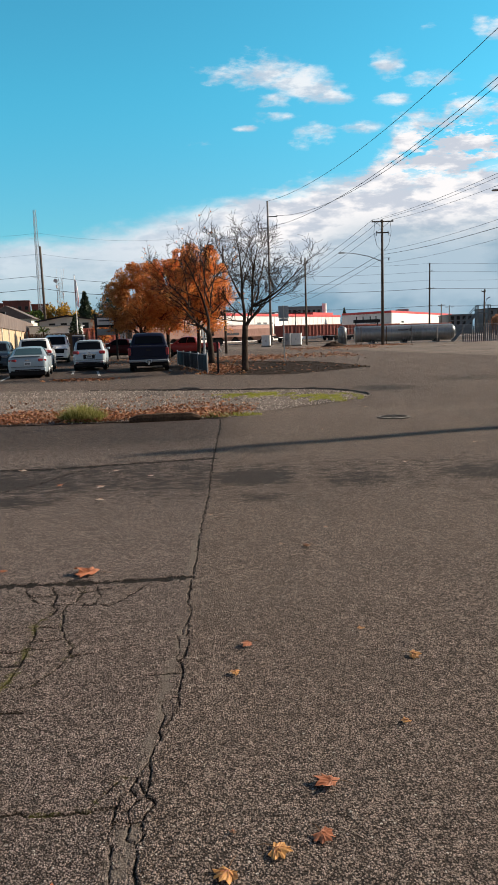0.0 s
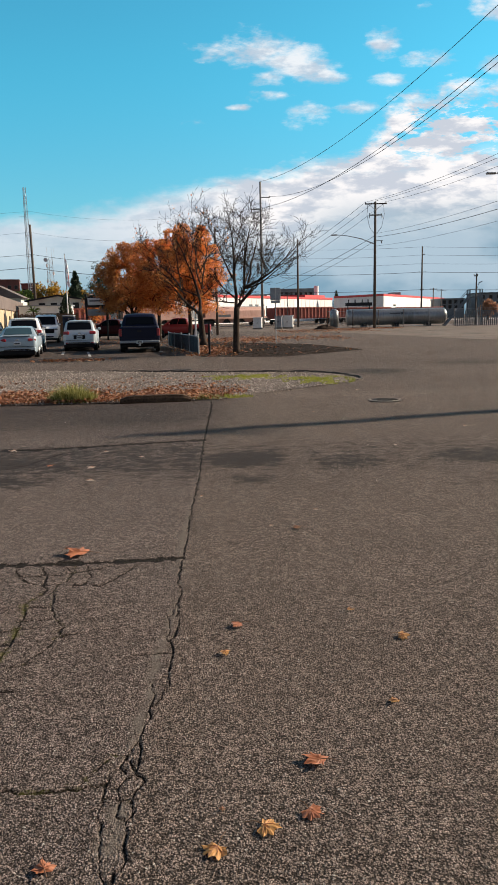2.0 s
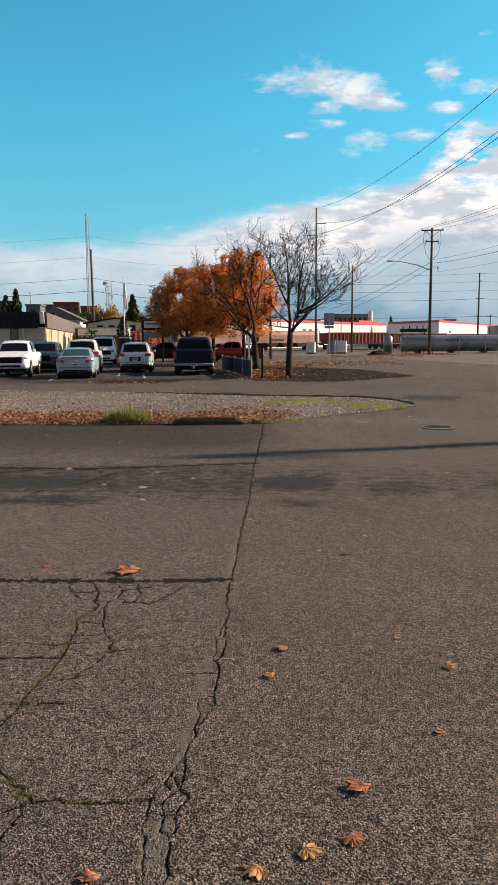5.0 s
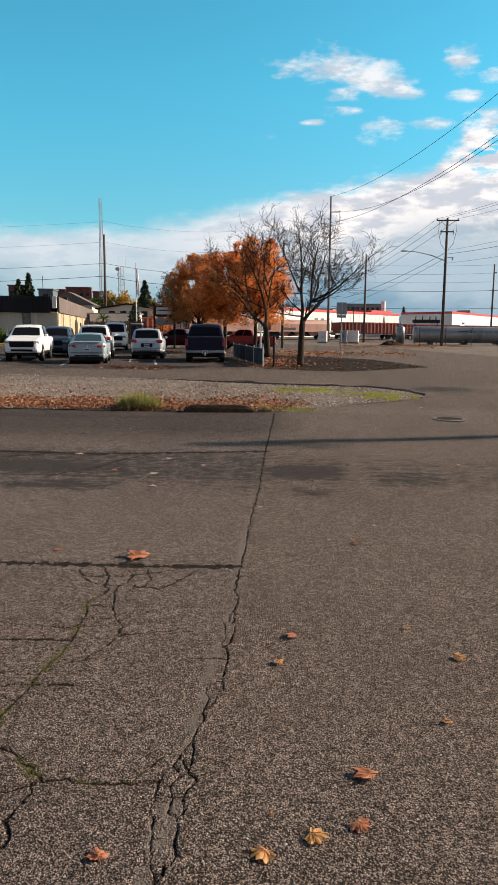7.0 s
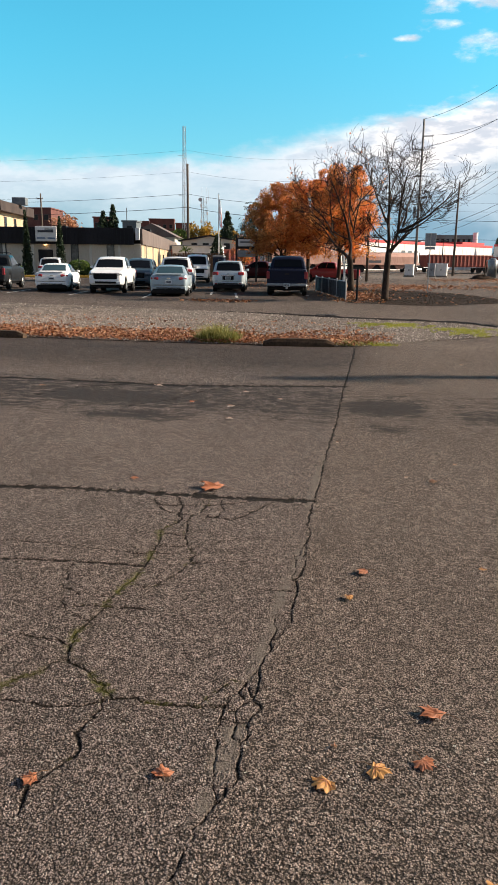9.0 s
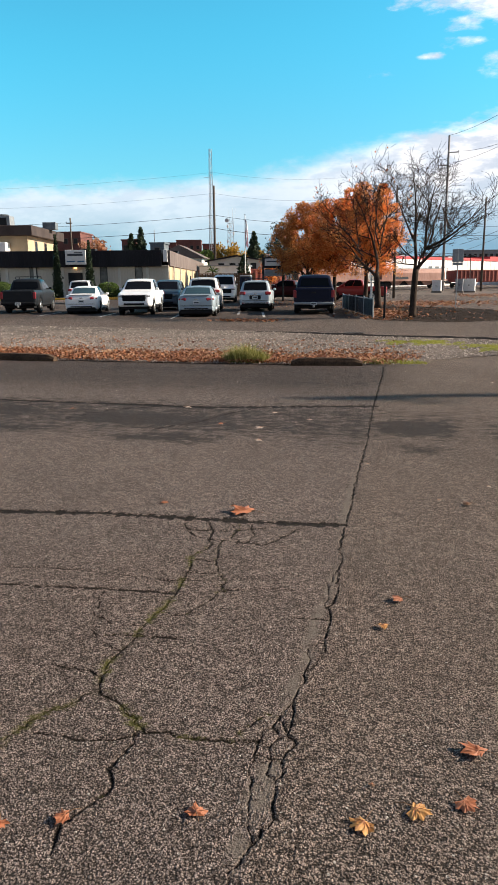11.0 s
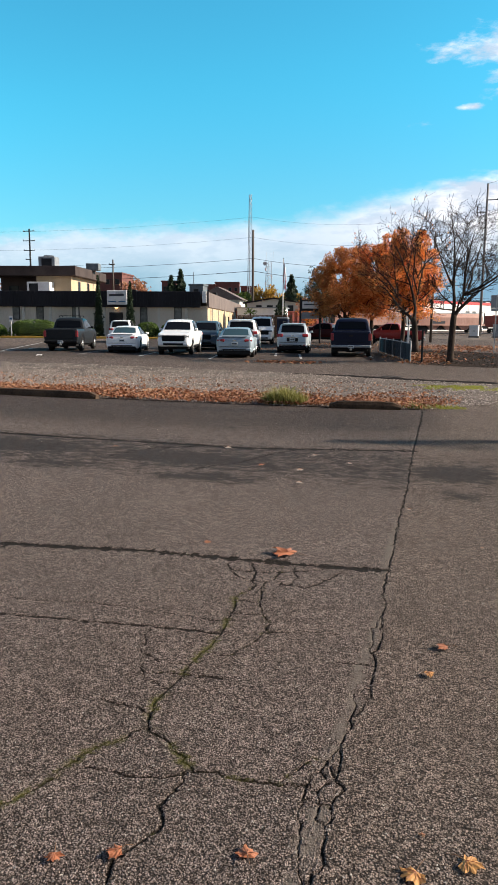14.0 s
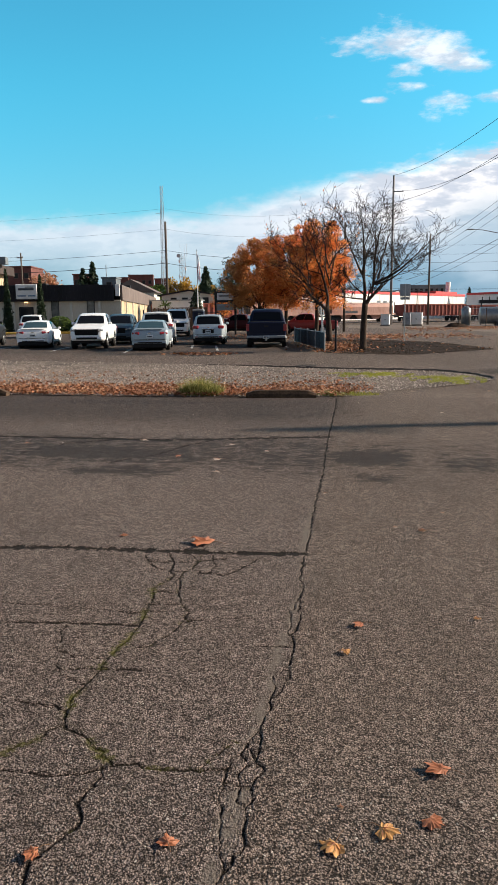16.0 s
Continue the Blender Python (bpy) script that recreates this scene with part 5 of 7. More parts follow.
    if kind == "pickup":
        part("rear_bumper", Geo().box(0, -0.05, bz + 0.03, W * 0.96, 0.16, 0.13, 0.03), rear_trim or CHROME, t, "metal step bumper")
        part("tailgate", Geo().box(0, 0.005, belt * 0.77, W * 0.78, 0.04, belt * 0.40, 0.015), paint, t)
        part("tailgate_emblem", Geo().box(0, -0.018, belt * 0.83, 0.22, 0.012, 0.08, 0.004), DARKMETAL, t)
        part("tow_hitch", Geo().box(0, -0.12, low - 0.02, 0.10, 0.16, 0.10, 0.01).cyl((0, -0.18, low + 0.02), (0, -0.18, low + 0.12), 0.03), STEEL, t)
        bed = Geo().box(0, L * 0.19, belt + 0.004, W * 0.80, L * 0.30, 0.012)
        part("bed_opening", bed, BLACKPLASTIC, t, "black bed liner")
        px = 0.0
    else:
        part("rear_bumper", Geo().box(0, 0.05, bz, W * 0.89, 0.16, 0.26, 0.06), bumper, t)
        if dark_low:
            # black plastic valance, made taller to stand in for the shade under the bumper
            part("lower_valance", Geo().box(0, 0.06, low + 0.03, W * 0.86, 0.19, 0.26, 0.04), BLACKPLASTIC, t)
        if kind == "suv":
            part("plate_recess", Geo().box(0, 0.012, belt * 0.70, W * 0.34, 0.05, 0.22, 0.02), BLACKPLASTIC, t)
            part("chrome_strip", Geo().box(0, -0.003, belt * 0.82, W * 0.42, 0.04, 0.035, 0.008), CHROME, t)
            for sx in (-1, 1):
                part("reflector", Geo().box(sx * W * 0.36, -0.035, bz + 0.02, 0.14, 0.02, 0.05, 0.006), TAIL, t)
        part("rear_spoiler", Geo().box(0, 0.42 if kind != "sedan" else 0.10, (zt * 0.955) if kind != "sedan" else belt * 1.085, W * 0.66, 0.14, 0.03, 0.01), paint, t)
        part("badge", Geo().box(0, 0.0 if kind == "sedan" else 0.025, belt * 0.90, 0.16, 0.03, 0.05, 0.01), CHROME, t)
    pz = bz + 0.02 if kind == "pickup" else belt * (0.72 if kind == "sedan" else 0.70)
    pl = part("number_plate", Geo().box(0, -0.14 if kind == "pickup" else -0.022, pz, 0.31, 0.016, 0.155, 0.004), PLATE, t)
    part("plate_bar", Geo().box(0, -0.15 if kind == "pickup" else -0.032, pz, 0.23, 0.006, 0.06), INK, pl)
    # front end
    part("front_bumper", Geo().box(0, L - 0.12, low + 0.14, W * 0.86, 0.26, 0.24, 0.07), bumper, t)
    gr = part("grille", Geo().box(0, L - 0.04, belt * 0.70, W * (0.64 if kind in ("pickup", "van") else 0.5), 0.09, belt * 0.27, 0.035), BLACKPLASTIC, t, "black grille")
    for i in range(3):
        part("grille_bar", Geo().box(0, L + 0.02, belt * (0.63 + 0.07 * i), W * 0.46, 0.012, 0.012), BLACKPLASTIC, gr)
    part("lower_intake", Geo().box(0, L + 0.025, low + 0.14, W * 0.56, 0.03, 0.10, 0.01), BLACKPLASTIC, t)
    if rack:
        for sx in (-1, 1):
            part("roof_rail", Geo().tube([(sx * w2 * 0.86, y2 + 0.15, zt), (sx * w2 * 0.86, y2 + 0.25, zt + 0.09), (sx * w2 * 0.86, y3 - 0.3, zt + 0.09), (sx * w2 * 0.86, y3 - 0.2, zt)], 0.022, 6), DARKMETAL, t)
        for yy in (y2 + 0.35, y3 - 0.4):
            part("roof_bar", Geo().box(0, yy, zt + 0.10, w2 * 1.8, 0.06, 0.03), DARKMETAL, t)
    return t


CAR_YAW = 12.8
vehicle("pickup", "pickup_truck", "dark navy full-size pickup parked nose-in beside the low fence", pose(-5.08, 36.3, 0, 0, 0, CAR_YAW - 6), NAVY, 5.8, 2.05, 1.97, rear_trim=DULLSTEEL, bumper=BLACKPLASTIC)
vehicle("suv", "compact_suv", "pale silver compact crossover parked nose-in with tinted rear glass", pose(-8.9, 40.0, 0, 0, 0, CAR_YAW - 4), PALE, 4.65, 1.86, 1.70, rack=True)
vehicle("sedan", "sedan", "silver-blue sedan parked nose-in with a pale rear window", pose(-10.28, 33.3, 0, 0, 0, CAR_YAW), SILVER, 4.9, 1.86, 1.46, glass=SKYGLASS)
vehicle("suv", "large_suv", "white full-size suv with black tinted rear glass", pose(-11.95, 40.1, 0, 0, 0, CAR_YAW), WHITE, 5.1, 1.96, 1.90)
vehicle("pickup", "pickup_truck", "white mid-size pickup parked facing the street, black grille", pose(-14.12, 35.0, 0, 0, 0, CAR_YAW) @ pose(0, 5.35, 0, 0, 0, 180), WHITE, 5.35, 1.88, 1.84)
vehicle("suv", "blue_suv", "blue-grey suv parked behind the white pickup", pose(-14.95, 42.0, 0, 0, 0, CAR_YAW) @ pose(0, 4.6, 0, 0, 0, 180), BLUEGREY, 4.6, 1.84, 1.80)
vehicle("sedan", "sedan", "white sedan parked nose-in next to the grey pickup", pose(-17.62, 36.2, 0, 0, 0, CAR_YAW + 3), WHITE, 4.82, 1.84, 1.47, glass=SKYGLASS)
vehicle("pickup", "pickup_truck", "charcoal crew-cab pickup with a roof rack", pose(-21.65, 36.7, 0, 0, 0, CAR_YAW + 3), CHARCOAL, 5.55, 1.98, 1.93, rack=True, bumper=BLACKPLASTIC, rear_trim=BLACKPLASTIC)
vehicle("suv", "white_suv", "white suv parked further back by the hedge", pose(-26.6, 54.5, 0, 0, 0, CAR_YAW + 6), WHITE, 4.9, 1.95, 1.86)
vehicle("van", "work_van", "white work van parked facing the street, black grille", pose(-15.15, 56.5, 0, 0, 0, CAR_YAW) @ pose(0, 5.4, 0, 0, 0, 180), WHITE, 5.4, 2.0, 2.22)
vehicle("pickup", "red_pickup", "bright red pickup parked sideways behind the maple trunks", pose(-2.6, 62, 0, 0, 0, 90), REDPAINT, 5.3, 1.9, 1.75)
vehicle("pickup", "maroon_pickup", "dark maroon pickup parked sideways in the shade", pose(-8.6, 64, 0, 0, 0, 88), MAROON, 5.4, 1.9, 1.75)


# ---------------------------------------------------------------- trees
def branches(rng, trunk_pts, trunk_r, limbs, depth, spread, up):
    """Grows limbs from a trunk; returns the trunk, the limbs and the ends of the twigs."""
    made, twig, ends = [], Geo(), []

    def grow(wood, p, d, L, r, level):
        pts, rad, q, dd = [p.copy()], [r], p.copy(), d.copy()
        n = 6 if level < 2 else 4
        for i in range(n):
            dd = (dd + Vector((rng.gauss(0, 0.17), rng.gauss(0, 0.17), rng.gauss(0, 0.12) + up * 0.07))).normalized()
            q = q + dd * (L / n)
            pts.append(q.copy())
            rad.append(max(0.006, r * (1 - 0.80 * (i + 1) / n)))
        (wood if level < 2 else twig).tube(pts, rad, 7 if level < 1 else (5 if level < 2 else 3), caps=False)
        if level >= depth:
            ends.append(pts[-1])
            ends.append(pts[len(pts) // 2])
            return
        kids = (7, 6, 5, 4)[min(level, 3)]
        for i in range(kids):
            f = 0.2 + 0.8 * (i + rng.random() * 0.7) / kids
            j = min(int(f * n), n - 1)
            base = pts[j].lerp(pts[j + 1], min(1, f * n - j))
            side = Vector((rng.gauss(0, 1), rng.gauss(0, 1), rng.gauss(0, 0.6) + 0.15)).normalized()
            nd = (dd * 0.6 + side * spread).normalized()
            grow(wood, base, nd, L * rng.uniform(0.38, 0.62), max(0.0085, rad[j] * 0.55), level + 1)

    wood_trunk = Geo().tube(trunk_pts, trunk_r, 10, caps=True)
    for (x, y, z), d, L, r in limbs:
        made.append(Geo())
        grow(made[-1], Vector((x, y, z)), Vector(d).normalized(), L, r, 0)
    return wood_trunk, made, twig, ends


def tree(name, label, x, y, seed, trunk_pts, trunk_r, limbs, depth=3, spread=0.75, up=0.6, leaves=None):
    rng = random.Random(seed)
    t = thing(name, label, "tree", pose(x, y, 0))
    tr, made, twig, ends = branches(rng, trunk_pts, trunk_r, limbs, depth, spread, up)
    part("trunk", tr, BARK, t, smooth=True)
    for g in made:
        part("limb", g, BARK, t, smooth=True, fix=False)
    tagged(part("twig_mass", twig, TWIGS, t, fix=False), kind="stuff")
    if leaves:
        mat, count, size, extra = leaves
        nr = np.random.default_rng(seed)
        e = np.array([tuple(p) for p in ends])
        pos = e[nr.integers(0, len(e), count)] + nr.normal(0, 0.14, (count, 3))
        for cx, cy, cz, rx, ry, rz, n in extra:
            d = nr.normal(0, 1, (n, 3))
            d /= np.linalg.norm(d, axis=1)[:, None]
            q = d * (nr.random((n, 1)) ** 0.33) * np.array((rx, ry, rz)) + np.array((cx, cy, cz))
            keep = np.array([noise.noise(Vector(p) * 1.5) for p in q]) > -0.12
            pos = np.concatenate([pos, q[keep]])
        ob = scatter("crown", LEAF_V, LEAF_F, pos, nr.uniform(size * 0.7, size * 1.3, len(pos)), nr, mat, 1.1, parent=t)
        tagged(ob, kind="stuff")
    return t


tree("bare_tree", "bare forked street tree in a dark mulch bed", -0.22, 33.5, 21,
     [(0, 0, 0), (0.0, 0, 0.2), (0.0, 0, 0.9), (0.03, 0, 1.6), (0.06, 0, 2.1)], [0.21, 0.165, 0.145, 0.14, 0.13],
     [((0.02, 0, 1.95), (-0.10, 0.1, 1.0), 4.3, 0.085), ((0.05, 0, 2.0), (0.40, 0.0, 0.80), 1.3, 0.105), ((0.48, 0, 3.0), (0.80, 0.15, 0.42), 2.9, 0.065), ((0.42, 0, 2.95), (0.22, -0.2, 0.95), 2.9, 0.065),
      ((0.45, 0, 2.95), (0.95, -0.3, 0.12), 2.3, 0.05), ((0.02, 0, 2.5), (-0.75, 0.2, 0.5), 1.6, 0.045), ((-0.1, 0.1, 3.4), (-0.55, -0.3, 0.85), 2.4, 0.05), ((0.03, 0, 2.3), (-0.95, -0.2, 0.05), 1.7, 0.035), ((0.3, 0, 2.6), (0.35, 0.8, 0.6), 2.2, 0.05), ((0.6, 0, 3.2), (0.55, 0.2, 0.85), 2.9, 0.055)], 3, 0.72, 0.7)
tree("bare_tree", "nearly bare dark tree leaning over the fence's end", -2.35, 45, 34,
     [(0, 0, 0), (0.0, 0, 0.3), (-0.05, 0, 1.0), (-0.12, 0, 1.7), (-0.2, 0, 2.1)], [0.27, 0.20, 0.18, 0.17, 0.16],
     [((-0.15, 0, 1.8), (-0.60, 0.1, 0.80), 2.9, 0.10), ((-0.15, 0, 1.9), (0.08, 0.1, 1.0), 4.9, 0.10), ((0.0, 0, 3.4), (0.30, 0.1, 0.95), 3.7, 0.055), ((-0.05, 0, 3.7), (-0.38, -0.3, 0.95), 3.0, 0.05), ((-1.2, 0.1, 3.3), (-0.55, 0.1, 0.85), 3.6, 0.055),
      ((-1.3, 0.1, 3.6), (-0.22, 0.2, 1.0), 2.9, 0.045), ((-0.1, 0.1, 4.4), (0.25, 0.1, 1.0), 3.0, 0.05), ((-0.1, 0.1, 4.6), (-0.22, 0.1, 1.0), 2.9, 0.045), ((0.0, 0, 3.0), (0.7, -0.2, 0.45), 1.8, 0.04), ((-1.0, 0.1, 3.1), (-0.75, -0.1, 0.75), 3.2, 0.04)], 3, 0.72, 0.7, leaves=(ORANGE, 260, 0.12, []))


def maple(x, y, seed, h, w, mat, n, label, low=2.2, leaf=0.115):
    limbs = []
    rng = random.Random(seed)
    for i in range(9):
        a = i * 2.4 + rng.random()
        z = low * 0.75 + (h - low) * 0.25 * rng.random()
        limbs.append(((0, 0, z), (math.cos(a) * w * 0.45, math.sin(a) * w * 0.45, (h - z) * rng.uniform(0.35, 0.55)), (h - low) * 0.50, 0.08))
    limbs.append(((0, 0, h * 0.45), (0.05, 0, 1), h * 0.30, 0.10))
    blobs = []
    for i in range(46):
        a, q = rng.random() * 6.28, rng.random() ** 0.42
        z = low + (h - low) * (0.06 + 0.84 * rng.random())
        k = math.sqrt(max(0.06, 1 - ((z - low) / (h - low) * 1.65 - 0.70) ** 2))
        rr = rng.uniform(0.38, 0.78) * max(1.0, w / 5.2)
        blobs.append((math.cos(a) * w * 0.46 * q * k, math.sin(a) * w * 0.46 * q * k, z, rr * 1.1, rr * 1.1, rr * 0.95, n // 46))
    tree("maple_tree", label, x, y, seed, [(0, 0, 0), (0, 0, 0.4), (0.05, 0, 1.2), (0.0, 0, h * 0.5)], [0.24, 0.17, 0.15, 0.10], limbs, 2, 0.8, 0.5, leaves=(mat, n // 3, leaf, blobs))


maple(-3.75, 53.5, 41, 8.5, 5.2, ORANGE, 42000, "bright orange autumn maple beside the parking lot")
maple(-6.4, 57, 43, 7.9, 4.6, RUST, 36000, "rust-orange autumn maple in a row by the parking lot")
maple(-9.1, 61, 42, 8.1, 5.2, GOLD, 42000, "golden-brown autumn maple in a row by the parking lot")
maple(-14.2, 78, 47, 8.0, 3.6, CYPRESS, 16000, "dark green-leaved tree behind the maples")
maple(-16.9, 84, 48, 4.8, 2.6, RUST, 2600, "small reddish tree behind the maples", 1.5)
maple(-44, 172, 51, 11.0, 9.0, YELLOWLEAF, 5200, "distant golden-yellow tree above the roofs", 3, 0.5)
maple(-37, 168, 52, 9.0, 6.0, YELLOWLEAF, 3000, "distant golden-yellow tree above the roofs", 3, 0.5)
maple(-49.5, 168, 53, 9.5, 6.0, GREEN, 2600, "distant green tree beside the yellow one", 3, 0.5)
maple(-75.5, 165, 54, 12.6, 8.5, PINKLEAF, 4200, "distant pale orange tree above the roof", 4, 0.5)
maple(-84.5, 122, 56, 9.6, 7.0, PINKLEAF, 1500, "thinning pale tree beside the beige office", 2.5, 0.3)
maple(54.5, 160, 55, 4.4, 4.0, PINKLEAF, 1800, "distant reddish-brown tree by the rail yard", 1, 0.5)


def conifer(x, y, h, w, seed, mat, label, name="conifer", n=2600, base=0.4, size=0.3):
    t = thing(name, label, "tree", pose(x, y, 0))
    part("trunk", Geo().tube([(0, 0, 0), (0, 0, h * 0.5), (0, 0, h * 0.96)], [w * 0.09 + 0.04, w * 0.06, 0.015], 7), BARK, t)
    nr = np.random.default_rng(seed)
    z = base + (h - base) * nr.random(n) ** 1.25
    a = nr.uniform(0, 2 * np.pi, n)
    lobe = 1 + 0.25 * np.sin(a * 5 + z * 3.1) + 0.15 * np.sin(z * 9 + a)
    env = w / 2 * np.minimum(1, (1 - (z - base) / (h - base + 0.02)) ** 0.8 + 0.05) * lobe
    q = env * nr.random(n) ** 0.45
    pos = np.c_[q * np.cos(a), q * np.sin(a), z]
    tagged(scatter("crown", LEAF_V, LEAF_F, pos, nr.uniform(size * 0.6, size * 1.3, n), nr, mat, 0.9, parent=t), kind="stuff")


conifer(-60.5, 150, 11.8, 4.6, 61, CYPRESS, "dark pointed conifer behind the low building", size=0.6)
conifer(-58.7, 151, 13.2, 4.6, 62, CYPRESS, "tall dark pointed conifer behind the low building", size=0.6)
conifer(-31.3, 140, 10.9, 4.4, 63, CYPRESS, "dark pointed conifer behind the flagpole", size=0.6)
conifer(-21.2, 89, 4.9, 2.4, 64, CYPRESS, "small blue-green spruce by the flagpole", "spruce", 1800)
conifer(-38.14, 72.98, 6.7, 1.05, 65, CYPRESS, "narrow columnar cypress in front of the dark fascia", "cypress", 3600, 0.2, 0.2)
conifer(-34.68, 73.77, 6.1, 1.05, 66, CYPRESS, "narrow columnar cypress beside the entrance", "cypress", 3600, 0.2, 0.2)
conifer(34.5, 262, 10.5, 4.0, 67, CYPRESS, "distant dark conifer over the warehouse roof")


def shrub(x, y, sx, sy, h, seed, label):
    t = thing("hedge", label, "hedge", pose(x, y, 0, 0, 0, 22))
    nr = np.random.default_rng(seed)
    n = int(5200 * max(1, sx / 3))
    d = nr.normal(0, 1, (n, 3))
    d /= np.linalg.norm(d, axis=1)[:, None]
    d[:, 2] = np.abs(d[:, 2])
    p = np.sign(d) * np.abs(d) ** 0.7 * np.array((sx / 2, sy / 2, h)) * nr.uniform(0.90, 1.02, (n, 1))
    tagged(scatter("leaves", LEAF_V, LEAF_F, p, nr.uniform(0.07, 0.13, n), nr, GREEN, 0.9, parent=t), kind="stuff")
    g = Geo()
    rng = random.Random(seed)
    for i in range(9):
        a, b = rng.uniform(-.4, .4) * sx, rng.uniform(-.4, .4) * sy
        g.tube([(a * .3, b * .3, 0), (a * .8, b * .8, h * .5), (a, b, h * .85)], [0.03, 0.02, 0.01], 5)
    part("stems", g, BARK, t)
    core = Geo()
    core.tube([(-sx * .42, 0, h * .42), (-sx * .3, 0, h * .43), (sx * .3, 0, h * .43), (sx * .42, 0, h * .42)], [h * .2, h * .4, h * .4, h * .2], 9)
    part("inner_foliage", core, CYPRESS, t)


shrub(-44.1, 69.6, 5.5, 2.4, 1.9, 71, "clipped green hedge in front of the low building")
shrub(-39.6, 70.6, 4.0, 2.0, 1.5, 72, "clipped green hedge in front of the low building")
shrub(-32.2, 72.8, 2.6, 1.8, 1.7, 73, "clipped green hedge beside the entrance")
shrub(-29.5, 73.4, 3.0, 1.8, 1.6, 74, "dark green hedge by the building's corner")
shrub(-48.9, 68.5, 3.6, 2.2, 1.5, 75, "clipped green hedge in front of the low building")
shrub(-20.3, 70, 2.6, 1.6, 1.5, 76, "dark green hedge by the wooden fence")
for x, y, h in ((-23.8, 84, 3.7),):
    t = thing("palm_shrub", "small spiky yucca palm over the fence", "palm", pose(x, y, 0))
    part("trunk", Geo().tube([(0, 0, 0), (0.05, 0, 1.5), (0, 0, h - 0.8)], [0.14, 0.11, 0.1], 7), BARK, t)
    rng = random.Random(9)
    for i in range(34):
        a, e = rng.random() * 6.28, rng.uniform(-0.2, 1.3)
        d = Vector((math.cos(a) * math.cos(e), math.sin(a) * math.cos(e), math.sin(e)))
        p = Vector((0, 0, h - 0.8))
        part("frond", Geo().tube([p, p + d * 0.55, p + d * 0.95 + Vector((0, 0, -0.22))], [0.035, 0.03, 0.004], 4), GREEN, t)


# ---------------------------------------------------------------- fence, posts and signs by the lot
def slat_fence():
    p, q = Vector((-1.92, 32.55)), Vector((-4.35, 43.6))
    L = (q - p).length
    t = thing("slatted_fence", "low chain-link fence filled with dark slats, standing beside the parking stalls", "fence", pose(p.x, p.y, 0, 0, 0, math.degrees(math.atan2(q.y - p.y, q.x - p.x))))
    n = int(L / 2.3)
    for i in range(n + 1):
        x = L * i / n
        part("post", Geo().cyl((x, 0, 0), (x, 0, 0.90), 0.032, n=8).cyl((x, 0, 0.90), (x, 0, 0.93), 0.04, 0.015, 8), STEEL if i == 0 else DULLSTEEL, t, "grey steel post")
    part("rail", Geo().cyl((0, 0, 0.84), (L, 0, 0.84), 0.022, n=7), DULLSTEEL, t)
    part("bottom_wire", Geo().cyl((0, 0, 0.10), (L, 0, 0.10), 0.008, n=5), DULLSTEEL, t)
    g, rng = Geo(), random.Random(4)
    k = int(L / 0.085)
    for i in range(k):
        x = 0.06 + (L - 0.12) * i / (k - 1)
        g.box(x, rng.uniform(-0.006, 0.006), 0.44 + rng.uniform(-0.008, 0.008), 0.074, 0.012, 0.74, 0, rng.uniform(-6, 6))
    tagged(part("slats", g, SLATS, t), "dark plastic privacy slats", kind="stuff")


slat_fence()


def stake(x, y, h, r, mat, label, name="post"):
    t = thing(name, label, "post", pose(x, y, 0))
    part("shaft", Geo().box(0, 0, h / 2, r * 2, r * 1.4, h, 0.008), mat, t)
    part("cap", Geo().box(0, 0, h + 0.01, r * 2.2, r * 1.6, 0.03, 0.006), mat, t)


stake(-1.4, 31.8, 1.4, 0.045, DARKMETAL, "short dark steel post at the bed's edge")
stake(-2.95, 47.5, 1.6, 0.06, WHITEPAINT, "short white post near the red pickup", "bollard")


def road_sign(x, y):
    t = thing("road_sign", "grey back of a square road sign on a thin steel post", "sign", pose(x, y, 0, 0, 0, 4))
    part("post", Geo().box(0, 0, 1.68, 0.055, 0.04, 3.36, 0.006), STEEL, t)
    part("panel", Geo().box(0, 0.04, 2.98, 0.62, 0.012, 0.72, 0.004), DULLSTEEL, t, "flat aluminium sign back")
    part("lower_panel", Geo().box(0, 0.04, 2.52, 0.55, 0.012, 0.16, 0.004), DULLSTEEL, t)
    for z in (2.7, 3.2):
        part("bolt", Geo().cyl((0, 0.03, z), (0, -0.03, z), 0.014, n=6), STEEL, t)


road_sign(2.12, 43.8)


def parking_sign(x, y):
    t = thing("parking_sign", "small pale parking sign on a white post by the hedge", "sign", pose(x, y, 0, 0, 0, 15))
    part("post", Geo().box(0, 0, 0.9, 0.08, 0.05, 1.8), WHITEPAINT, t)
    part("panel", Geo().box(0, -0.04, 1.95, 0.42, 0.02, 0.6, 0.005), WHITEPAINT, t)
    part("lettering_bar", Geo().box(0, -0.055, 1.98, 0.28, 0.006, 0.2), BLUEINK, t)


parking_sign(-45.6, 67.5)


def board_sign(x, y):
    t = thing("menu_board", "roadside sign board in a dark frame with a pale panel", "sign", pose(x, y, 0, 0, 0, 8))
    for sx in (-0.85, 0.85):
        part("leg", Geo().box(sx, 0, 1.95, 0.16, 0.16, 3.9, 0.01), DARKMETAL, t)
    part("frame", Geo().box(0, 0, 3.2, 1.6, 0.14, 0.9, 0.02), DARKMETAL, t)
    part("panel", Geo().box(0, -0.08, 3.25, 1.4, 0.03, 0.6, 0.01), WHITEPAINT, t)
    part("lettering_bar", Geo().box(0, -0.1, 3.3, 1.1, 0.01, 0.1), INK, t)
    part("lower_panel", Geo().box(0, -0.05, 2.35, 1.5, 0.06, 0.55, 0.01), DULLSTEEL, t)


board_sign(-12.2, 62)


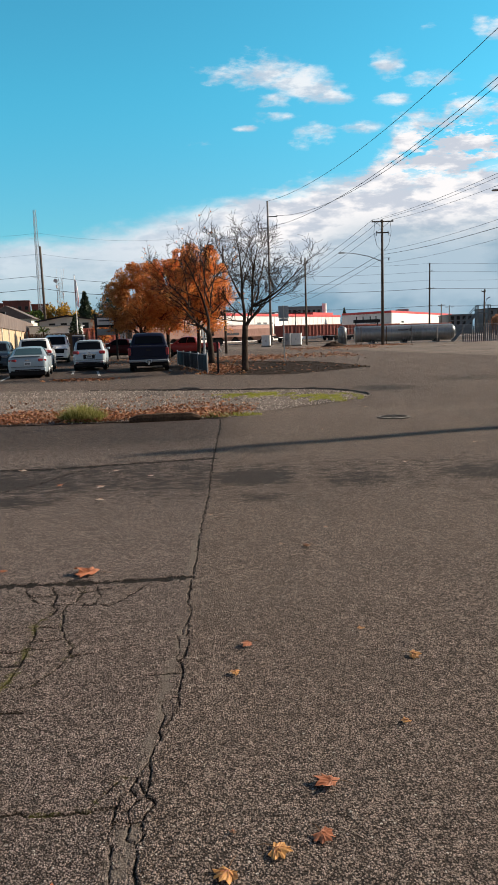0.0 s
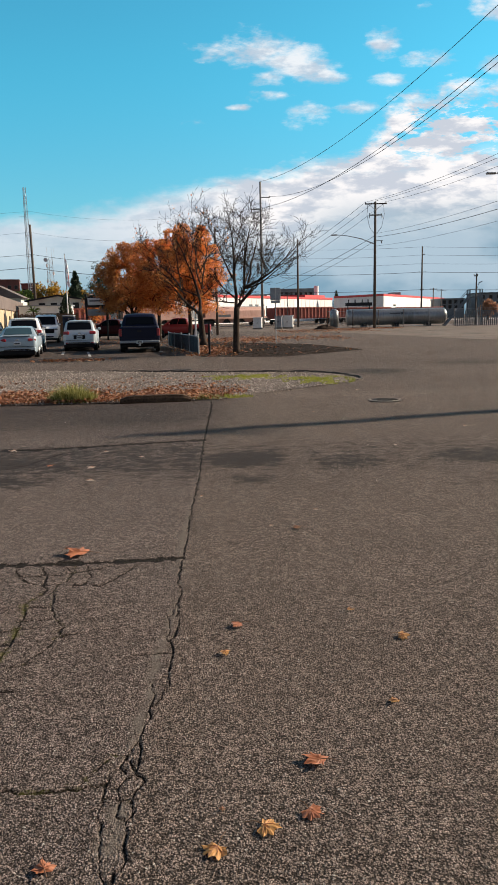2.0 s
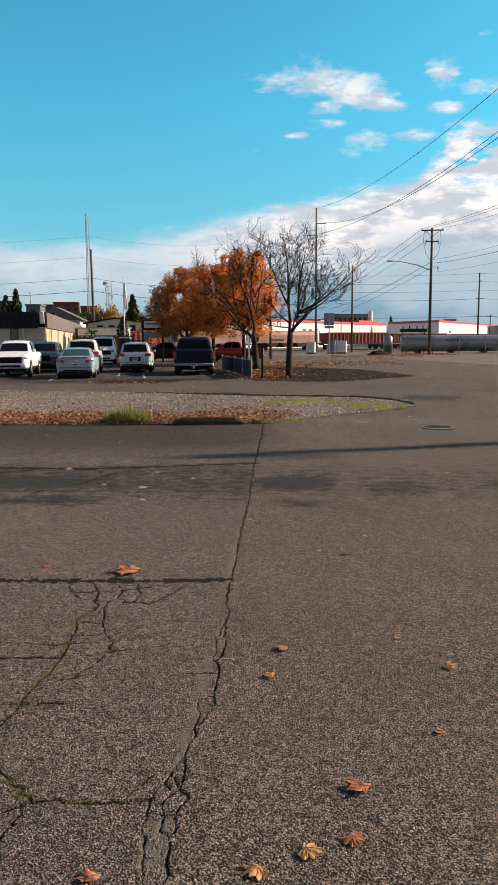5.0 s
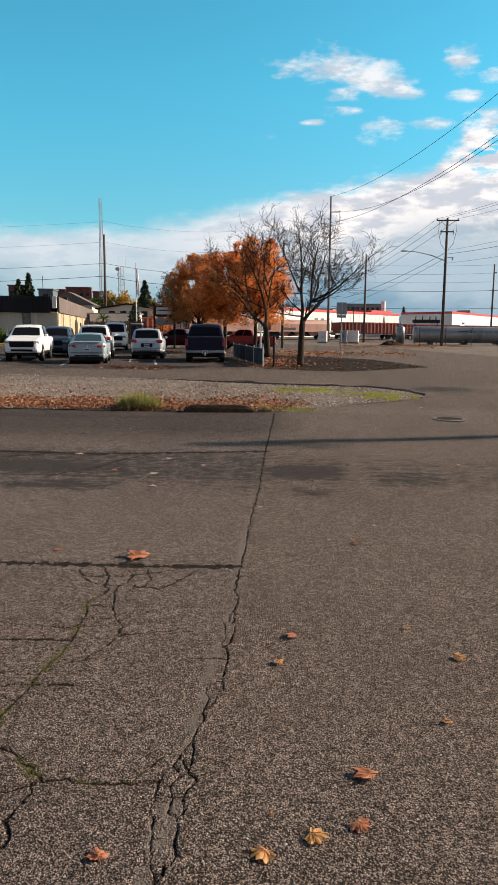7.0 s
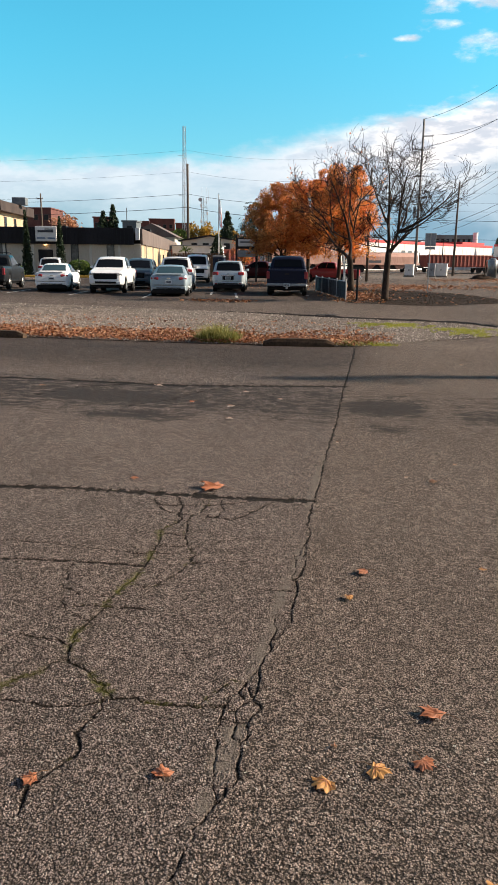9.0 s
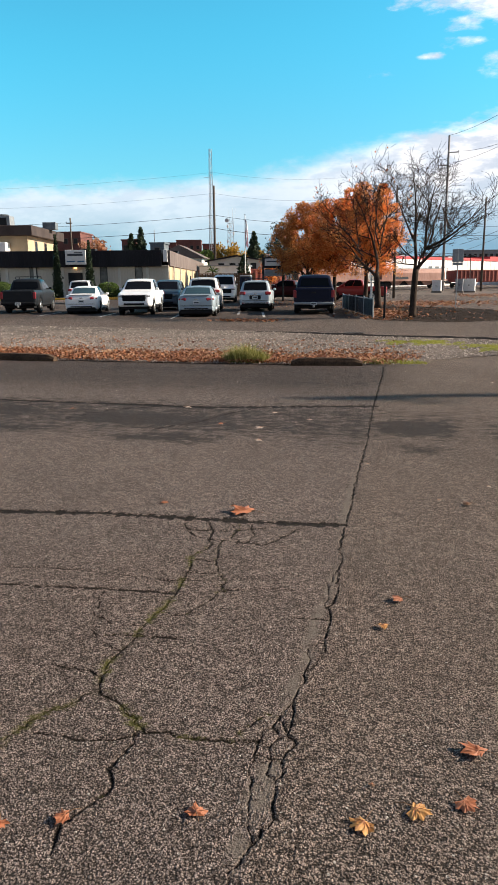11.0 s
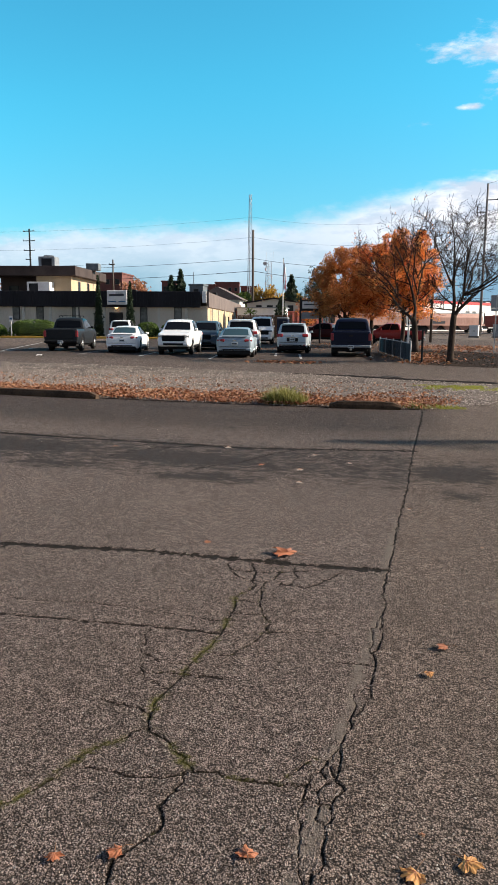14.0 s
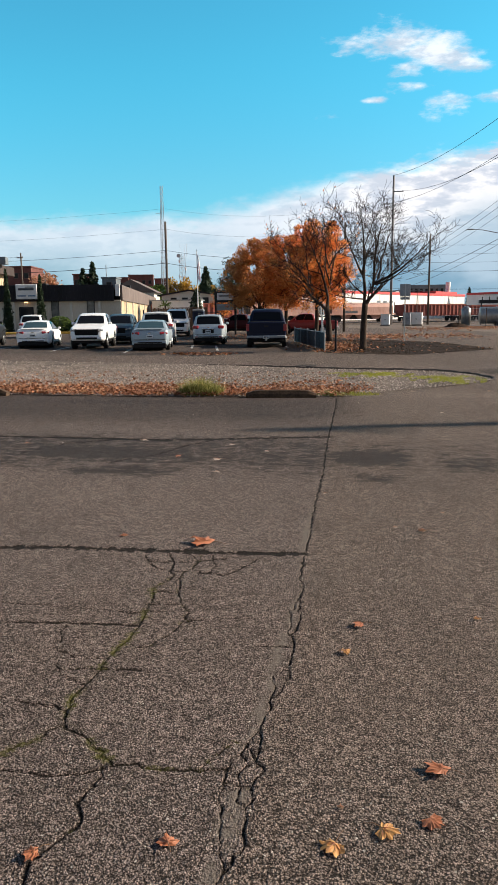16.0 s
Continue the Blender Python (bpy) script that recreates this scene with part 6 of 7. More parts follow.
def flagpole(x, y, h):
    t = thing("flagpole", "white flagpole with a limp striped flag", "flagpole", pose(x, y, 0))
    part("pole", Geo().tube([(0, 0, 0), (0, 0, h)], [0.08, 0.045], 8), WHITEPAINT, t)
    part("ball", Geo().tube([(0, 0, h), (0, 0, h + 0.06), (0, 0, h + 0.12)], [0.03, 0.08, 0.03], 8), CHROME, t)
    n = 7
    for i in range(n):
        g = Geo()
        rows = 9
        for j in range(rows):
            z = h - 0.3 - j * 0.38
            a = 0.05 + 0.050 * i + 0.05 * math.sin(j * 0.8 + i)
            for s in (0, 1):
                w = a + 0.050 * s
                g.v.append((w * (0.6 + 0.07 * j), 0.07 * math.sin(i * 1.7 + s * 1.7 + j * 0.5), z - w * 1.1))
        for j in range(rows - 1):
            g.f.append((2 * j, 2 * j + 1, 2 * j + 3, 2 * j + 2))
        part("flag_stripe", g, FLAGBLUE if i == 0 else (FLAGRED if i % 2 else FLAGWHITE), t)


flagpole(-20.05, 85, 9.2)


# ---------------------------------------------------------------- poles and wires
def wire(points, r=0.018, sag=0.0, label="thin black overhead wire", name="wire"):
    g = Geo()
    for (p, q) in zip(points, points[1:]):
        p, q = Vector(p), Vector(q)
        pts = []
        for i in range(25):
            f = i / 24
            v = p.lerp(q, f)
            v.z -= sag * 4 * f * (1 - f)
            pts.append(v)
        g.tube(pts, r, 5)
    return tagged(part(name, g, CABLE), label, "wire")


def insulator(t, x, z, y=0.0):
    part("insulator", Geo().tube([(x, y, z), (x, y, z + 0.06), (x, y, z + 0.14), (x, y, z + 0.18)], [0.03, 0.06, 0.05, 0.025], 7), DULLSTEEL, t)


def utility_pole(x, y, h, r, label, mat=POLEWOOD, arms=(), lean=0.0, yaw=0.0):
    t = thing("utility_pole", label, "utility pole", pose(x, y, 0, 0, lean, yaw), "utility poles")
    part("shaft", Geo().tube([(0, 0, -0.1), (0, 0, h * 0.5), (0, 0, h)], [r, r * 0.85, r * 0.68], 12), mat, t, smooth=True)
    for z, x0, x1 in arms:
        part("crossarm", Geo().box((x0 + x1) / 2, -r, z, x1 - x0, 0.11, 0.13, 0.01), mat, t)
        for xx in ((x0, x1) if x0 * x1 < 0 else ((x0,) if abs(x0) > abs(x1) else (x1,))):
            insulator(t, xx * 0.93, z + 0.06, -r)
    return t


po = utility_pole(15.85, 86, 14.45, 0.19, "tall wooden utility pole with crossarm and a street lamp arm", arms=((14.2, -1.25, 1.28), (12.95, -0.75, 0.7)))
for sx in (-1, 1):
    part("brace", Geo().cyl((sx * 0.85, -0.2, 14.15), (0, -0.18, 13.5), 0.025, n=5), DULLSTEEL, po)
    part("cutout", Geo().tube([(sx * 0.7, -0.25, 13.0), (sx * 0.75, -0.3, 12.6)], 0.06, 6), DULLSTEEL, po)
    part("jumper_cable", Geo().tube([(sx * 0.9, -0.2, 14.2), (sx * 1.0, -0.25, 13.0), (sx * 0.7, -0.25, 11.6), (sx * 0.15, -0.2, 10.9)], 0.022, 5), CABLE, po)
part("lamp_arm", Geo().tube([(-0.1, 0, 9.75), (-1.6, 0, 10.35), (-3.4, 0, 10.75), (-4.6, 0, 10.85)], [0.06, 0.05, 0.04, 0.04], 7), STEEL, po, "grey steel lamp arm")
part("lamp_head", Geo().box(-4.75, 0, 10.84, 0.75, 0.3, 0.14, 0.05), DULLSTEEL, po)
part("bracket", Geo().box(0.45, 0, 10.1, 0.9, 0.06, 0.06).box(0.75, 0, 9.95, 0.12, 0.08, 0.3), DULLSTEEL, po)
p1 = utility_pole(3.33, 110, 21.2, 0.2, "very tall grey utility pole with staggered arms", GREYPOLE, arms=((17.25, -1.45, 0.1), (18.95, -0.1, 1.4), (10.8, -0.75, 1.1), (9.9, -0.9, 0.9)))
for z in (8.7, 8.0):
    part("transformer", Geo().cyl((-0.55, -0.1, z), (-0.55, -0.1, z + 0.9), 0.22, n=10), DULLSTEEL, p1)
utility_pole(-2.25, 70, 10.1, 0.13, "dark wooden pole behind the maples")
utility_pole(8.72, 110, 12.9, 0.17, "dark plain wooden pole by the rail yard")
utility_pole(37.3, 150, 15.1, 0.2, "distant utility pole with short arms", arms=((10.0, -0.7, 0.8), (6.5, -0.4, 0.4), (13.5, -0.1, 0.5)))
utility_pole(30.75, 95, 6.6, 0.13, "dark post with a floodlight by the yard stairs", arms=((6.3, -0.4, 0.1),))
utility_pole(45, 170, 7.5, 0.15, "small distant pole behind the warehouse", arms=((7.2, -0.8, 0.8),))
utility_pole(51, 185, 7.6, 0.15, "small distant pole behind the warehouse", arms=((7.2, -1.0, 1.0),))
utility_pole(-41.9, 150, 21.0, 0.3, "tall dark pole beside the lattice mast", arms=())
utility_pole(-54.6, 110, 11.8, 0.16, "wooden utility pole behind the low building", arms=((11.0, -0.6, 0.4),))
utility_pole(-75, 118, 18.2, 0.2, "tall pole with several crossarms behind the beige building", DARKMETAL, arms=((17.8, -1.15, 1.15), (16.1, -1.2, 1.2), (14.4, -1.1, 1.1), (12.8, -0.8, 0.3)))
utility_pole(20.3, 16.5, 11.6, 0.25, "wooden utility pole at the street's edge", arms=((11.1, -1.2, 1.2),))
utility_pole(24.0, -2.0, 26.1, 0.3, "very tall grey utility pole at the street's edge", GREYPOLE, arms=((22.9, -1.4, 0.1), (25.4, -0.1, 1.4)))
utility_pole(-90.5, 130, 17.5, 0.2, "weathered pole with a short crossarm beside the beige office", GREYPOLE, arms=((16.2, -0.9, 0.9),))
lp = thing("street_lamp", "grey street lamp with a long curved arm", "street lamp", pose(18.6, 45, 0))
part("post", Geo().tube([(0, 0, 0), (0, 0, 9.0)], [0.12, 0.08], 10), STEEL, lp)
part("lamp_arm", Geo().tube([(0, 0, 8.9), (-0.8, 0, 9.5), (-2.2, 0, 9.8), (-3.1, 0, 9.84)], [0.05, 0.045, 0.04, 0.04], 7), STEEL, lp)
part("lamp_head", Geo().box(-3.35, 0, 9.83, 0.62, 0.26, 0.12, 0.05), DULLSTEEL, lp)
yl = thing("yard_lamp", "thin dark lamp post in front of the warehouse", "lamp post", pose(6.45, 100, 0))
part("post", Geo().tube([(0, 0, 0), (0, 0, 4.7)], [0.07, 0.05], 7), DARKMETAL, yl)
part("lamp_head", Geo().box(0, 0, 4.72, 0.75, 0.3, 0.10, 0.02), DARKMETAL, yl)

wire([(3.33, 110, 21.2), (24.0, -2.0, 26.0)], 0.022, 5.0)
wire([(1.95, 110, 17.35), (25.3, -2.0, 25.5)], 0.022, 5.75)
wire([(4.6, 110, 19.1), (22.7, -2.0, 23.0)], 0.022, 5.75)
for dx, z in ((-1.17, 14.4), (0.0, 14.5), (1.19, 14.4)):
    wire([(15.85 + dx, 85.8, z), (20.3 + dx * 0.9, 16.4, 11.4 + (0.25 if dx == 0 else 0))], 0.014, 1.0)
    wire([(15.85 + dx, 85.8, z), (5.5 + dx * 1.5, 150, 10.5)], 0.02, 0.8)
for z, z2, r in ((10.9, 9.3, 0.012), (10.5, 8.6, 0.02), (9.5, 8.0, 0.011)):
    wire([(15.9, 85.9, z), (20.3, 16.4, z2)], r, 0.9)
wire([(15.7, 86, 10.6), (6.0, 120, 7.0)], 0.026, 0.5)
wire([(15.7, 86, 10.0), (4.0, 118, 5.2)], 0.018, 0.6)
for z, z2 in ((10.0, 10.6), (6.5, 7.2), (13.4, 13.8), (15.0, 15.6), (11.7, 12.3)):
    wire([(-4, 150, z2), (37.3, 150, z), (80, 152, z + 0.3)], 0.035 if z < 11 else 0.02, 0.5)
for z, r in ((15.2, 0.035), (12.6, 0.05), (19.5, 0.016), (23.6, 0.014)):
    wire([(-120, 148, z - 1.2), (-41.9, 150, z), (-12, 152, z - 1.6), (3.3, 152, z - 2.8)], r, 1.0)
wire([(-54.6, 110, 11.1), (-110, 112, 11.6)], 0.025, 0.4)


def lattice_mast(x, y, h, w0, w1, label, dish=False):
    t = thing("lattice_mast", label, "radio mast", pose(x, y, 0, 0, 0, 20))
    n = max(8, int(h / 1.4))
    legs = [(math.cos(a), math.sin(a)) for a in (0.3, 2.4, 4.5)]
    at = lambda i, k: (legs[k][0] * (w0 + (w1 - w0) * i / n), legs[k][1] * (w0 + (w1 - w0) * i / n), h * i / n)
    for k in range(3):
        part("leg", Geo().tube([at(0, k), at(n, k)], 0.075, 5), STEEL, t)
    g = Geo()
    for i in range(n):
        for k in range(3):
            g.tube([at(i, k), at(i + 1, (k + 1) % 3)], 0.035, 4)
            g.tube([at(i, k), at(i, (k + 1) % 3)], 0.035, 4)
    part("lacing", g, STEEL, t)
    if dish:
        part("dish", Geo().tube([(-w1 - 0.3, -0.6, h - 0.6), (-w1 - 0.3, -1.0, h - 0.6)], [0.55, 0.62], 14), DULLSTEEL, t, "round grey dish antenna")
        for xx in (-0.6, 0.7, 1.4):
            part("whip_antenna", Geo().cyl((xx, 0, h - 1), (xx * 1.1, 0, h + 3.2), 0.03, n=5), WHITEPAINT, t)
        for i in range(5):
            part("panel_antenna", Geo().box(w1 * (1 if i % 2 else -1), -0.5, h * (0.45 + 0.11 * i), 0.5, 0.3, 1.0, 0.03), WHITEPAINT, t)
    else:
        part("side_arm", Geo().box(-1.0, 0, h * 0.80, 1.6, 0.08, 0.08).box(-0.9, 0, h * 0.52, 1.4, 0.08, 0.08), STEEL, t)
    return t


lattice_mast(-59.3, 209, 38.6, 1.05, 0.42, "tall slender lattice radio mast")
lattice_mast(-59.0, 230, 21.2, 1.5, 0.95, "shorter lattice mast carrying a dish and antennas", True)


# ---------------------------------------------------------------- buildings
def windows(t, items, yface, frame_mat=DARKMETAL, glass=WINDOW):
    for x, z, w, h in items:
        f = part("window", Geo().box(x, yface - 0.04, z, w, 0.10, h, 0.01), frame_mat, t)
        part("pane", Geo().box(x, yface - 0.095, z, w - 0.14, 0.02, h - 0.14), glass, f)


def low_building():
    t = thing("office_building", "long low office with beige siding under a deep dark metal fascia", "building", pose(-27.4, 78.5, 0, 0, 0, 12.8))
    L, D, H = 38.0, 58.0, 5.17
    part("front_wall", Geo().box(-L / 2, 0.42, 1.75, L, 0.3, 3.5), BEIGE, t, "beige vertical siding")
    part("side_wall", Geo().box(-0.15, D / 2 + 1.05, 1.75, 0.3, D, 3.5), CREAM, t, "sunlit cream wall")
    part("rear_wall", Geo().box(-L / 2, D + 1, 2, L, 0.3, 4), BEIGE, t)
    part("roof", Geo().box(-L / 2, D / 2 + 0.6, H - 0.35, L - 0.4, D + 0.4, 0.2), BROWNTRIM, t)
    fas = part("fascia", Geo().box(-L / 2 - 0.4, -0.1, 4.28, L - 0.6, 0.25, 1.78, 0.02), FASCIA, t, "dark standing-seam metal fascia")
    g = Geo()
    for i in range(int(L / 0.42)):
        g.box(-0.9 - i * 0.42, -0.245, 4.28, 0.04, 0.05, 1.74)
    part("seams", g, FASCIA, fas)
    part("soffit", Geo().box(-L / 2, 0.2, 3.42, L, 0.5, 0.06), BEIGE, t)
    part("side_parapet", Geo().box(0.05, D / 2 + 0.7, 4.30, 0.25, D, 1.70, 0.02), BROWNTRIM, t, "grey-brown metal parapet")
    part("corner_panel", Geo().box(-0.28, -0.1, 4.55, 0.46, 0.3, 1.3, 0.02), WHITEPAINT, t)
    g = Geo()
    for i in range(int(L / 0.3)):
        g.box(-0.3 - i * 0.3, 0.262, 1.75, 0.05, 0.03, 3.4)
    part("siding_battens", g, BEIGE, t)
    for i in range(11):
        part("pilaster", Geo().box(-2.38 - i * 3.16, 0.20, 1.72, 0.28, 0.2, 3.38, 0.01), PALEWALL, t)
    windows(t, [(-3.35, 2.5, 0.85, 1.9), (-7.3, 2.5, 0.85, 1.9), (-15.2, 2.5, 0.85, 1.9), (-19.4, 2.5, 0.85, 1.9), (-22.2, 2.7, 0.85, 1.6), (-26.5, 2.5, 0.85, 1.9)], 0.26, DARKMETAL, CURTAIN)
    d = part("entrance_door", Geo().box(-10.5, 0.25, 1.4, 1.6, 0.12, 2.8, 0.01), DARKMETAL, t)
    part("door_pane", Geo().box(-10.5, 0.17, 1.5, 1.2, 0.03, 2.2), WINDOW, d)
    part("door_lamp", Geo().box(-10.4, -0.05, 3.30, 0.36, 0.12, 0.13, 0.02), NEON, t, "lit warm lamp over the entrance")
    s = part("sign_board", Geo().box(-10.22, -0.35, 4.45, 2.3, 0.16, 1.6, 0.03), WHITEPAINT, t, "white sign board with dark and blue lettering")
    part("lettering_bar", Geo().box(-10.25, -0.44, 4.72, 1.7, 0.02, 0.24, 0.0).box(-9.9, -0.44, 4.95, 0.9, 0.02, 0.08), INK, s)
    part("lettering_bar", Geo().box(-10.75, -0.44, 4.0, 0.9, 0.02, 0.13).box(-9.65, -0.44, 4.0, 0.8, 0.02, 0.13), BLUEINK, s)
    for y in (5, 13, 22, 32, 42):
        part("downpipe", Geo().box(0.12, y, 1.75, 0.14, 0.12, 3.4), WHITEPAINT, t)
    part("roof_vent", Geo().box(-10.0, 6, H - 0.02, 1.6, 1.4, 0.9, 0.03), DARKMETAL, t)
    part("roof_vent", Geo().box(-1.0, 16, H + 0.1, 1.2, 1.2, 0.9, 0.03), DARKMETAL, t)


low_building()


def beige_building():
    t = thing("office_building", "two-storey beige office with a wide brown roof edge and rooftop units", "building", pose(-55.0, 97, -0.7, 0, 0, 12.8))
    W = 12.0
    part("wall", Geo().box(-2.6, 8, 4.6, 5.2, 16, 9.2), CREAM, t)
    part("rear_wall", Geo().box(-8.6, 9.8, 4.6, 6.8, 12.4, 9.2), SHADETRIM, t, "recessed wall of the upper gallery, its shade put into the brown")
    part("lower_wall", Geo().box(-8.6, 1.8, 2.7, 6.8, 3.6, 5.4), CREAM, t)
    part("gallery_post", Geo().box(-11.85, 0.2, 7.2, 0.3, 0.3, 3.8), SHADETRIM, t)
    part("roof_edge", Geo().box(-W / 2, 8, 9.75, W + 2, 18, 1.4, 0.04), SHADETRIM, t, "broad brown roof edge, its shade put into the colour")
    windows(t, [(-7.0, 7.0, 1.6, 1.6), (-10.0, 7.0, 1.6, 1.6)], 3.6)
    for y in (4, 9):
        w = part("side_window", Geo().box(0.03, y, 7.4, 0.1, 1.2, 2.2), BROWNTRIM, t)
        part("pane", Geo().box(0.09, y, 7.4, 0.03, 1.0, 2.0), WINDOW, w)
    a = part("rooftop_unit", Geo().box(-5.2, 6, 11.4, 2.6, 2.2, 1.8, 0.05), DULLSTEEL, t, "grey rooftop cooling unit")
    part("fan_guard", Geo().cyl((-5.2, 6, 12.3), (-5.2, 6, 12.5), 0.8, n=14), DARKMETAL, a)
    part("intake", Geo().box(-5.2, 4.87, 11.4, 1.6, 0.06, 1.2), DARKMETAL, a)
    part("rooftop_unit", Geo().box(1.0, 9, 11.0, 2.0, 1.6, 1.1, 0.05), GREYWALL, t)
    part("wall_unit", Geo().box(-4.2, -1.2, 7.2, 3.4, 2.0, 1.8, 0.05), WHITEPAINT, t, "white wall-mounted cooling unit")
    part("unit_grille", Geo().box(-4.9, -2.23, 7.2, 1.3, 0.05, 1.3), DARKMETAL, t)
    part("balcony_rail", Geo().box(-8.6, 0.05, 5.9, 6.6, 0.1, 0.9), BROWNTRIM, t)


beige_building()


def block_house(name, label, x, y, yaw, w, d, h, mat, rows, cols, roof=None, win=(1.2, 1.4), lift=0.0):
    t = thing(name, label, "building", pose(x, y, 0, 0, 0, yaw))
    part("wall", Geo().box(0, d / 2, h / 2, w, d, h), mat, t)
    part("roof_edge", Geo().box(0, d / 2, h + 0.15, w + 0.4, d + 0.4, 0.35, 0.03), roof or mat, t)
    for r in range(rows):
        for c in range(cols):
            xx = -w / 2 + w * (c + 0.5) / cols
            zz = h - (r + 0.55) * (h * 0.8 / max(rows, 3))
            f = part("window", Geo().box(xx, -0.03, zz, win[0], 0.1, win[1]), BROWNTRIM, t)
            part("pane", Geo().box(xx, -0.09, zz, win[0] * 0.86, 0.03, win[1] * 0.86), WINDOW, f)
    return t


block_house("brick_building", "distant red-brick block with dark windows", -91.0, 180, 10, 8.0, 12, 14.6, BRICK, 3, 3)
block_house("brick_building", "distant red-brick tower of a stepped complex", -83.2, 262, 15, 9.0, 12, 16.6, BRICK, 3, 4)
block_house("brick_building", "distant lower red-brick wing of a stepped complex", -89.5, 258, 15, 5.5, 10, 15.6, BRICK, 2, 3)
block_house("brick_building", "distant red-brick wing beside the mast", -76.5, 268, 15, 6.0, 10, 15.4, BRICK, 3, 3)
block_house("brick_building", "distant brick house behind the orange tree", -70.0, 172, 10, 3.6, 8, 11.8, BRICK, 2, 2)
block_house("roof_hut", "pale plant room above the roofs", -54.7, 150, 5, 3.0, 4, 9.7, GREYWALL, 1, 1)
stake(-55.6, 151, 12.6, 0.07, DULLSTEEL, "thin vent mast on the plant room", "vent_mast")


def gable_house(x, y, yaw):
    t = thing("house", "pale two-storey house with a shallow dark roof", "building", pose(x, y, 0, 0, 0, yaw))
    part("wall", Geo().prism([(-4.6, 0), (4.6, 0), (4.6, 5.0), (0, 5.75), (-4.6, 5.0)], 0, 12, "y"), PALEWALL, t)
    for s in (-1, 1):
        part("roof", Geo().prism([(s * 5.3, 4.92), (s * 5.3, 5.12), (0, 6.0), (0, 5.78)], -0.6, 12.4, "y"), FASCIA, t)
    for xx in (-2.6, -0.7, 0.8, 2.8):
        f = part("window", Geo().box(xx, -0.03, 4.2, 1.0, 0.1, 1.0), DARKMETAL, t)
        part("pane", Geo().box(xx, -0.09, 4.2, 0.86, 0.03, 0.86), WINDOW, f)


gable_house(-29.8, 120, 8)
t = thing("roofed_house", "house roof with brown shingles behind the office wall", "building", pose(-46.5, 140, 0, 0, 0, 8))
part("wall", Geo().box(0, 4, 3.2, 9, 8, 6.4), PALEWALL, t)
part("roof", Geo().prism([(-5.2, 6.3), (5.2, 6.3), (0, 8.9)], -0.5, 8.5, "y"), BROWNTRIM, t)
t = thing("storage_shed", "white flat-roofed shed near the wooden fence", "building", pose(-27.0, 100, 0))
part("wall", Geo().box(0, 2, 1.9, 6.5, 4, 3.8), WHITEPAINT, t)
part("roof", Geo().box(0, 2, 3.85, 6.9, 4.4, 0.15), DULLSTEEL, t)


def wood_fence():
    t = thing("wooden_fence", "tall brown board fence behind the parked cars", "fence", pose(-24.4, 81, 0, 0, 0, 4))
    for i in range(32):
        part("board", Geo().box(i * 0.2, 0, 1.25 + 0.04 * math.sin(i * 2.3), 0.185, 0.03, 2.5, 0.006), WOOD, t)
    for z in (0.5, 1.4, 2.2):
        part("rail", Geo().box(3.1, 0.05, z, 6.4, 0.06, 0.1), WOOD, t)
    part("cap_rail", Geo().box(3.1, 0, 2.57, 6.5, 0.12, 0.06, 0.01), WOOD, t)


wood_fence()
for x in (-24.0, -22.3, -20.6):
    stake(x, 76.0, 2.3, 0.06, DARKMETAL, "dark fence post by the yard gate", "fence_post")
t = thing("portable_toilet", "dark blue portable toilet at the end of the lane", "toilet", pose(-17.4, 74, 0, 0, 0, 5))
part("cabin", Geo().box(0, 0, 1.05, 1.15, 1.15, 2.1, 0.05), car_paint("dark_blue_plastic", (0.02, 0.03, 0.06)), t)
part("roof", Geo().box(0, 0, 2.2, 1.2, 1.2, 0.18, 0.08), DULLSTEEL, t)
part("door", Geo().box(0, -0.59, 1.05, 0.75, 0.03, 1.85, 0.01), NAVY, t)
tagged(part("yellow_kerb", Geo().box(-38.10, 66.85, 0.10, 22.0, 0.3, 0.2, 0.03, 12.8), YELLOW), "yellow painted kerb in front of the hedges", "kerb", kind="structure")


def warehouse(name, label, x0, x1, y, h, d, yaw=0.0, side=None, roofline=()):
    t = thing(name, label, "building", pose(x0, y, 0, 0, 0, yaw))
    w = x1 - x0
    part("wall", Geo().box(w / 2, d / 2, h / 2, w, d, h), WHITEWALL, t, "white metal wall")
    part("roof_band", Geo().box(w / 2, d / 2, h - 0.2, w + 0.3, d + 0.3, 0.75, 0.02), REDTRIM, t, "red band along the roof edge")
    g = Geo()
    for i in range(int(w / 3.0)):
        g.box(1.5 + i * 3.0, -0.02, h / 2 - 0.4, 0.10, 0.06, h - 0.9)
    part("wall_ribs", g, WHITEWALL, t)
    return t


w1 = warehouse("warehouse", "long white warehouse with a red roof band beyond the rail tracks", 0, 104, 195, 8.0, 40, 57.8)
w1.matrix_world = pose(-21.4, 182.3, 0, 0, 0, 57.8)
part("loading_door", Geo().box(20, -0.1, 4.2, 7, 0.12, 5.2, 0.02), GREYWALL, w1, "grey loading door")
for i in range(3):
    part("wall_mark", Geo().box(46 + i * 3.6, -0.06, 5.3, 2.0, 0.05, 0.5), GREYWALL, w1)
part("roof_step", Geo().box(92, 6, 8.5, 16, 10, 1.0, 0.03), REDTRIM, w1)
part("chimney", Geo().cyl((101, 5, 8), (101, 5, 12.6), 0.85, n=14), WHITEPAINT, w1, "white roof stack")
for xx in (48, 62, 76):
    part("roof_vent", Geo().box(xx, 12, 8.7, 2.4, 2, 0.9, 0.05), DULLSTEEL, w1)
w2 = thing("warehouse", "white warehouse with a shaded side and a red roof band", "building", pose(45.6, 232, 0))
A, B2 = Vector((-13.4, 18)), Vector((42.5, 83))
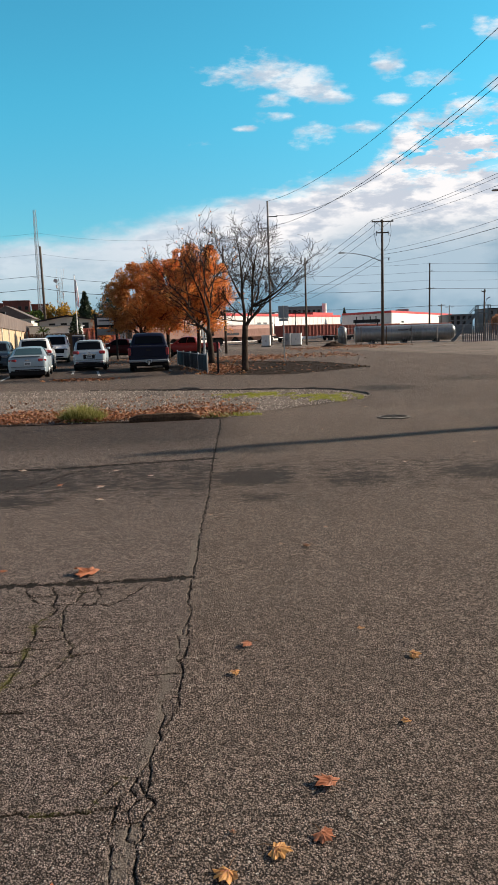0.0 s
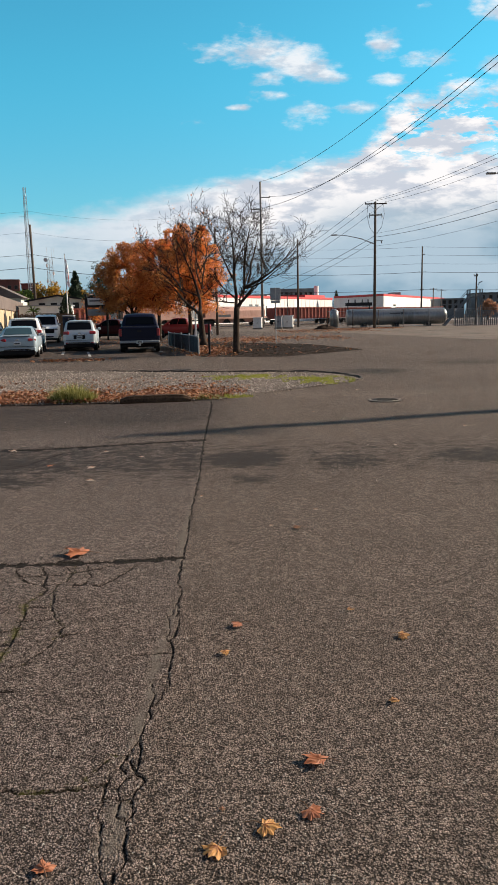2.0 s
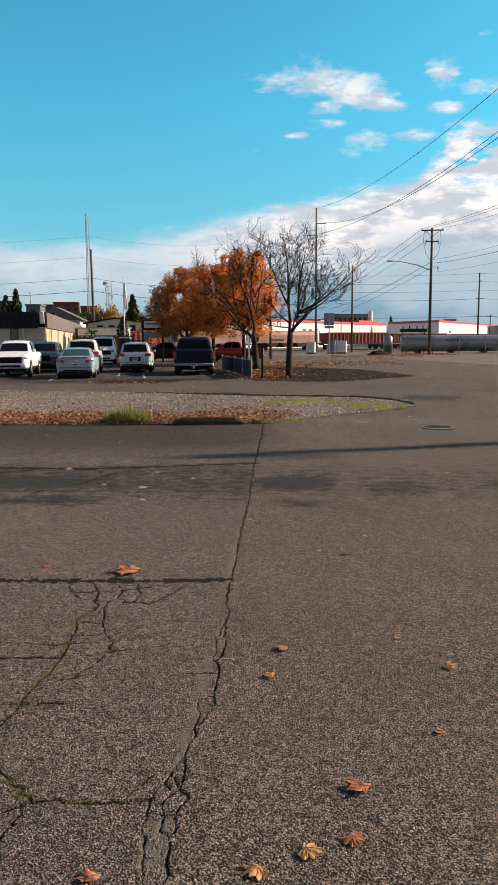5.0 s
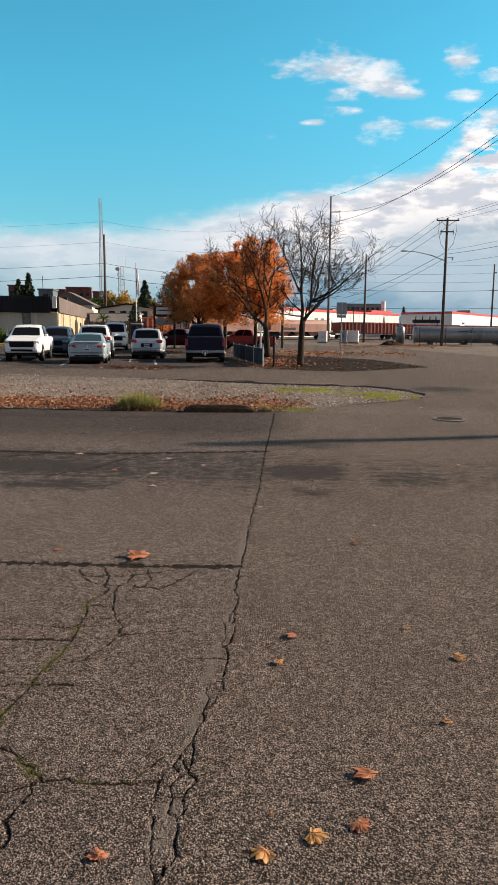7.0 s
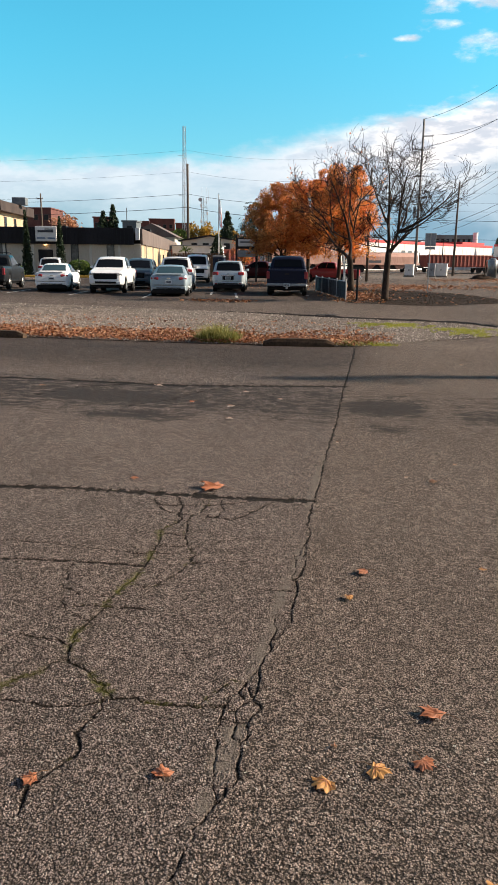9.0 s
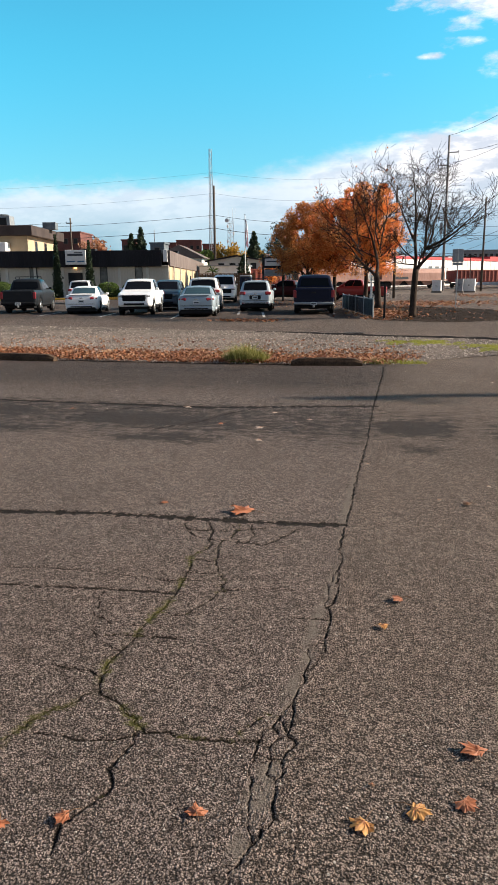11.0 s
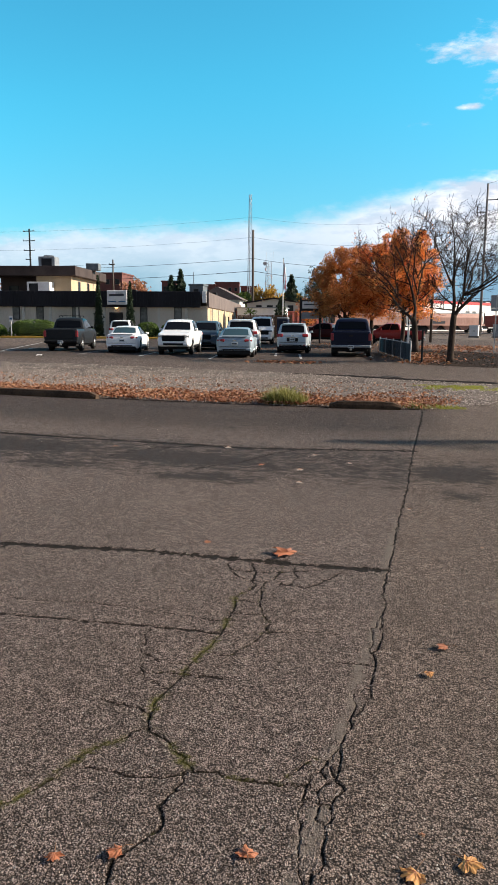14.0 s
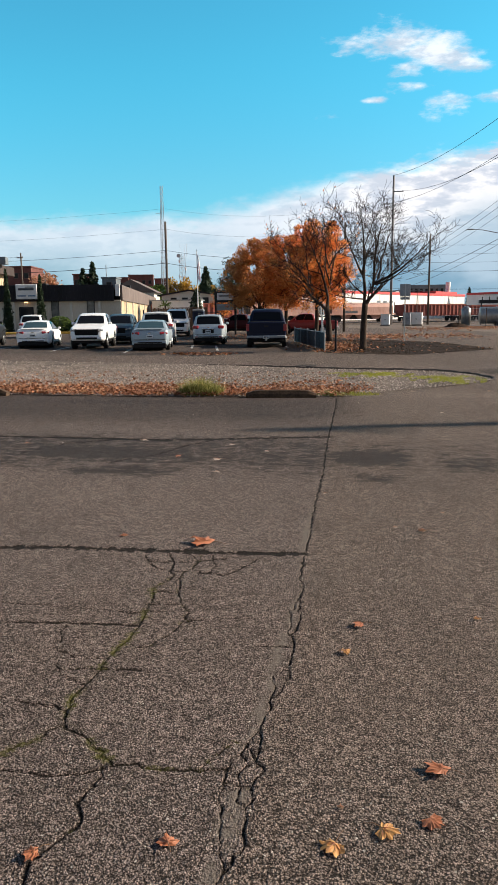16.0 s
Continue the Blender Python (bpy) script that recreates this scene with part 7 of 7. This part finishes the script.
quad = [(0, 0), (B2.x, B2.y), (B2.x + A.x, B2.y + A.y), (A.x, A.y)]
part("wall", Geo().prism(quad, 0, 7.7, "z"), WHITEWALL, w2, "white metal wall")
big = [((x - 14) * 1.006 + 14, (y - 50) * 1.006 + 50) for x, y in quad]
part("roof_band", Geo().prism(big, 7.45, 8.15, "z"), REDTRIM, w2, "red band along the roof edge")
part("roof_unit", Geo().box(10, 30, 8.8, 3.5, 3, 1.1, 0.05).box(5.5, 15, 8.5, 2, 2, 0.6, 0.05), DULLSTEEL, w2)
part("wall_mark", Geo().box(6.0, 11.6, 4.6, 2.6, 0.2, 0.5, 0, 62.9), DARKMETAL, w2)
block_house("apartment_building", "distant grey-blue block with rows of windows", 24.0, 300, 0, 16, 14, 12.6, GREYWALL, 3, 8, win=(1.1, 1.5))
block_house("apartment_building", "distant grey block beyond the rail yard", 73.0, 250, 0, 8, 14, 6.3, GREYWALL, 2, 4, win=(1.2, 1.4))
block_house("apartment_building", "distant dark-roofed block beyond the rail yard", 90.0, 250, 0, 16, 14, 8.0, GREYWALL, 2, 6, FASCIA, win=(1.2, 1.4))
block_house("apartment_building", "distant low block behind the warehouse roof", 4.0, 300, 0, 34, 14, 10.6, GREYWALL, 1, 10, win=(1.1, 1.2))


# ---------------------------------------------------------------- rail yard
def bogie(t, x):
    g = Geo().box(x, 0, 0.75, 2.4, 2.0, 0.35, 0.04)
    part("bogie", g, DARKMETAL, t)
    for dx in (-0.85, 0.85):
        for y in (-0.8, 0.8):
            part("wheel", Geo().cyl((x + dx, y - 0.07, 0.46), (x + dx, y + 0.07, 0.46), 0.45, n=14), DARKMETAL, t)


def hopper_car(m, mat, label, h=4.3):
    t = thing("hopper_car", label, "rail car", m, "freight train")
    L = 15.0
    side = [(-1.5, 1.5), (-1.55, h - 0.7), (-1.1, h - 0.1), (0, h), (1.1, h - 0.1), (1.55, h - 0.7), (1.5, 1.5)]
    part("body", Geo().prism(side, -L / 2 + 1.0, L / 2 - 1.0, "x"), mat, t)
    for s in (-1, 1):
        part("end_frame", Geo().box(s * (L / 2 - 0.5), 0, 1.15, 1.0, 2.6, 0.3).box(s * (L / 2 - 0.45), 1.2, 2.4, 0.12, 0.1, 2.4).box(s * (L / 2 - 0.45), -1.2, 2.4, 0.12, 0.1, 2.4), DARKMETAL, t)
        part("slope_sheet", Geo().prism([(s * (L / 2 - 1.0), 3.2), (s * (L / 2 - 1.0), 1.5), (s * (L / 2 - 2.0), 1.5)], -1.3, 1.3, "y"), DARKMETAL, t)
        bogie(t, s * (L / 2 - 1.9))
    for x in (-3.2, 0, 3.2):
        part("discharge_hopper", Geo().prism([(x - 1.5, 1.55), (x + 1.5, 1.55), (x + 0.5, 0.6), (x - 0.5, 0.6)], -0.9, 0.9, "y"), mat, t)
    part("underframe", Geo().box(0, 0, 1.05, L - 3.5, 1.2, 0.95), DARKMETAL, t)
    part("sill", Geo().box(0, -1.52, 1.5, L - 1, 0.12, 0.3), mat, t)
    part("running_board", Geo().box(0, 0, h + 0.05, L - 2, 0.8, 0.06), DULLSTEEL, t)
    part("lettering_bar", Geo().box(-2.5, -1.56, h - 1.6, 2.6, 0.03, 0.45), INK, t)
    return t


def gondola(m, mat, label, h=3.1):
    t = thing("gondola_car", label, "rail car", m, "freight train")
    L = 15.5
    g = Geo().box(0, -1.45, 1.2 + (h - 1.2) / 2, L - 1, 0.1, h - 1.2).box(0, 1.45, 1.2 + (h - 1.2) / 2, L - 1, 0.1, h - 1.2).box(-L / 2 + .5, 0, 1.2 + (h - 1.2) / 2, 0.1, 2.9, h - 1.2).box(L / 2 - .5, 0, 1.2 + (h - 1.2) / 2, 0.1, 2.9, h - 1.2).box(0, 0, 1.15, L - 1, 2.9, 0.2)
    part("body", g, mat, t)
    for i in range(17):
        part("rib", Geo().box(-L / 2 + 0.75 + i * (L - 1.5) / 16, -1.56, 1.2 + (h - 1.2) / 2, 0.16, 0.14, h - 1.3), mat, t)
    part("top_rail", Geo().box(0, -1.5, h, L - 0.9, 0.22, 0.16), mat, t)
    for s in (-1, 1):
        bogie(t, s * (L / 2 - 2.2))
        part("coupler", Geo().box(s * (L / 2), 0, 0.95, 1.0, 0.3, 0.3), DARKMETAL, t)
    return t


TRAIN0, TRAIN_DIR = Vector((-22.0, 124.4)), Vector((0.848, 0.53)).normalized()
yaw = math.degrees(math.atan2(TRAIN_DIR.y, TRAIN_DIR.x))
for i, (kind, mat, label, h) in enumerate((("g", RAILRED, "rust-red ribbed gondola rail car", 3.5), ("h", RAILPALE, "faded rust-pink covered hopper rail car", 3.6), ("h", RAILPALE, "faded rust-pink covered hopper rail car", 3.5), ("g", RAILRED, "rust-red ribbed gondola rail car", 3.2), ("g", RAILRED, "rust-red ribbed gondola rail car", 3.0), ("g", RAILRED, "rust-red ribbed gondola rail car", 2.9))):
    p = TRAIN0 + TRAIN_DIR * (-8 + i * 16.0)
    m = pose(p.x, p.y, 0.15, 0, 0, yaw)
    (hopper_car if kind == "h" else gondola)(m, mat, label, h)
g = Geo()
p, q = TRAIN0 - TRAIN_DIR * 60, TRAIN0 + TRAIN_DIR * 120
nrm = Vector((-TRAIN_DIR.y, TRAIN_DIR.x))
for s in (-0.75, 0.75):
    a, b = p + nrm * s, q + nrm * s
    g.tube([(a.x, a.y, 0.09), (b.x, b.y, 0.09)], 0.07, 4)
tagged(part("rails", g, STEEL), "worn steel rails under the freight train", "rails", kind="structure")


def storage_tank():
    t = thing("storage_tank", "long silver horizontal storage tank behind the chain-link fence", "tank", pose(14.2, 97, 0, 0, 0, 1.0))
    L, r, z = 13.0, 1.06, 1.32
    xs = [(-0.05, 0.9), (0.0, 0.97), (0.06, 1.0), (L / 3, 1.0), (2 * L / 3, 1.0), (L - 0.35, 1.0), (L, 0.95), (L + 0.25, 0.7), (L + 0.35, 0.35)]
    part("shell", Geo().tube([(x, 0, z) for x, k in xs], [r * k for x, k in xs], 30), TANKMAT, t, smooth=True)
    for x in (0.5, L * 0.36, L * 0.68, L - 0.5):
        part("band", Geo().tube([(x - 0.05, 0, z), (x + 0.05, 0, z)], r + 0.012, 30), DULLSTEEL, t)
    for x in (2.2, L * 0.5, L - 2.2):
        part("saddle", Geo().box(x, 0, 0.28, 0.6, 1.7, 0.56, 0.02), DARKMETAL, t)
    part("lettering_bar", Geo().box(6.2, -1.05, 1.75, 1.3, 0.02, 0.14).box(7.2, -1.05, 1.75, 0.3, 0.02, 0.3), INK, t)
    part("filler_pipe", Geo().tube([(2, 0, z + r - .05), (2, 0, z + r + 0.35), (2.8, 0, z + r + 0.35)], 0.06, 7), DULLSTEEL, t)
    t2 = thing("storage_tank", "short silver vertical end of a second tank", "tank", pose(12.6, 98, 0))
    part("shell", Geo().tube([(0, 0, 0.1), (0, 0, 2.2), (0, 0, 2.5)], [0.6, 0.6, 0.2], 18), TANKMAT, t2, smooth=True)
    part("base", Geo().cyl((0, 0, 0), (0, 0, 0.12), 0.7, n=16), CONCRETE, t2)
    t3 = thing("pipe_rack", "dark steel pipe rack above the tank", "pipe rack", pose(16.4, 101, 0))
    for x in (-1.5, 1.5):
        part("leg", Geo().box(x, 0, 1.6, 0.12, 0.12, 3.2), DARKMETAL, t3)
    part("deck", Geo().box(0, 0, 3.1, 3.6, 1.0, 0.45, 0.02), DARKMETAL, t3)
    for x in (-1.4, -0.5, 0.5, 1.3):
        part("valve", Geo().cyl((x, 0, 3.3), (x, 0, 3.75), 0.08, n=6), DARKMETAL, t3)


storage_tank()


def yard_stairs():
    t = thing("loading_stairs", "blue-grey steel loading stairs and platform over the tank cars", "stairs", pose(26.6, 95, 0))
    for y in (-0.4, 0.4):
        part("stringer", Geo().cyl((0, y, 0), (3.2, y, 3.6), 0.12, n=5), GREYWALL, t)
        part("handrail", Geo().tube([(0, y, 1.0), (3.2, y, 4.6), (4.8, y, 4.6)], 0.035, 5), GREYWALL, t)
        for k in range(4):
            part("baluster", Geo().cyl((k * 1.05, y, k * 1.18), (k * 1.05, y, k * 1.18 + 1.0), 0.025, n=5), GREYWALL, t)
    for k in range(14):
        part("tread", Geo().box(0.12 + k * 0.228, 0, 0.15 + k * 0.255, 0.26, 0.8, 0.04), GREYWALL, t)
    part("platform", Geo().box(4.0, 0, 3.6, 1.9, 1.0, 0.12), GREYWALL, t)
    for x in (3.2, 4.8):
        for y in (-0.45, 0.45):
            part("leg", Geo().box(x, y, 2.3, 0.12, 0.12, 4.6), GREYWALL, t)
    part("gangway", Geo().tube([(4.2, 0, 4.6), (4.5, 0, 5.4), (4.9, 0, 5.6)], 0.06, 6), GREYWALL, t)


yard_stairs()


def yard_fence():
    t = thing("chain_link_fence", "tall chain-link fence with steel posts along the rail yard", "fence", pose(11.0, 92.0, 0, 0, 0, -1.0))
    for i in range(9):
        x = i * 3.2
        part("post", Geo().cyl((x, 0, 0), (x, 0, 2.25), 0.05, n=7), GREYPOLE if i > 2 else TIMBER, t)
    for z in (2.15, 0.15):
        part("rail", Geo().cyl((0, 0, z), (25.6, 0, z), 0.022, n=5), DULLSTEEL, t)
    g = Geo()
    for i in range(86):
        x = i * 0.3
        g.tube([(x, 0, 0.1), (min(25.6, x + 2.05), 0, 2.1)], 0.004, 3, False)
        g.tube([(x, 0, 2.1), (min(25.6, x + 2.05), 0, 0.1)], 0.004, 3, False)
    part("mesh", g, DULLSTEEL, t, fix=False)
    t = thing("slatted_yard_fence", "grey slatted yard fence beside the loading stairs", "fence", pose(26.8, 90.5, 0, 0, 0, -4))
    for i in range(46):
        part("slat", Geo().box(i * 0.24, 0, 0.95, 0.12, 0.02, 1.9), GREYWALL, t)
    for i in range(5):
        part("post", Geo().cyl((i * 2.7, 0.05, 0), (i * 2.7, 0.05, 2.1), 0.05, n=6), DULLSTEEL, t)
    part("rail", Geo().box(5.4, 0.04, 1.85, 11, 0.05, 0.05), DULLSTEEL, t)


yard_fence()


def cabinet(x, y, w, d, h, yaw, mat, label):
    t = thing("utility_cabinet", label, "utility cabinet", pose(x, y, 0, 0, 0, yaw), "cabinets beside the tracks")
    part("plinth", Geo().box(0, 0, 0.1, w + 0.2, d + 0.2, 0.2), CONCRETE, t)
    part("body", Geo().box(0, 0, 0.2 + h / 2, w, d, h, 0.03), mat, t)
    part("roof", Geo().box(0, 0, h + 0.24, w + 0.12, d + 0.12, 0.08, 0.02), mat, t)
    for s in (-1, 1):
        dr = part("door", Geo().box(s * w * 0.24, -d / 2 - 0.015, 0.2 + h / 2, w * 0.44, 0.03, h * 0.88, 0.005), mat, t)
        part("door_handle", Geo().box(s * 0.06, -d / 2 - 0.05, 0.2 + h * 0.5, 0.03, 0.04, 0.2), DARKMETAL, dr)


cabinet(2.35, 100, 1.15, 1.0, 1.35, -8, WHITEPAINT, "pale grey electrical cabinet beside the tracks")
cabinet(5.15, 99, 0.95, 0.9, 1.5, -8, DULLSTEEL, "grey electrical cabinet beside the tracks")
cabinet(6.45, 100, 1.5, 1.2, 1.5, -8, WHITEPAINT, "white electrical cabinet beside the tracks")
t = thing("dirt_heap", "dark heap of soil and debris by the fence posts", "heap", pose(10.2, 88, 0))
rng = random.Random(8)
hg = Geo()
for i in range(13):
    for j in range(5):
        a = 2 * math.pi * i / 13
        k = j / 4
        hg.v.append((math.cos(a) * 1.6 * (1 - k) + rng.gauss(0, .05), math.sin(a) * 0.8 * (1 - k), 0.55 * k ** 0.8 + (rng.gauss(0, .05) if j else 0)))
for i in range(13):
    for j in range(4):
        w = (i + 1) % 13
        hg.f.append((i * 5 + j, w * 5 + j, w * 5 + j + 1, i * 5 + j + 1))
part("mound", hg, MULCH, t)
t = thing("paper_scrap", "crumpled white scrap of paper on the parking lot", "litter", pose(-19.9, 31.6, 0, 0, 0, 20))
part("sheet", Geo().add([(-.14, -.1, .01), (.02, -.12, .05), (.15, -.08, .01), (-.12, .05, .06), (.03, .04, .03), (.14, .07, .07), (-.1, .13, .01), (.05, .14, .05)], [(0, 1, 4, 3), (1, 2, 5, 4), (3, 4, 7, 6), (4, 5, 7)]), WHITEPAINT, t)
